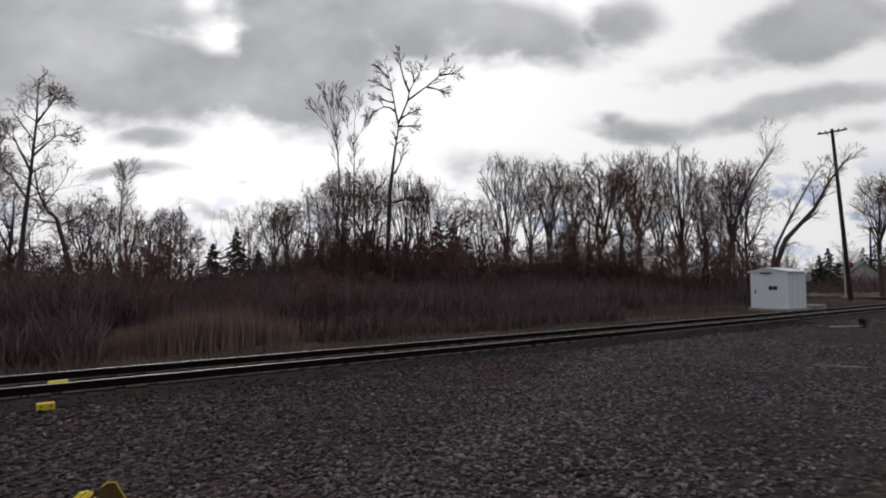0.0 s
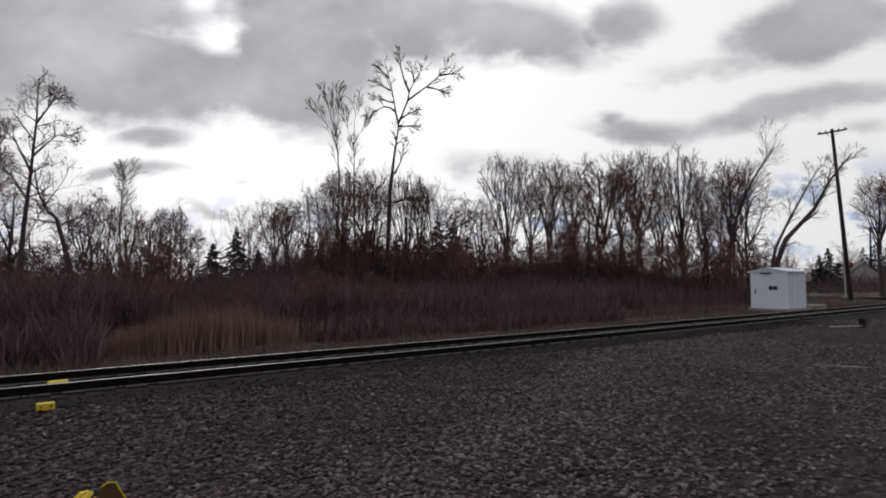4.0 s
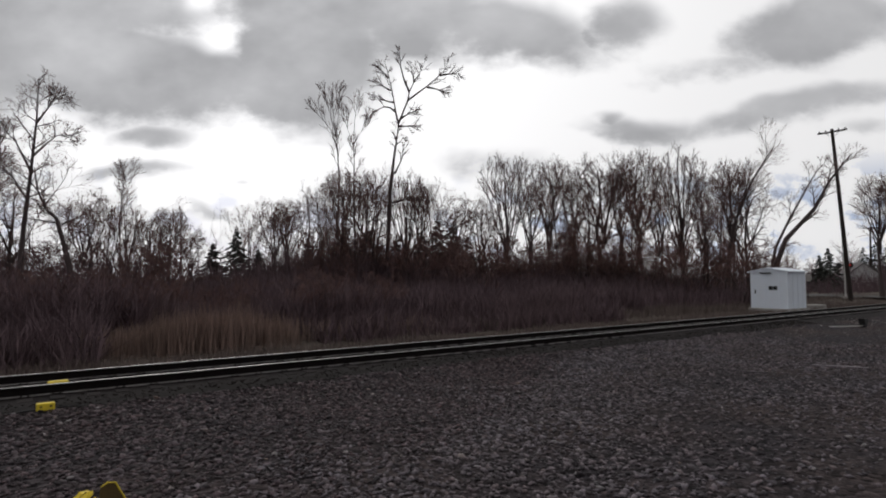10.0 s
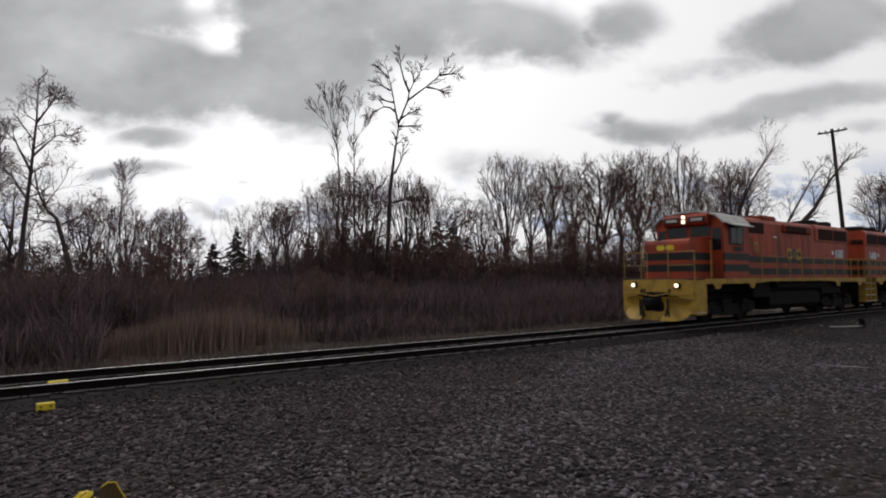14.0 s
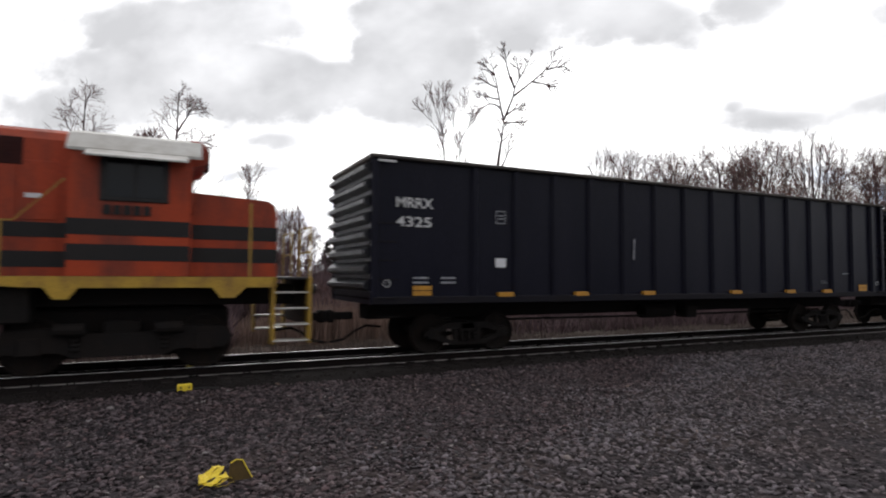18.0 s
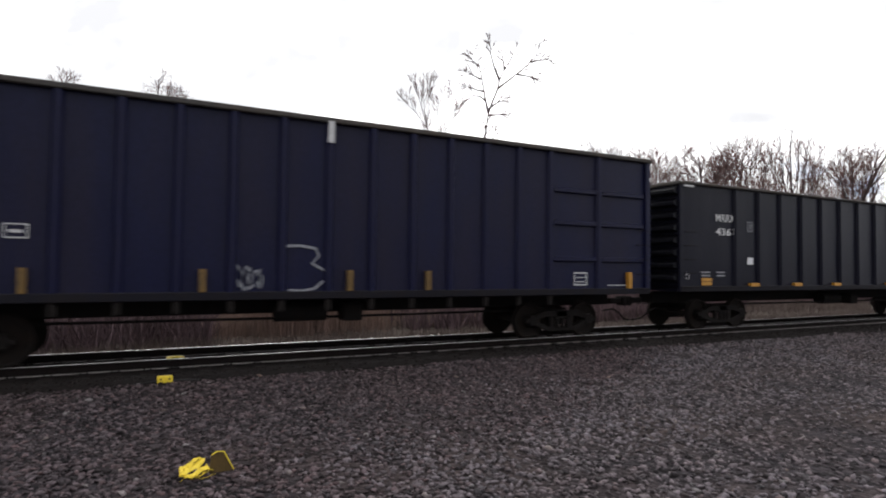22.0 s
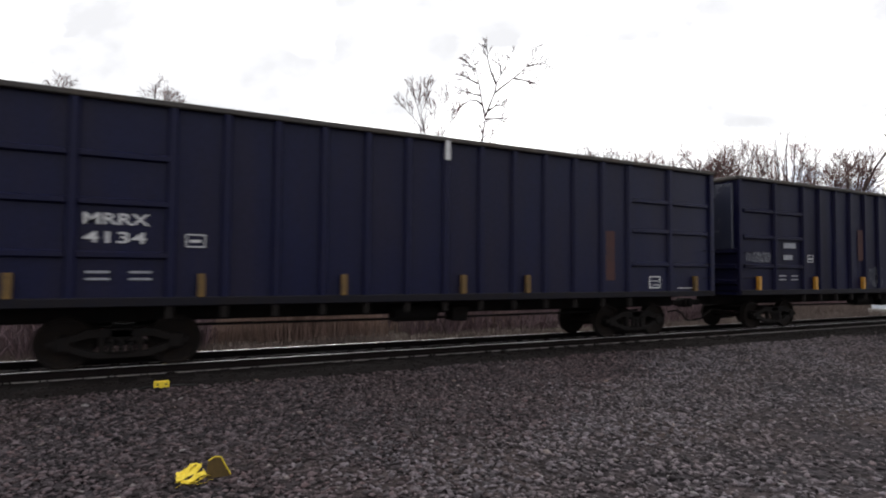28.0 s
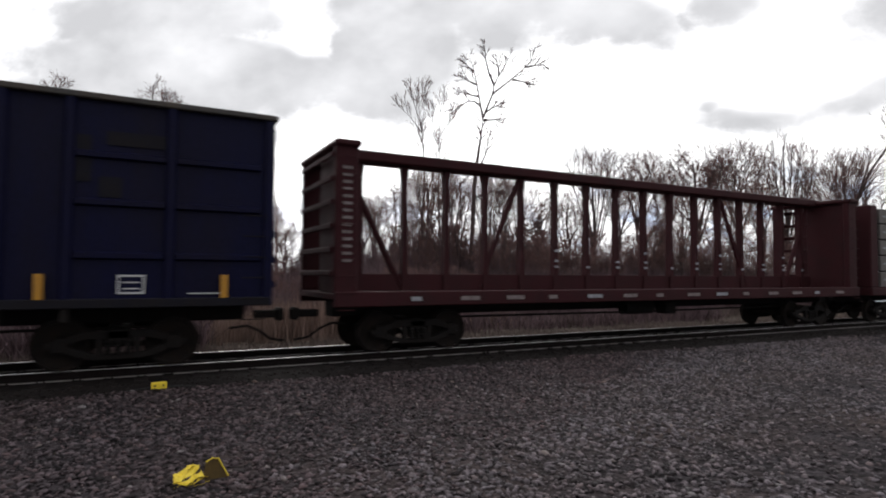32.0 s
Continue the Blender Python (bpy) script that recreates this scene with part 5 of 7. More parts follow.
        part("cab_number", digits, STRIPE, cab)
        yc, yd = sorted((sgn * 1.0, sgn * 1.36))
        part("front_door", Shape().box(X(14.8), X(14.83), yc - 0.04, yd + 0.04, 1.8, 3.84, 0.01), ORANGE, cab)
        part("door_window", Shape().box(X(14.83), X(14.845), yc, yd, 2.85, 3.72, 0.008), GLASS, cab, "dark door window")
        yc, yd = sorted((sgn * 0.1, sgn * 0.92))
        part("windscreen", Shape().box(X(14.8), X(14.83), yc, yd, 3.42, 3.82, 0.01), GLASS, cab, "dark windscreen")
        yc, yd = sorted((sgn * 0.2, sgn * 0.88))
        nb = part("front_number_board", Shape().box(X(15.08), X(15.15), yc, yd, 3.98, 4.2, 0.015), DARK_METAL, cab, "black number board")
        part("number", Shape().box(X(15.15), X(15.156), yc + 0.1, yd - 0.1, 4.03, 4.14), ROOF_GREY, nb)
    for zl in (4.2, 4.02):
        lh = part("headlamp", Shape().cyl("x", (0, zl), 0.11, X(15.05), X(15.17), 14), DARK_METAL, cab)
        part("lens", Shape().cyl("x", (0, zl), 0.075, X(15.17), X(15.19), 12), LAMP if lit else GLASS, lh, "lit headlamp" if lit else "")
    # short hood, flat on top
    nose = part("short_hood", Shape().prism([(X(14.8), 1.75), (X(16.44), 1.75), (X(16.44), 3.06), (X(16.4), 3.18), (X(16.28), 3.27), (X(14.8), 3.36)], "y", -0.95, 0.95), ORANGE, lo)
    for z0, z1 in bands:
        part("stripe", Shape().box(X(14.81), X(16.446), -0.956, 0.956, z0, z1), STRIPE, nose)
    part("sand_filler", Shape().box(X(16.1), X(16.32), -0.5, -0.3, 3.24, 3.34, 0.02), DARK_METAL, nose)
    em = Shape()
    for a in (-0.34, 0.06):
        em.prism([(a, 2.84), (a + 0.26, 2.84), (a + 0.31, 2.94), (a + 0.26, 3.04), (a, 3.04), (a - 0.05, 2.94)], "x", X(16.44), X(16.46))
    part("nose_emblem", em, TAG, nose)
    # tank and air reservoirs; added dark boxes stand in for shade under the walkway
    part("fuel_tank", Shape().prism([(-1.3, 0.62), (-1.05, 0.4), (1.05, 0.4), (1.3, 0.62), (1.3, 1.05), (1.15, 1.22), (-1.15, 1.22), (-1.3, 1.05)], "x", X(5.95), X(10.95)), UNDER, lo, "black fuel tank")
    for sgn in (-1, 1):
        for ua, ub, za in ((3.6, 5.85, 1.0), (11.05, 12.4, 0.95)):
            y0, y1 = sorted((sgn * 0.8, sgn * 1.36))
            part("equipment_box", Shape().box(X(ua), X(ub), y0, y1, za, 1.62, 0.03), UNDER, lo)
        part("air_tank", Shape().cyl("x", (sgn * 1.22, 1.4), 0.17, X(5.6), X(10.4), 14), UNDER, lo)
        part("piping", Shape().tube([(X(5.0), sgn * 1.3, 1.3), (X(12.0), sgn * 1.3, 1.28)], 0.03, 6), UNDER, lo)
    if plow:
        # two hollow blades, rounded at their outer ends, with a low plate between them
        for sgn in (-1, 1):
            bl, n, mm = Shape(), 8, 6
            front_ = []
            for a in range(mm + 1):
                g = a / mm
                yy = 0.42 + 0.9 * g
                lo_, hi_ = 0.2 + 0.22 * max(0, g - 0.6) ** 1.5 * 3, 1.08 - 0.16 * max(0, g - 0.7) * 2
                for k in range(n + 1):
                    f = k / n
                    front_.append((E + 0.34 - 0.3 * g ** 1.6 - 0.24 * math.sin(f * 3.14159) + 0.1 * (1 - f), sgn * (yy + 0.08 * math.sin(f * 3.14159) * g), lo_ + (hi_ - lo_) * f))
            m = len(front_)
            q = n + 1
            fs = [(a * q + k, (a + 1) * q + k, (a + 1) * q + k + 1, a * q + k + 1) for a in range(mm) for k in range(n)]
            rim = [k for k in range(q)] + [a * q + n for a in range(1, mm + 1)] + [mm * q + k for k in range(n - 1, -1, -1)] + [a * q for a in range(mm - 1, 0, -1)]
            fs += [tuple(w + m for w in f[::-1]) for f in fs] + [(rim[(a + 1) % len(rim)], rim[a], rim[a] + m, rim[(a + 1) % len(rim)] + m) for a in range(len(rim))]
            bl.add(front_ + [(x - 0.035, y, z) for x, y, z in front_], [f[::sgn] for f in fs])
            part("plow_blade", bl, YELLOW, lo, "yellow hollow steel snow plow blade")
            part("plow_brace", Shape().tube([(E - 0.1, sgn * 0.62, 1.1), (E + 0.2, sgn * 0.55, 0.6), (E + 0.3, sgn * 0.5, 0.16)], 0.05, 6), END_RUST, lo)
        part("centre_plate", Shape().prism([(-0.5, 0.2), (0.5, 0.2), (0.5, 0.6), (0.3, 0.52), (-0.3, 0.52), (-0.5, 0.6)], "x", E + 0.22, E + 0.26), YELLOW, lo, "worn yellow plate below the coupler")
        part("coupler_pocket", Shape().box(E - 0.02, E + 0.12, -0.45, 0.45, 0.55, 1.22, 0.05), UNDER, lo)
        part("uncoupling_lever", Shape().tube([(E + 0.08, -1.4, 1.2), (E + 0.2, -0.6, 1.2), (E + 0.24, 0.0, 1.1), (E + 0.2, 0.6, 1.2), (E + 0.08, 1.4, 1.2)], 0.02, 6), YELLOW, lo)
        for yh in (-0.62, -0.5, 0.56):
            part("mu_hose", Shape().tube([(E + 0.02, yh, 1.35), (E + 0.22, yh + 0.04, 1.05), (E + 0.34, yh + 0.12, 0.6), (E + 0.36, yh + 0.18, 0.35)], 0.035, 6), UNDER, lo)
        part("knuckle", Shape().box(E + 0.1, E + 0.62, -0.2, 0.2, 0.7, 1.02, 0.07), UNDER, lo)
    for sgn in (-1, 1):
        dl = part("ditch_light", Shape().cyl("x", (sgn * 0.92, 1.5), 0.1, E - 0.02, E + 0.14, 12), DARK_METAL, lo)
        part("lens", Shape().cyl("x", (sgn * 0.92, 1.5), 0.075, E + 0.14, E + 0.16, 12), LAMP if lit else GLASS, dl, "lit ditch light" if lit else "")
    for x in (-5.18, 5.18):
        loco_truck(lo, x)
    return lo


lead = locomotive("orange and black road-switcher locomotive with yellow snow plow, lamps lit", True, True)
CARS.append((lead, 9.59, 0.508, -1))
trail = locomotive("orange and black road-switcher locomotive running long hood first", False, False)
CARS.append((trail, 18.03 + 8.55, 0.508, 1))

# ---- trees and undergrowth beyond the line ----
def spot(px, dist, z=None):
    """A place on the ground at a distance from the eye, by its bearing px (in thousandths across the first view)."""
    a = radians(35.998) + math.atan((px - 784) / 1015.4)
    x, y = EYE.x + dist * math.sin(a), EYE.y + dist * math.cos(a)
    return x, y, lay(y) if z is None else z


def rise(px, top, dist):
    """How high something stands whose top shows at a level in the first view."""
    return 1.8 + dist * math.cos(math.atan((px - 784) / 1015.4)) * (493 - top) / 1015.4 + 0.35


class Wood:
    """Branches as tapered tubes, thick ones and twigs apart."""

    def __init__(self, seed, fine=0.009):
        self.r, self.fine = random.Random(seed), fine
        self.thick, self.thin, self.tips = Shape(), Shape(), []

    def limb(self, p, d, length, radius, level, st):
        r = self.r
        n = (5, 4, 3, 2, 1)[min(level, 4)]
        pts, rad = [Vector(p)], [radius]
        d = Vector(d).normalized()
        nodes = []
        for i in range(n):
            d = (d + Vector((r.uniform(-1, 1), r.uniform(-1, 1), r.uniform(-0.7, 0.7))) * st["wander"] + Vector((0, 0, st["lift"] * (1.0 if level < 2 else 0.25)))).normalized()
            end = pts[-1] + d * length / n
            if st.get("dome"):
                # twigs end at the crown's rounded rim
                cz, rx, rz = st["dome"]
                if i and Vector((end.x / rx, end.y / rx, (end.z - cz) / rz)).length > r.uniform(0.88, 1.04):
                    break
            pts.append(end)
            rad.append(radius * (1 - 0.75 * (i + 1) / n))
            nodes.append((pts[-2].copy(), pts[-1].copy(), d.copy(), rad[-2]))
        self.stem(pts, rad, level)
        if level < st["depth"]:
            kids = st["kids"][min(level, len(st["kids"]) - 1)]
            if st.get("dome"):
                # limbs cut short at the rim carry less
                part_of = len(nodes) / n
                length, kids = length * (0.35 + 0.65 * part_of), max(2, round(kids * (0.4 + 0.6 * part_of)))
            self.fork(nodes, length, level, st, kids, 0.25)
        else:
            self.tips.append(pts[-1])

    def stem(self, pts, rad, level):
        if level >= 4:
            # a last twig: a slim three-sided spike
            d = (pts[-1] - pts[0]).normalized()
            e = d.orthogonal().normalized() * max(rad[0], self.fine)
            q = d.cross(e)
            self.thin.add([pts[0] + e, pts[0] - e * 0.5 + q * 0.87, pts[0] - e * 0.5 - q * 0.87, pts[-1]], [(0, 1, 3), (1, 2, 3), (2, 0, 3)])
        elif level <= 1:
            self.thick.tube(pts, [max(q, 0.02) for q in rad], 6 if level == 0 else 4, False)
        else:
            self.thin.tube(pts, [max(q, self.fine) for q in rad], 3, False)

    def fork(self, nodes, length, level, st, kids, first):
        r = self.r
        turn = r.uniform(0, 6.283)
        for k in range(kids):
            f = first + (0.99 - first) * (k + r.random()) / kids
            i = min(int(f * len(nodes)), len(nodes) - 1)
            a, b, d, rr = nodes[i]
            p = a.lerp(b, min(f * len(nodes) - i, 1))
            side = d.orthogonal().normalized()
            turn += 2.4 + r.uniform(-0.5, 0.5)
            side.rotate(Matrix.Rotation(turn, 3, d))
            sp = st["spread"] * (1.0, 0.92, 0.8, 0.7)[min(level, 3)] * r.uniform(0.7, 1.25)
            nd = d * math.cos(sp) + side * math.sin(sp)
            l = length * (st["decay"] if level < 2 else 0.86) * r.uniform(0.65, 1.15) * (1.2 - 0.6 * f)
            self.limb(p, nd, l, max(rr * 0.6, 0.008), level + 1, st)


def tree(label, seed, height, path=None, kids=(9, 7, 5, 3), spread=0.85, depth=4, girth=0.014, first=0.3, lift=0.1, wander=0.16, reach=0.38, boughs=(), leaves=0, crown_label="bare branching twigs", fine=0.009, slim=0.5, dome=None):
    """A bare tree: trunk and limbs, crown of twigs; path: the trunk's bends, in shares of the height; boughs: more main stems of that kind."""
    w = Wood(seed, fine)
    st = {"kids": kids, "spread": spread, "depth": depth, "lift": lift, "wander": wander, "decay": 0.66, "dome": dome}
    path = path or [(0, 0, 0), (0.01, 0.01, 0.25), (-0.01, 0.02, 0.45), (0.015, 0.0, 0.65), (0.0, 0.0, 0.86)]
    for q, way in enumerate((path, *boughs)):
        pts = [Vector(p) * height for p in way]
        n = len(pts) - 1
        top = girth if q == 0 else girth * slim
        rad = [height * top * (1 - 0.85 * (i / n) ** 0.8) for i in range(n + 1)]
        if q == 0:
            rad[0] *= 1.25
        w.thick.tube(pts, rad, 8 if q == 0 else 5, False)
        nodes = [(pts[i], pts[i + 1], (pts[i + 1] - pts[i]).normalized(), rad[i]) for i in range(n)]
        w.fork(nodes, height * reach / st["decay"] * (1 if q == 0 else 0.85), 0, st, kids[0] if q == 0 else max(4, round(kids[0] * 0.7)), first if q == 0 else 0.42)
    t = thing("tree", label, "tree", "trees along the line")
    part("trunk", w.thick, BARK, t, smooth=True)
    part("crown", w.thin, TWIG, t, crown_label)
    if leaves:
        s = Shape()
        for p in w.tips[:leaves]:
            for _ in range(2):
                q = p + Vector((w.r.uniform(-1, 1), w.r.uniform(-1, 1), w.r.uniform(-1, 1))) * 0.25
                a = Vector((w.r.uniform(-1, 1), w.r.uniform(-1, 1), w.r.uniform(-1, 1))).normalized() * 0.09
                b = a.orthogonal() * 0.6
                s.add([q - a, q + b, q + a, q - b], [(0, 1, 2, 3)])
        part("leaves", s, DRY_LEAF, t, "clinging dry leaves")
    return t


def plant_tree(base, px, top, dist, turn=0, wide=1.0, high=None):
    """A copy of a ten-metre tree, sized so that its top stands at its level."""
    h = rise(px, top, dist)
    k = h / 10.0
    x, y, z = spot(px, dist)
    return copy_thing(base, pose(x, y, z, 0, 0, turn) @ Matrix.Diagonal((k * wide, k * wide, k, 1)))


def build_trees():
    full = "bare deciduous tree in winter with dense fine twigs"
    def fan(seed, count, low, high, wide, top):
        """Main limbs that part from the trunk and rise to the crown's rim."""
        r = random.Random(seed)
        out = []
        for k in range(count):
            a = 6.283 * (k + r.uniform(-0.3, 0.3)) / count
            z0, w1, z1 = r.uniform(low, high), wide * r.uniform(0.55, 1.0), top * r.uniform(0.86, 1.0)
            c, d = math.cos(a), math.sin(a)
            out.append([(0, 0, z0), (c * w1 * 0.35, d * w1 * 0.35, z0 + (z1 - z0) * 0.3), (c * w1 * 0.7, d * w1 * 0.7, z0 + (z1 - z0) * 0.65), (c * w1, d * w1, z1)])
        return out
    bases = [
        tree(full, 1, 10, path=[(0, 0, 0), (0.01, 0.01, 0.2), (-0.01, 0.02, 0.4), (0.015, 0.0, 0.62), (0.0, 0.0, 0.84)], kids=(9, 5, 4, 3), spread=0.75, girth=0.0196, first=0.18, reach=0.3, fine=0.0055, slim=0.42, boughs=fan(1, 3, 0.2, 0.45, 0.17, 0.9)),
        tree(full, 2, 10, path=[(0, 0, 0), (0.02, 0.01, 0.2), (0.03, 0.02, 0.42), (0.0, 0.0, 0.64), (0.03, 0.0, 0.86)], kids=(9, 5, 4, 3), spread=0.95, girth=0.0224, first=0.15, reach=0.32, wander=0.24, lift=0.06, fine=0.0055, slim=0.42, boughs=fan(2, 3, 0.15, 0.5, 0.22, 0.82)),
        tree("bare tree whose limbs fan out like a broom", 3, 10, path=[(0, 0, 0), (0.0, 0.01, 0.2), (-0.01, 0.0, 0.34), (0.01, 0.0, 0.6), (0.02, 0.0, 0.9)], kids=(7, 5, 4, 3), spread=0.5, girth=0.0196, first=0.3, lift=0.1, wander=0.12, reach=0.28, fine=0.0055, slim=0.42, boughs=fan(3, 6, 0.16, 0.34, 0.24, 0.95)),
        tree("slim bare tree with an upright crown of twigs", 4, 10, path=[(0, 0, 0), (0.01, 0, 0.3), (0.0, 0.01, 0.6), (0.02, 0, 0.9)], kids=(14, 6, 4, 3), spread=0.75, girth=0.014, first=0.2, lift=0.1, reach=0.24, fine=0.0055, slim=0.42),
        tree("multi-stemmed bare tree above the thicket", 5, 10, path=[(0, 0, 0), (0.03, 0, 0.2), (0.06, 0.02, 0.5), (0.1, 0.02, 0.88)], kids=(7, 5, 4, 3), spread=0.8, girth=0.0168, first=0.15, lift=0.08, reach=0.26, wander=0.24, fine=0.0055, slim=0.42, boughs=fan(5, 4, 0.03, 0.12, 0.22, 0.9)),
        tree("bare tree with a rounded crown of fine twigs", 51, 10, path=[(0, 0, 0), (0.01, 0.01, 0.2), (-0.015, 0.02, 0.4), (0.015, 0.0, 0.6), (0.0, 0.0, 0.8)], kids=(8, 5, 4, 3), spread=0.8, girth=0.017, first=0.3, reach=0.28, wander=0.11, lift=0.1, fine=0.0058, slim=0.42, boughs=fan(51, 7, 0.24, 0.48, 0.16, 0.86), dome=(6.3, 2.1, 3.7)),
        tree("bare tree with crooked limbs and a domed crown", 52, 10, path=[(0, 0, 0), (0.02, 0.01, 0.2), (0.04, 0.02, 0.42), (0.01, 0.0, 0.62), (0.03, 0.0, 0.8)], kids=(8, 5, 4, 3), spread=0.95, girth=0.019, first=0.4, reach=0.26, wander=0.19, lift=0.07, fine=0.0058, slim=0.45, boughs=fan(52, 6, 0.3, 0.55, 0.18, 0.84), dome=(7.1, 2.2, 2.9)),
        tree("broom-shaped bare tree with a rounded fine-twigged rim", 53, 10, path=[(0, 0, 0), (0.0, 0.01, 0.2), (-0.01, 0.0, 0.34), (0.01, 0.0, 0.6), (0.02, 0.0, 0.88)], kids=(6, 4, 4, 3), spread=0.5, girth=0.0175, first=0.35, reach=0.26, wander=0.09, lift=0.1, fine=0.0058, slim=0.38, boughs=fan(53, 10, 0.2, 0.36, 0.19, 0.9), dome=(6.2, 2.2, 3.8)),
    ]
    leafy = tree("bare tree holding on to brown withered leaves", 6, 10, spread=0.85, girth=0.014, first=0.2, reach=0.3, fine=0.006, leaves=650)
    rnd = random.Random(8)
    rows = [
        # bearing, top, distance, base, width
        (20, 290, 40, 1, 1.0), (150, 310, 44, 6, 1.0), (185, 330, 47, 4, 0.9), (222, 345, 50, 7, 0.9), (262, 350, 52, 6, 1.0), (300, 352, 52, 5, 1.0), (335, 385, 56, 6, 1.0), (120, 340, 40, 4, 0.9),
        (485, 332, 46, 6, 0.9), (508, 338, 49, 5, 0.85), (548, 322, 46, 1, 0.9), (575, 310, 44, 4, 0.8), (440, 370, 54, 2, 0.9),
        (605, 280, 42, 5, 0.85), (630, 290, 39, 4, 0.8), (652, 278, 42, 6, 0.85), (718, 285, 44, 7, 0.9), (742, 305, 46, 5, 0.8), (775, 310, 48, 4, 0.8), (805, 325, 50, 6, 0.9), (590, 300, 40, 4, 0.7), (665, 290, 40, 0, 0.7),
        (898, 254, 54, 7, 1.0), (938, 290, 55, 6, 0.8), (975, 262, 57, 5, 0.9), (1014, 272, 57, 6, 0.8), (1068, 243, 58, 6, 0.95), (1098, 280, 60, 5, 0.75), (1130, 248, 60, 5, 0.95), (1166, 295, 61, 6, 0.75), (1206, 246, 62, 7, 0.95),
        (1242, 288, 62, 6, 0.75), (1268, 295, 64, 4, 0.8), (1296, 266, 64, 5, 0.75), (1326, 280, 65, 1, 0.7), (1560, 292, 72, 5, 1.0), (1610, 280, 72, 6, 1.0),
        (990, 318, 52, 4, 0.8), (1045, 325, 52, 6, 0.8), (1112, 322, 53, 4, 0.8), (1250, 335, 56, 6, 0.8), (850, 330, 50, 6, 0.9), (-40, 300, 42, 0, 1.0), (-110, 310, 44, 1, 1.0), (-190, 330, 46, 2, 1.0),
    ]
    for px, top, dist, b, wide in rows:
        plant_tree(bases[b], px, top, dist, rnd.uniform(0, 360), wide)
    for px, top, dist in ((1136, 322, 58), (1010, 380, 54)):
        plant_tree(leafy, px, top, dist, rnd.uniform(0, 360), 0.8)
    shrub = tree("twiggy leafless shrub in the thicket", 9, 10, path=[(0, 0, 0), (0.05, 0.02, 0.2), (0.12, 0.03, 0.5), (0.2, 0.02, 0.85)], kids=(7, 5, 4, 2), spread=0.8, girth=0.012, first=0.15, lift=0.12, reach=0.36, fine=0.02,
                 boughs=[[(0, 0, 0.02), (-0.1, 0.05, 0.3), (-0.22, 0.1, 0.75)], [(0, 0, 0.02), (0.05, -0.12, 0.3), (0.08, -0.24, 0.7)], [(0, 0, 0.02), (-0.06, -0.1, 0.35), (-0.1, -0.2, 0.8)]])
    for k in range(19):
        px = -30 + 41 * k + rnd.uniform(-16, 16)
        plant_tree(shrub, px, rnd.uniform(466, 500), rnd.uniform(23, 33), rnd.uniform(0, 360), rnd.uniform(1.1, 1.6))
    # a dark tangle of shrubs closes the view under the crowns
    for x0, x1, count, lo, hi, d0, d1 in ((850, 1340, 20, 400, 442, 46, 58), (560, 850, 12, 395, 435, 38, 48), (-40, 330, 10, 410, 445, 38, 48)):
        for k in range(count):
            plant_tree(shrub, x0 + (x1 - x0) * (k + rnd.random()) / count, rnd.uniform(lo, hi), rnd.uniform(d0, d1), rnd.uniform(0, 360), rnd.uniform(1.1, 1.5))
    for b in bases + [leafy, shrub]:
        for o in (*b.children_recursive, b):
            bpy.data.objects.remove(o)

    def single(label, seed, px, top, dist, path, turn=-36.0, **kw):
        h = rise(px, top, dist)
        t = tree(label, seed, h, path=path, **kw)
        x, y, z = spot(px, dist)
        t.matrix_basis = pose(x, y, z, 0, 0, turn)
    # the tall one that stands over the rest, forked high up
    sparse = dict(kids=(11, 4, 3), depth=2, spread=0.6, lift=0.0, wander=0.22, fine=0.017, slim=0.42)
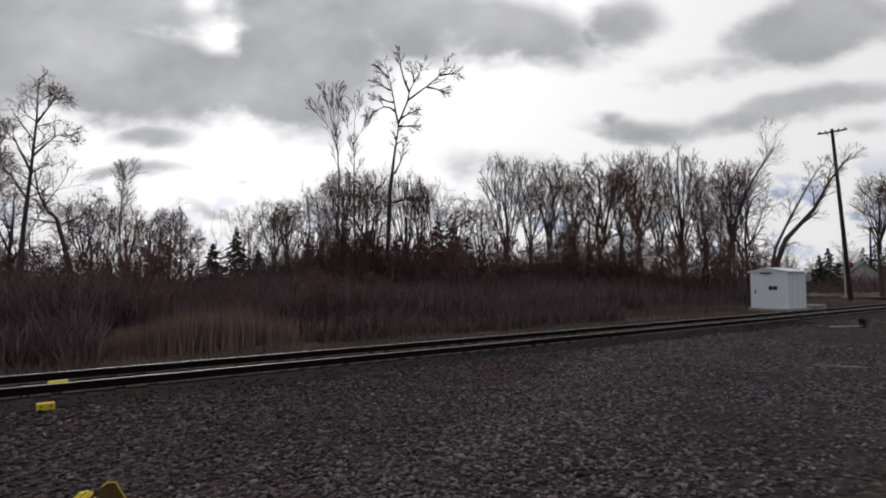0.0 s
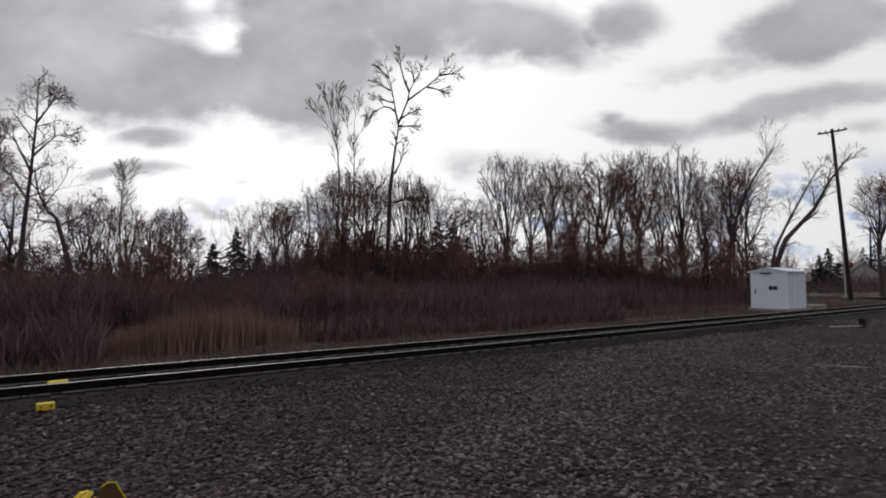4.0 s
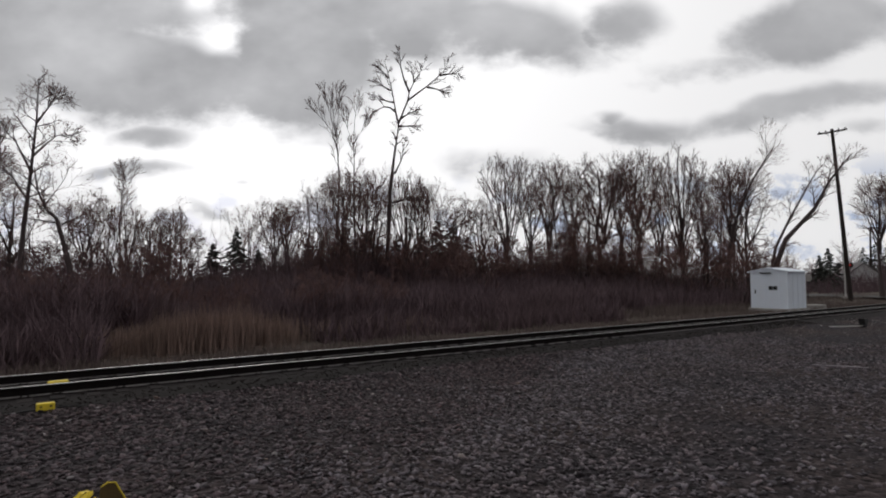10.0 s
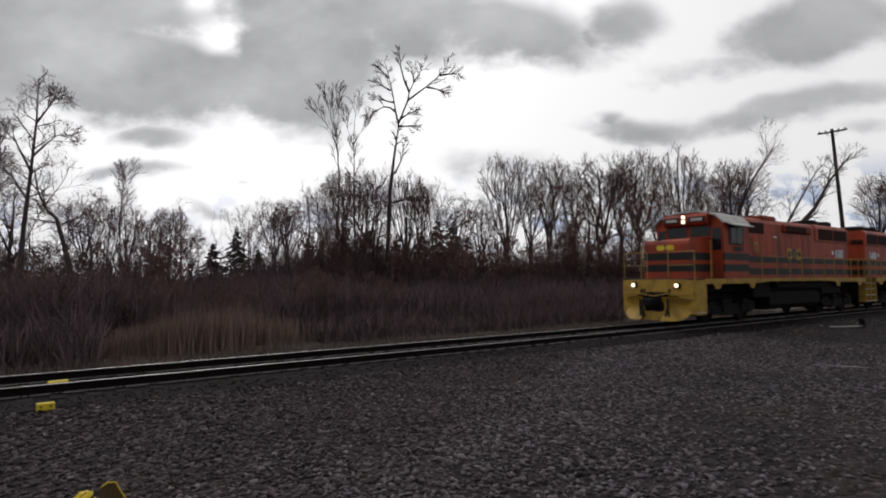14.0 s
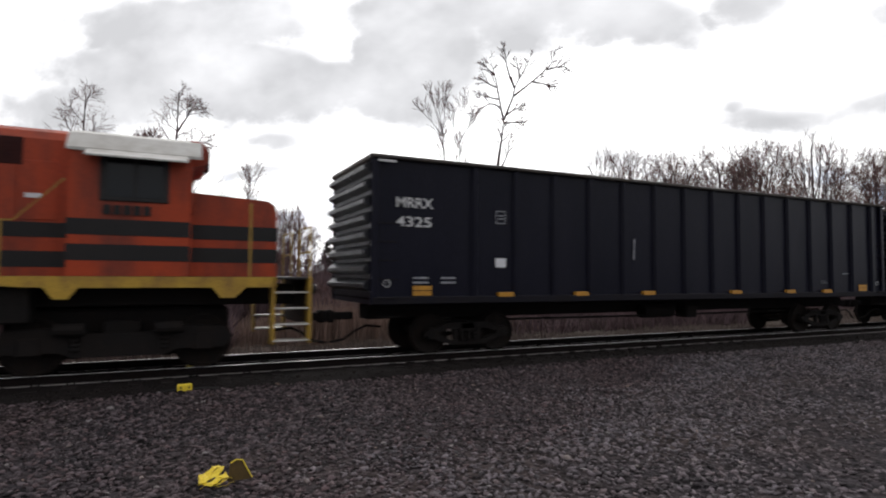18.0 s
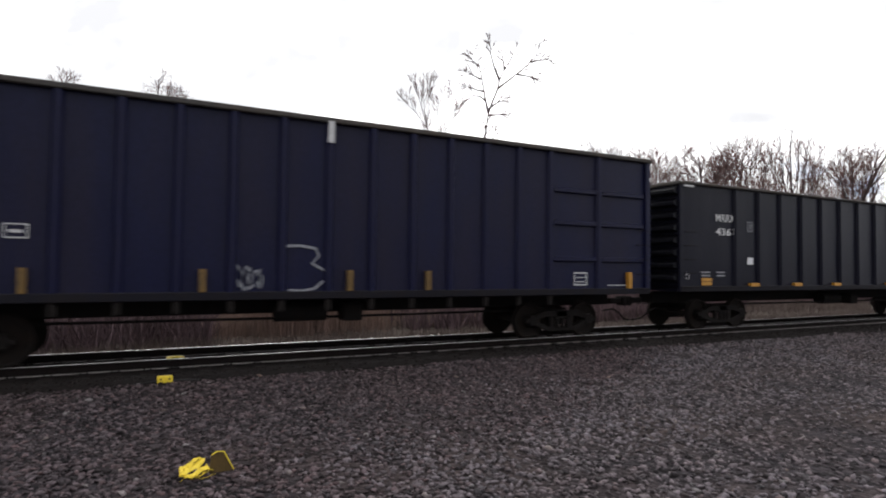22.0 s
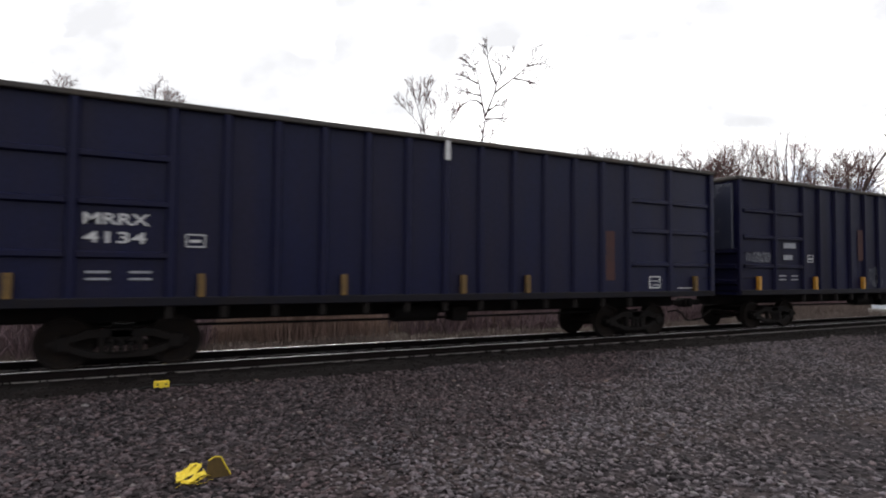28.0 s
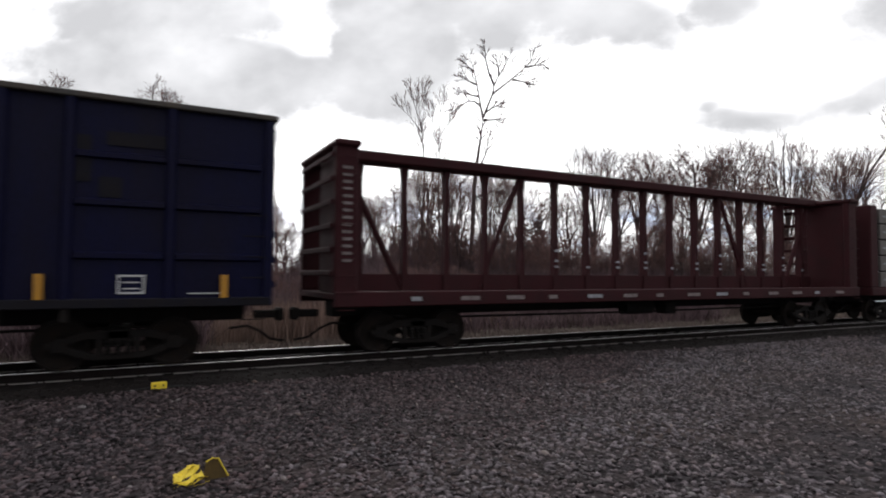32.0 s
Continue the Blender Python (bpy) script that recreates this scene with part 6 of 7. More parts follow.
    single("tall slender bare tree forking high above the wood", 31, 685, 118, 40, [(0, 0, 0), (0.002, 0, 0.228), (0.012, 0, 0.484), (0.028, 0.01, 0.635), (0.037, 0.01, 0.693), (0.047, 0.01, 0.774)], girth=0.0125, first=0.72, reach=0.066,
           boughs=[[(0.047, 0.01, 0.774), (0.035, 0.02, 0.821), (0.026, 0.03, 0.874), (0.012, 0.04, 0.949), (-0.002, 0.04, 1.005), (-0.018, 0.05, 1.06)],
                   [(0.047, 0.01, 0.774), (0.065, 0, 0.816), (0.086, -0.01, 0.865), (0.093, -0.01, 0.902), (0.112, 0, 0.949), (0.137, 0, 0.988), (0.151, 0.01, 1.02), (0.163, 0.01, 1.055)],
                   [(0.086, -0.01, 0.865), (0.116, -0.03, 0.881), (0.167, -0.05, 0.912), (0.209, -0.06, 0.944), (0.244, -0.07, 0.977), (0.26, -0.07, 1.03)], [(0.221, -0.06, 0.953), (0.26, -0.07, 0.956), (0.295, -0.08, 0.953)],
                   [(0.167, -0.05, 0.909), (0.21, -0.05, 0.9), (0.244, -0.04, 0.891)], [(0.093, -0.01, 0.902), (0.072, -0.03, 0.949), (0.06, -0.05, 0.995), (0.058, -0.06, 1.03), (0.047, -0.07, 1.05)],
                   [(0.112, 0, 0.949), (0.106, 0.04, 0.99), (0.098, 0.06, 1.03)], [(0.026, 0.03, 0.87), (-0.012, 0.05, 0.884), (-0.07, 0.07, 0.914)], [(0.035, 0.02, 0.826), (0.012, 0.0, 0.84), (-0.012, -0.02, 0.837), (-0.047, -0.03, 0.816), (-0.093, -0.04, 0.774)],
                   [(0.01, 0.04, 0.926), (-0.023, 0.06, 0.949), (-0.058, 0.07, 0.972)], [(0.005, 0.04, 0.98), (-0.02, 0.03, 1.0), (-0.045, 0.03, 1.03)], [(0.058, 0.0, 0.793), (0.086, -0.02, 0.805), (0.116, -0.03, 0.814)], [(0.047, 0.01, 0.763), (0.08, 0.02, 0.765), (0.116, 0.02, 0.767)],
                   [(0.03, 0.01, 0.56), (0.06, 0.0, 0.62), (0.075, 0.0, 0.7)], [(0.018, 0, 0.44), (0.09, 0.0, 0.46), (0.19, 0.02, 0.448)]], **sparse)
    plume = dict(slim=0.3, kids=(7, 4, 3), depth=3, spread=0.5, girth=0.008, first=0.62, lift=0.16, reach=0.12, fine=0.012)
    feather = dict(kids=(16, 6, 4), depth=3, spread=0.5, girth=0.008, first=0.5, lift=0.16, reach=0.2, fine=0.01)
    single("tall thin bare tree with feathery top", 32, 600, 178, 43, [(0, 0, 0), (-0.01, 0, 0.4), (0.0, 0, 0.6), (-0.01, 0, 0.76), (-0.016, 0, 0.83)],
           boughs=[[(-0.016, 0, 0.831), (-0.046, 0, 0.94), (-0.087, 0, 1.063)], [(-0.02, 0, 0.84), (-0.035, 0.03, 0.93), (-0.04, 0.04, 1.02)], [(-0.016, 0, 0.83), (-0.006, 0, 0.94), (-0.005, 0, 1.076)], [(-0.016, 0, 0.83), (-0.068, -0.02, 0.9), (-0.136, -0.03, 0.967)]], **plume)
    single("tall thin bare tree with feathery top", 33, 628, 215, 43, [(0, 0, 0), (0.0, 0, 0.4), (-0.01, 0, 0.6), (-0.005, 0, 0.78), (-0.01, 0, 0.89)],
           boughs=[[(-0.01, 0, 0.88), (-0.003, 0, 1.03), (0.015, 0, 1.12)], [(-0.01, 0, 0.88), (0.03, 0, 0.95), (0.06, 0, 1.0)], [(-0.01, 0, 0.87), (-0.04, 0, 0.96), (-0.05, 0, 1.04)]], **plume)
    single("tall bare tree with wide-set limbs", 34, 30, 135, 36, [(-0.004, 0, 0), (0.018, 0, 0.388), (0.037, 0, 0.642), (0.05, 0, 0.85), (0.052, 0, 1.02)], turn=0, kids=(14, 5, 4), depth=3, spread=0.95, girth=0.012, first=0.35, lift=0.04, reach=0.13, wander=0.25,
           boughs=[[(0.04, 0, 0.688), (0.08, 0.01, 0.74), (0.12, 0.02, 0.79), (0.185, 0.02, 0.8)], [(0.037, 0, 0.62), (-0.018, 0.02, 0.746), (-0.065, 0.03, 0.8)], [(0.05, 0, 0.83), (0.09, -0.02, 0.9), (0.12, -0.02, 0.96)], [(0.03, 0, 0.5), (-0.03, -0.03, 0.6), (-0.1, -0.05, 0.63)]])
    single("tall bare tree with wide-set limbs", 44, -170, 100, 36, [(0, 0, 0), (0.01, 0, 0.25), (-0.02, 0, 0.5), (0.02, 0, 0.7), (0.03, 0, 0.94)], kids=(12, 6, 5, 3), spread=0.85, girth=0.011, first=0.35, lift=0.06, reach=0.2)
    single("tall thin bare tree with feathery top", 45, -22, 230, 40, [(0, 0, 0), (0.0, 0, 0.4), (-0.01, 0, 0.6), (0.01, 0, 0.8), (0.02, 0, 0.93)], **feather)
    single("crooked bare tree with a bent trunk", 35, 135, 290, 36, [(0, 0, 0), (-0.015, 0, 0.236), (-0.07, 0, 0.49), (-0.114, 0.02, 0.655), (-0.17, 0.02, 0.71), (-0.215, 0, 0.82), (-0.236, 0, 0.964)], turn=0, kids=(10, 5, 5, 3), spread=0.95, girth=0.022, first=0.4, lift=0.03, reach=0.32, wander=0.26)
    single("tall thin bare tree with feathery top", 36, 212, 290, 60, [(0, 0, 0), (0.0, 0, 0.4), (-0.01, 0, 0.6), (0.01, 0, 0.8), (0.02, 0, 0.93)], **feather)
    # leaning trees behind the signal hut
    single("leaning bare tree with crooked limbs", 37, 1362, 278, 58, [(0, 0, 0), (0.02, 0, 0.2), (0.1, 0, 0.42), (0.27, 0, 0.62), (0.36, 0, 0.8), (0.48, 0, 0.96)], turn=-66, kids=(9, 5, 4, 3), spread=0.7, girth=0.0261, first=0.5, lift=0.1, reach=0.18)
    single("leaning bare tree with crooked limbs", 38, 1352, 300, 59, [(0, 0, 0), (0.04, 0, 0.2), (0.08, 0, 0.4), (0.17, 0, 0.6), (0.3, 0, 0.85), (0.36, 0, 0.96)], turn=-66, kids=(6, 5, 4, 3), spread=0.6, girth=0.0174, first=0.5, lift=0.1, reach=0.18)
    single("bare tree with crooked upswept limbs", 39, 1285, 258, 62, [(0, 0, 0), (0.02, 0, 0.3), (0.06, 0, 0.5), (0.16, 0, 0.75), (0.28, 0, 0.95)], turn=-66, kids=(9, 6, 5, 3), spread=0.65, girth=0.01885, first=0.3, lift=0.12, reach=0.25)


build_trees()


def conifer(px, top, dist, seed):
    h = rise(px, top, dist)
    r = random.Random(seed)
    t = thing("conifer", "small dark evergreen spruce", "tree", "evergreens")
    part("trunk", Shape().tube([(0, 0, 0), (0, 0, h * 0.95)], [h * 0.018, 0.01], 6), BARK, t)
    s = Shape()
    tiers = 15
    for i in range(tiers):
        f = i / (tiers - 1)
        z0 = h * (0.08 + 0.88 * f)
        n = 9 if f < 0.7 else 6
        for b in range(n):
            a = 6.283 * (b + r.uniform(-0.35, 0.35)) / n + i * 1.1
            zj = r.uniform(-0.03, 0.03) * h
            reach = (h * 0.36 * (1 - f) ** 0.85 + 0.06 * h * 0.3) * r.uniform(0.7, 1.15)
            way = Vector((math.cos(a), math.sin(a), 0))
            for k in range(9):
                g = 0.1 + 0.9 * (k + r.random()) / 9
                c = way * reach * g + Vector((0, 0, z0 + zj - reach * (0.18 * g + 0.14 * g * g) + r.uniform(-0.06, 0.06)))
                tw = a + r.uniform(-0.8, 0.8)
                out = Vector((math.cos(tw), math.sin(tw), r.uniform(-0.55, 0.0))) * (0.12 * reach + 0.18)
                sd = Vector((-math.sin(tw), math.cos(tw), r.uniform(-0.5, 0.5))) * (0.05 * reach + 0.05)
                s.add([c - out * 0.5, c + sd, c + out, c - sd, c - Vector((0, 0, 0.12))], [(0, 3, 2), (0, 2, 1), (0, 1, 4), (1, 2, 4), (2, 3, 4), (3, 0, 4)])
    part("crown", s, NEEDLE, t, "dark green needles in uneven tiers")
    x, y, z = spot(px, dist)
    t.matrix_basis = pose(x, y, z)


for px, top, dist, seed in ((376, 428, 52, 1), (418, 404, 54, 2), (457, 440, 53, 3), (545, 430, 50, 6), (775, 384, 52, 7), (803, 392, 53, 8), (608, 418, 46, 9), (640, 432, 45, 10), (745, 408, 50, 11), (828, 420, 54, 12), (700, 425, 47, 13), (585, 452, 46, 14), (1008, 420, 58, 15), (1100, 440, 58, 16)):
    conifer(px, top, dist, seed)


for px, top, dist, seed in ((1466, 442, 96, 21), (1450, 455, 98, 26), (1528, 440, 150, 22), (1548, 434, 150, 23), (1575, 425, 140, 24)):
    conifer(px, top, dist, seed)


def strands(name, label, category, material, rows, seed, lean=0.25, thick=0.012, fork=3):
    """Thin upright stems in thousands over strips of ground: x0, x1, y0, y1, how many, low, high."""
    rng = np.random.default_rng(seed)
    V, Fc = [], []
    n0 = 0
    for x0, x1, y0, y1, count, lo, hi in rows:
        m = count * fork
        bx = np.repeat(x0 + (x1 - x0) * rng.random(count), fork) + rng.normal(0, 0.08, m)
        by = np.repeat(y0 + (y1 - y0) * rng.random(count), fork) + rng.normal(0, 0.08, m)
        patch = np.array([0.35 + 1.3 * (0.5 + 0.5 * noise.noise((a * 0.23, b * 0.4, seed))) for a, b in zip(bx, by)])
        h = (lo + (hi - lo) * rng.random(m)) * patch
        bz = np.array([lay(b) for b in by])
        dx, dy = rng.normal(0, lean, m) * h, rng.normal(0, lean, m) * h
        bend = rng.normal(0, lean * 0.5, (m, 2)) * h[:, None]
        a = rng.random(m) * 3.1416
        w = thick * (0.6 + 0.9 * rng.random(m))
        sx, sy = np.cos(a) * w, np.sin(a) * w
        base = np.stack([bx, by, bz], 1)
        mid = base + np.stack([dx * 0.4 + bend[:, 0], dy * 0.4 + bend[:, 1], h * 0.55], 1)
        tip = base + np.stack([dx, dy, h], 1)
        s = np.stack([sx, sy, 0 * sx], 1)
        v = np.stack([base - s, base + s, mid - s * 0.7, mid + s * 0.7, tip], 1).reshape(-1, 3)
        f = (np.array([(0, 1, 3), (0, 3, 2), (2, 3, 4)])[None] + 5 * np.arange(m)[:, None, None]).reshape(-1, 3) + n0
        V.append(v)
        Fc.append(f)
        n0 += len(v)
    v, f = np.concatenate(V), np.concatenate(Fc)
    me = bpy.data.meshes.new(name)
    me.vertices.add(len(v))
    me.vertices.foreach_set("co", v.ravel())
    me.loops.add(len(f) * 3)
    me.loops.foreach_set("vertex_index", f.ravel().astype(np.int32))
    me.polygons.add(len(f))
    me.polygons.foreach_set("loop_start", np.arange(0, len(f) * 3, 3, dtype=np.int32))
    me.update(calc_edges=True)
    me.materials.append(material)
    return solid(name, me, None, label, category, kind="stuff")


strands("thicket", "dense reddish-brown leafless thicket along the line", "brush", BRUSH,
        [(-14, 1.6, 4.8, 9, 2200, 0.5, 1.5), (8.5, 26, 6.0, 9.5, 1600, 0.4, 1.1), (-14, 2, 8.2, 16, 6500, 0.9, 2.2), (2, 9, 9.0, 16, 2500, 0.8, 1.8), (8, 30, 8.0, 20, 8500, 0.6, 1.9), (-20, 40, 16, 26, 6000, 0.8, 2.2), (28, 48, 9, 22, 4000, 0.6, 1.6), (20, 70, 24, 40, 4500, 1.2, 2.6), (-30, 20, 26, 36, 3200, 1.4, 3.0), (58, 70, 28, 55, 1500, 1.2, 2.4), (76, 120, 14, 60, 3000, 1.0, 2.6)], 5, 0.3, 0.022, 3)
strands("saplings", "dark tangle of slim leafless saplings under the trees", "saplings", SAPLING,
        [(-4, 12, 20, 34, 500, 1.4, 2.8), (9, 13, 24, 34, 300, 1.4, 3.0), (13, 24, 20, 32, 900, 1.5, 3.6), (24, 34, 20, 34, 900, 1.2, 2.9), (34, 58, 18, 32, 2000, 1.2, 3.2), (-22, -2, 16, 26, 700, 1.4, 2.8),
         (27, 47, 13, 27, 3600, 0.8, 2.3), (13, 20, 21, 27, 700, 1.5, 4.0), (-6, 13, 17, 24, 1500, 1.0, 2.2), (95, 150, 16, 60, 1400, 2.2, 4.5), (18, 46, 21, 34, 1300, 1.5, 3.6),
         (-10, 70, 22, 48, 350, 3.0, 6.5), (14, 60, 20, 40, 350, 3.0, 5.5), (-24, 10, 18, 36, 300, 2.5, 5.0), (26, 60, 26, 42, 1400, 2.2, 4.8), (14, 30, 24, 36, 500, 2.5, 5.5)], 15, 0.3, 0.026, 4)
strands("dead_grass", "matted tan dead grass along the ditch", "grass", GRASS,
        [(-14, 60, 2.9, 5.5, 8000, 0.12, 0.4), (-14, 40, 6.5, 9.0, 4500, 0.2, 0.65), (30, 75, 5, 12, 4000, 0.1, 0.35)], 6, 0.3, 0.009, 3)
strands("reed_bed", "stand of tall tan dead reeds beside the track", "reeds", REED, [(3.2, 6.2, 6.0, 8.4, 700, 0.55, 1.2), (2.4, 6.9, 6.2, 8.6, 600, 0.4, 1.05), (1.2, 7.8, 6.0, 8.8, 600, 0.4, 1.0), (-4, 14, 6.6, 9.0, 900, 0.4, 0.85)], 7, 0.09, 0.012, 3)


def far_woods():
    """The grey-brown wood in the distance: many bare crowns joined."""
    w = Wood(77)
    h = 10.0
    pts = [Vector((0, 0, 0)), Vector((0.1, 0, 5)), Vector((0, 0, 10))]
    w.thick.tube(pts, [0.14, 0.1, 0.02], 4, False)
    w.fork([(pts[0], pts[1], Vector((0, 0, 1)), 0.14), (pts[1], pts[2], Vector((0, 0, 1)), 0.1)], 6.5, 0, {"kids": (9, 6, 4, 4), "spread": 0.8, "depth": 3, "lift": 0.1, "wander": 0.16, "decay": 0.56}, 10, 0.22)
    V = np.array([tuple(p) for p in w.thick.v + w.thin.v])
    off = len(w.thick.v)
    Fs = w.thick.f + [tuple(i + off for i in q) for q in w.thin.f]
    F = np.array([q for q in Fs if len(q) == 4])
    rng = np.random.default_rng(9)
    vs, fs, n = [], [], 0
    for k in range(80):
        low = k >= 50
        px = rng.uniform(1325, 1680) if low else rng.uniform(-250, 1750)
        d = rng.uniform(75, 150) if px < 1330 else rng.uniform(125, 200)
        x, y, z = spot(px, d)
        s = rng.uniform(0.75, 1.25) * (1.15 if px < 1330 else 0.55 if low else 0.9)
        a = rng.uniform(0, 6.28)
        R = np.array([[math.cos(a), -math.sin(a), 0], [math.sin(a), math.cos(a), 0], [0, 0, 1]])
        vs.append(V @ R.T * np.array([s * 1.1, s * 1.1, s]) + np.array([x, y, z]))
        fs.append(F + n)
        n += len(V)
    v, f = np.concatenate(vs), np.concatenate(fs)
    me = bpy.data.meshes.new("far_woods")
    me.vertices.add(len(v))
    me.vertices.foreach_set("co", v.ravel())
    me.loops.add(len(f) * 4)
    me.loops.foreach_set("vertex_index", f.ravel().astype(np.int32))
    me.polygons.add(len(f))
    me.polygons.foreach_set("loop_start", np.arange(0, len(f) * 4, 4, dtype=np.int32))
    me.update(calc_edges=True)
    me.materials.append(TWIG)
    solid("far_woods", me, None, "distant leafless woodland", "woods", kind="stuff")


far_woods()


# ---- things beside the line ----
def signal_hut():
    hut = thing("signal_hut", "white metal railway equipment hut on a concrete base", "equipment hut", m=pose(40.3, 4.85, -0.34))
    part("base_slab", Shape().box(-1.45, 1.45, -1.3, 1.3, -0.25, 0.1, 0.02), CONCRETE, hut)
    part("wall", Shape().prism([(-1.15, 0.1), (1.15, 0.1), (1.15, 2.45), (0, 2.68), (-1.15, 2.45)], "x", -1.3, 1.3), SHED_WHITE, hut, "white painted sheet metal wall")
    for sgn in (-1, 1):
        part("roof", Shape().prism([(sgn * 1.28, 2.43), (0, 2.69), (0, 2.75), (sgn * 1.28, 2.5)][::sgn], "x", -1.4, 1.4), SHED_WHITE, hut, "low pitched white metal roof")
    for ya in (-0.52, -0.24):
        part("vent", Shape().box(-1.33, -1.3, ya, ya + 0.24, 1.3, 1.55, 0.008), DARK_METAL, hut, "dark louvred vent")
    dr = part("door", Shape().box(-1.32, -1.3, 0.15, 1.0, 0.2, 2.2, 0.006), SHED_WHITE, hut)
    part("door_handle", Shape().box(-1.36, -1.32, 0.8, 0.88, 1.05, 1.3, 0.01), DARK_METAL, dr)
    part("hood_vent", Shape().box(-1.45, -1.3, -0.2, 0.5, 2.36, 2.44, 0.02), DARK_METAL, hut)
    for y in (-0.6, 0.05):
        part("seam", Shape().box(-1.315, -1.3, y - 0.02, y + 0.02, 0.12, 2.4, 0.004), SHED_WHITE, hut)
    for x in (-0.6, 0.1, 0.8):
        part("seam", Shape().box(x - 0.02, x + 0.02, -1.165, -1.15, 0.12, 2.4, 0.004), SHED_WHITE, hut)
    box = thing("relay_box", "small pale concrete block beside the hut", "relay box", m=pose(44.3, 4.6, lay(4.6), 0, 0, -36))
    part("block", Shape().box(-0.9, 0.9, -0.5, 0.5, -0.05, 0.45, 0.04), CONCRETE, box)
    dish = thing("round_signal_disc", "pale round disc on a short post", "signal", m=pose(45.0, 6.4, lay(6.4), 0, 0, -66))
    part("post", Shape().cyl("z", (0, 0), 0.04, 0, 1.9, 8), DARK_METAL, dish)
    part("disc", Shape().cyl("y", (0, 1.9), 0.32, -0.03, 0.03, 20), SHED_WHITE, dish)


signal_hut()


def utility_pole(px, dist, top, lean, arms=True):
    x, y, z = spot(px, dist)
    h = rise(px, top, dist)
    p = thing("utility_pole", "tall weathered wooden utility pole with a crossarm", "utility pole", m=pose(x, y, z, 0, 0, -72) @ pose(0, 0, 0, 0, lean, 0))
    part("pole", Shape().tube([(0, 0, -0.1), (0, 0, h * 0.5), (0, 0, h)], [0.2, 0.17, 0.13], 10), POLE_WOOD, p)
    if arms:
        part("crossarm", Shape().box(-1.15, 1.15, -0.07, 0.07, h - 0.35, h - 0.2, 0.01), POLE_WOOD, p)
        for q in (-1.0, -0.5, 0.5, 1.0):
            part("insulator", Shape().cyl("z", (q, 0), 0.05, h - 0.2, h - 0.03, 8), DARK_METAL, p)
        part("arm_brace", Shape().tube([(-0.6, -0.08, h - 0.3), (0, -0.1, h - 0.85)], 0.02, 5).tube([(0.6, -0.08, h - 0.3), (0, -0.1, h - 0.85)], 0.02, 5), DARK_METAL, p)
    return p


utility_pole(1503, 64, 224, -3.3)
utility_pole(1540, 130, 405, 1)


def crossing():
    road = Shape().add([(66, -300, -0.3), (74, -300, -0.3), (74, 2, -0.17), (66, 2, -0.17), (120, 300, -0.2), (112, 300, -0.2), (74, 9, -0.22), (66, 9, -0.22)], [(0, 1, 2, 3), (3, 2, 6, 7), (7, 6, 4, 5)])
    solid("road", road, ASPHALT, "worn grey asphalt road over the crossing", "road", kind="structure")
    x, y, z = spot(1494, 68)
    sg = thing("crossing_signal", "railway crossing signal with a lit red lamp", "crossing signal", m=pose(x, y, z, 0, 0, -72))
    part("mast", Shape().cyl("z", (0, 0), 0.07, 0, 4.6, 10), ROOF_GREY, sg)
    part("foundation", Shape().box(-0.3, 0.3, -0.3, 0.3, -0.05, 0.25, 0.03), CONCRETE, sg)
    part("crossbuck", Shape().tube([(-0.5, -0.1, 3.9), (0.5, -0.1, 4.7)], 0.07, 4).tube([(0.5, -0.1, 3.9), (-0.5, -0.1, 4.7)], 0.07, 4), PLATE, sg)
    part("lamp_arm", Shape().box(-0.6, 0.6, -0.06, 0.06, 3.2, 3.28), DARK_METAL, sg)
    for q in (-0.45, 0.45):
        hd = part("lamp_hood", Shape().cyl("y", (q, 3.24), 0.26, -0.12, 0.0, 14), DARK_METAL, sg)
        part("lens", Shape().cyl("y", (q, 3.24), 0.09, -0.15, -0.12, 14), RED_LAMP if q > 0 else DARK_METAL, hd)


crossing()


def round_sign():
    x, y, z = spot(1428, 60)
    sg = thing("round_sign", "small round pale sign on a thin post", "sign", m=pose(x, y, z, 0, 0, -50))
    part("post", Shape().cyl("z", (0, 0), 0.03, -0.05, 2.0, 8), DARK_METAL, sg)
    part("disc", Shape().cyl("y", (0, 2.05), 0.33, -0.05, -0.03, 20), CONCRETE, sg, "weathered pale disc")


round_sign()


def house(px, dist, wide, deep, eaves, ridge, turn, wall, label):
    x, y, z = spot(px, dist)
    h = thing("house", label, "house", "houses beyond the trees", m=pose(x, y, z, 0, 0, turn))
    w = Shape().prism([(-deep / 2, -0.3), (deep / 2, -0.3), (deep / 2, eaves), (0, ridge), (-deep / 2, eaves)], "x", -wide / 2, wide / 2)
    wl = part("wall", w, wall, h)
    for sgn in (-1, 1):
        s = Shape()
        k = (ridge - eaves) / (deep / 2)
        o = 0.35
        s.prism([(sgn * (deep / 2 + o), eaves - k * o + 0.02), (0, ridge + 0.02), (0, ridge + 0.2), (sgn * (deep / 2 + o), eaves - k * o + 0.2)][::sgn], "x", -wide / 2 - o, wide / 2 + o)
        part("roof", s, SHINGLE, h)
    for q in (-0.3, 0.05, 0.33):
        wd = part("window", Shape().box(wide * q - 0.5, wide * q + 0.5, -deep / 2 - 0.04, -deep / 2, 1.0, 2.2, 0.02), PLATE, h)
        part("pane", Shape().box(wide * q - 0.42, wide * q + 0.42, -deep / 2 - 0.05, -deep / 2 - 0.04, 1.08, 2.12), GLASS, wd)
    part("door", Shape().box(wide * 0.18, wide * 0.18 + 0.95, -deep / 2 - 0.03, -deep / 2, -0.2, 2.0, 0.01), DARK_METAL, h)


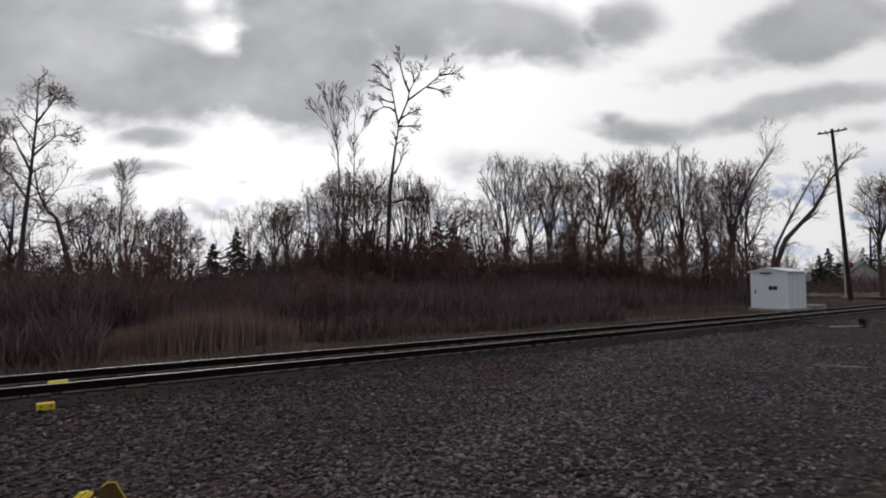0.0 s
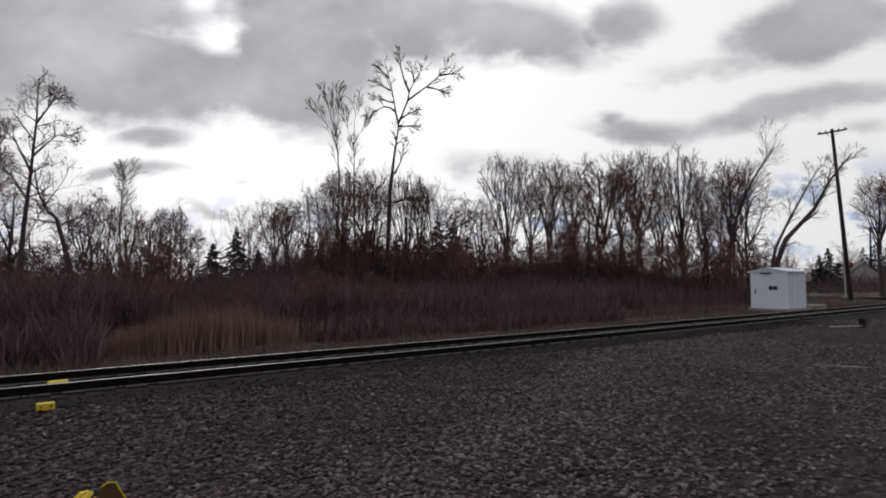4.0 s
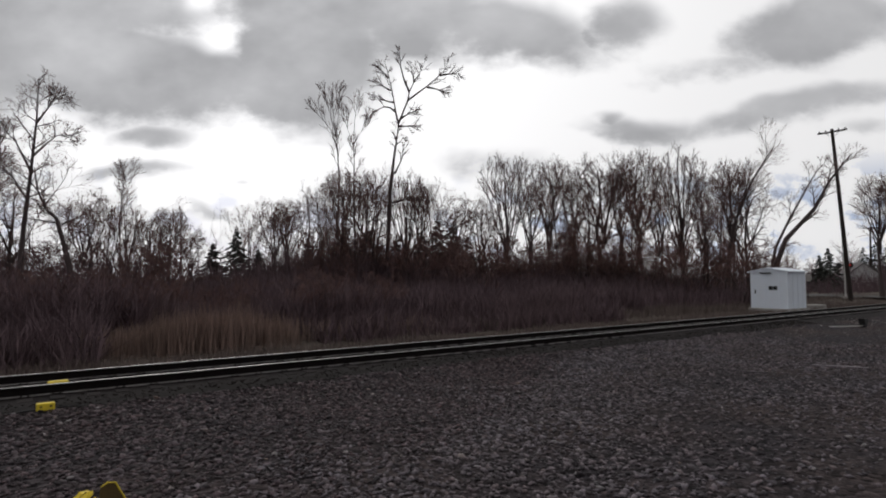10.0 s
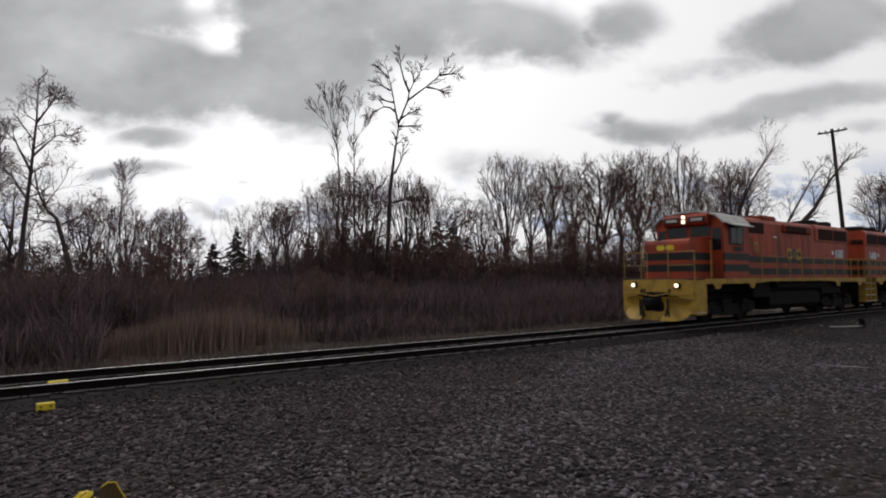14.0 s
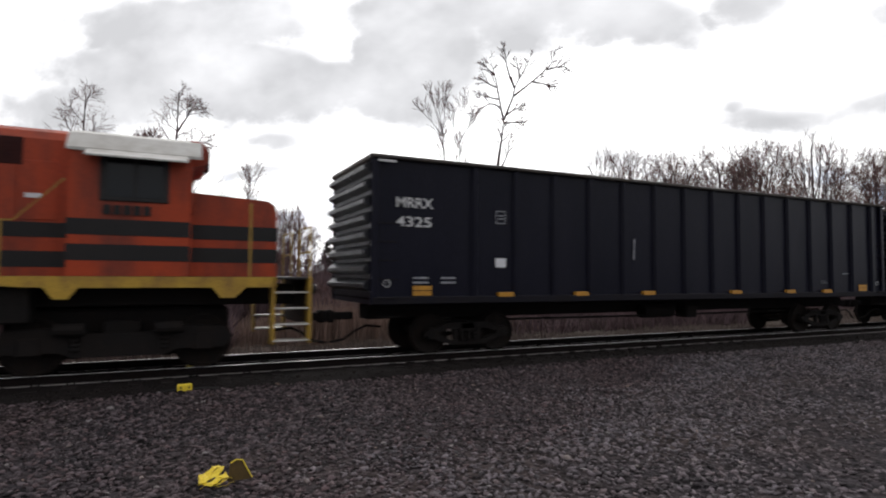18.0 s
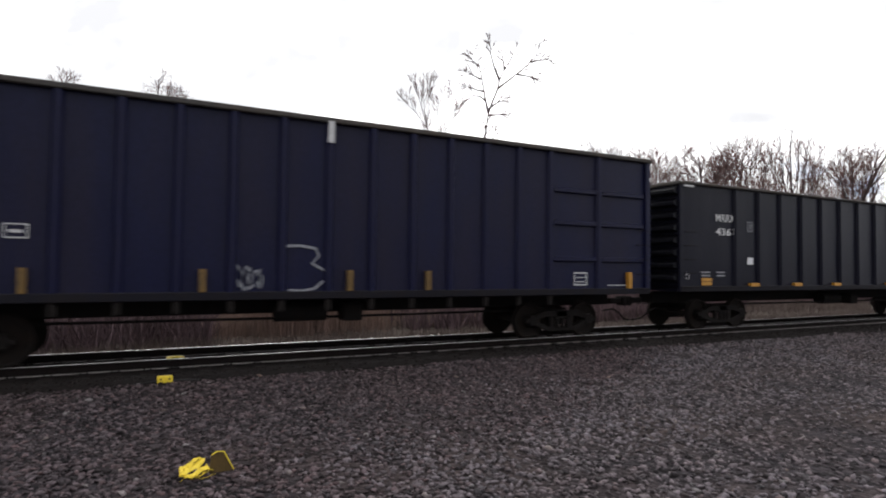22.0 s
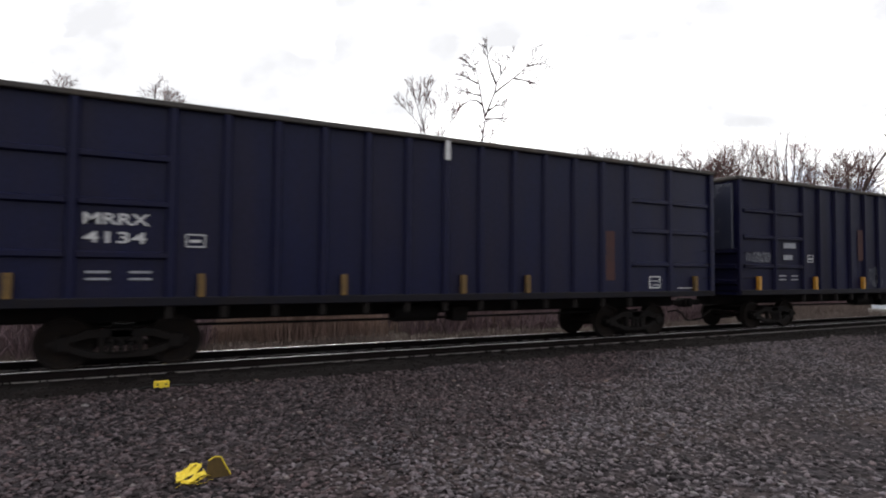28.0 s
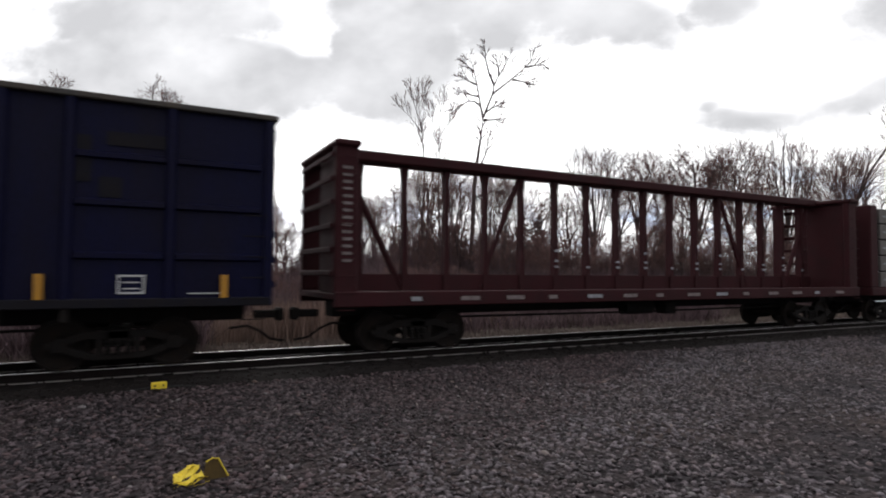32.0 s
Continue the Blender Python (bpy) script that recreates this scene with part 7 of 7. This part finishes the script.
house(1518, 118, 4.2, 4.4, 2.5, 4.3, 38, SIDING, "white gabled house past the crossing")
house(1262, 120, 4, 4, 1.4, 2.6, -140, SIDING, "small white gabled house among the trees")
house(1150, 120, 7, 5, 1.6, 2.6, -45, SHINGLE, "low grey house behind the thicket")


def yellow_markers():
    # a crumpled yellow marker on the gravel, two painted ones at the rail
    m = thing("crumpled_marker", "crumpled bright yellow plastic sheet on the gravel", "litter", m=pose(0.5, -6.6, lay(-6.6) + 0.03, 0, 0, 10) @ Matrix.Scale(0.72, 4))
    rng = random.Random(4)
    # the crushed half: folds one above another, each a wavy tongue of sheet
    for k in range(5):
        z, back, wide = 0.01 + 0.04 * k, -0.14 + 0.06 * k, 0.46 - 0.04 * k
        n, q = 12, []
        for j, (off, drop) in enumerate(((0.0, 0.0), (0.05, 0.03), (0.11, 0.012))):
            for i in range(n):
                f = i / (n - 1)
                q.append((-0.27 + 0.012 * k + wide * f + rng.uniform(-0.012, 0.012), back + off + 0.03 * math.sin(f * 9 + k * 1.7) + rng.uniform(-0.012, 0.012),
                          z + drop + 0.022 * math.sin(f * 6.5 + k * 2.3 + j) + rng.uniform(-0.01, 0.01) - 0.09 * (1 - f) * (k / 4)))
        q += [(x, y, h - 0.006) for x, y, h in q]
        m_ = 3 * n
        fs = [(j * n + i, j * n + i + 1, (j + 1) * n + i + 1, (j + 1) * n + i) for j in range(2) for i in range(n - 1) if (i * 5 + j * 3 + k * 7) % 5 > (1 if j else 0)]
        fs += [tuple(g + m_ for g in f[::-1]) for f in fs] + [(i, i + m_, i + 1 + m_, i + 1) for i in range(n - 1)]
        part("fold", Shape().add(q, fs), TAG, m, "torn crumpled yellow fold")
    part("panel", Shape().prism([(0.13, 0.0), (0.47, -0.02), (0.33, 0.27), (0.24, 0.29), (0.16, 0.25)], "y", -0.04, -0.03), PANEL, m, "dull brown inner panel")
    part("panel_edge", Shape().tube([(0.16, -0.045, 0.25), (0.24, -0.045, 0.29), (0.33, -0.045, 0.27), (0.39, -0.045, 0.15), (0.47, -0.045, 0.0)], 0.01, 5), TAG, m)
    t = thing("rail_marker", "small yellow painted block beside the rail", "track marker", m=pose(0.32, -1.98, -0.24, 0, 0, 4))
    part("block", Shape().box(-0.14, 0.1, -0.05, 0.05, -0.06, 0.14, 0.012), TAG, t)
    for x in (-0.1, 0.03):
        part("slot", Shape().box(x, x + 0.03, -0.056, -0.05, 0.075, 0.1, 0.003), DARK_METAL, t)
    for way in (-1, 1):
        part("cable", Shape().tube([(way * 0.13, 0.0, 0.05), (way * 0.3, 0.01, 0.045), (way * 0.5, -0.02, 0.03), (way * 0.75, 0.0, -0.01)], 0.014, 5), DARK_METAL, t, "black cable along the ballast")
    t = thing("rail_marker", "yellow painted patch between the rails", "track marker", m=pose(0.55, 0.33, -0.17, 0, 0, 3))
    part("block", Shape().box(-0.17, 0.17, -0.08, 0.08, -0.02, 0.06, 0.02), TAG, t)
    st = thing("switch_stand", "low dark iron switch stand in the gravel", "switch stand", m=pose(28.9, -3.55, lay(-3.55)) @ Matrix.Scale(0.75, 4))
    part("base", Shape().box(-0.2, 0.2, -0.12, 0.12, -0.02, 0.12, 0.03), DARK_METAL, st)
    part("head", Shape().prism([(-0.14, 0.12), (0.14, 0.12), (0.34, 0.42), (-0.3, 0.46)], "y", -0.15, 0.15), DARK_METAL, st)
    part("rod", Shape().tube([(-0.2, 0.0, 0.05), (-2.2, 0.9, 0.05)], 0.03, 6), ROOF_GREY, st)
    for x, y, a, b, turn in ((13.2, -6.5, 0.3, 0.05, -55), (15.6, -7.35, 0.6, 0.09, -66), (5.6, -7.75, 0.05, 0.035, 12)):
        sl = thing("pale_slab", "pale flat stone slab lying in the gravel", "stone", m=pose(x, y, lay(y), 0, 0, turn))
        part("slab", Shape().prism([(-a, -b * 0.6), (-a * 0.4, -b), (a * 0.8, -b * 0.8), (a, b * 0.3), (a * 0.3, b), (-a * 0.8, b * 0.7)], "z", -0.03, 0.035), GRAVEL, sl)


yellow_markers()


# ---- the train runs from right to left at an even pace ----
RUN = [(0.0, 213.0), (12.0, 46.2), (13.0, 32.2), (14.0, 18.35), (14.5, 11.7), (16.5, -13.57), (17.0, -19.87), (18.0, -32.5), (18.5, -38.6), (19.0, -44.55), (20.0, -56.85), (21.5, -75.4), (23.0, -94.1),
       (24.5, -112.83), (25.5, -125.45), (27.5, -150.33), (28.0, -156.6), (29.0, -169.35), (30.5, -188.35), (32.0, -207.3)]


def front(t):
    return float(np.interp(t, [r[0] for r in RUN], [r[1] for r in RUN]))


def motions():
    times = [0.5 * k for k in range(63)] + [31.3, 31.5, 31.6, 31.7, 31.8, 31.9, 32.0]
    times = sorted(set(times))
    for ob, behind, radius, facing in CARS:
        walk(ob, [(t, pose(front(t) + behind, 0, 0, 0, 0, 0 if facing > 0 else 180)) for t in times])
        # wheels turn while the vehicle is before the camera
        t0 = next((k / 30 for k in range(961) if front(k / 30) + behind < 52), 32.0)
        t1 = next((k / 30 for k in range(961) if front(k / 30) + behind < -26), 32.0)
        steps = sorted({0.0, 32.0} | {k / 30 for k in range(int(t0 * 30), int(t1 * 30) + 1)})
        for w in ob.children_recursive:
            if not w.name.startswith("wheelset"):
                continue
            x, _, z = w.matrix_basis.translation
            rows = []
            for t in steps:
                d = front(min(max(t, t0), t1))
                rows.append((t, pose(x, 0, z, 0, facing * math.degrees(d / radius) % 360.0, 0)))
            walk(w, rows)


motions()
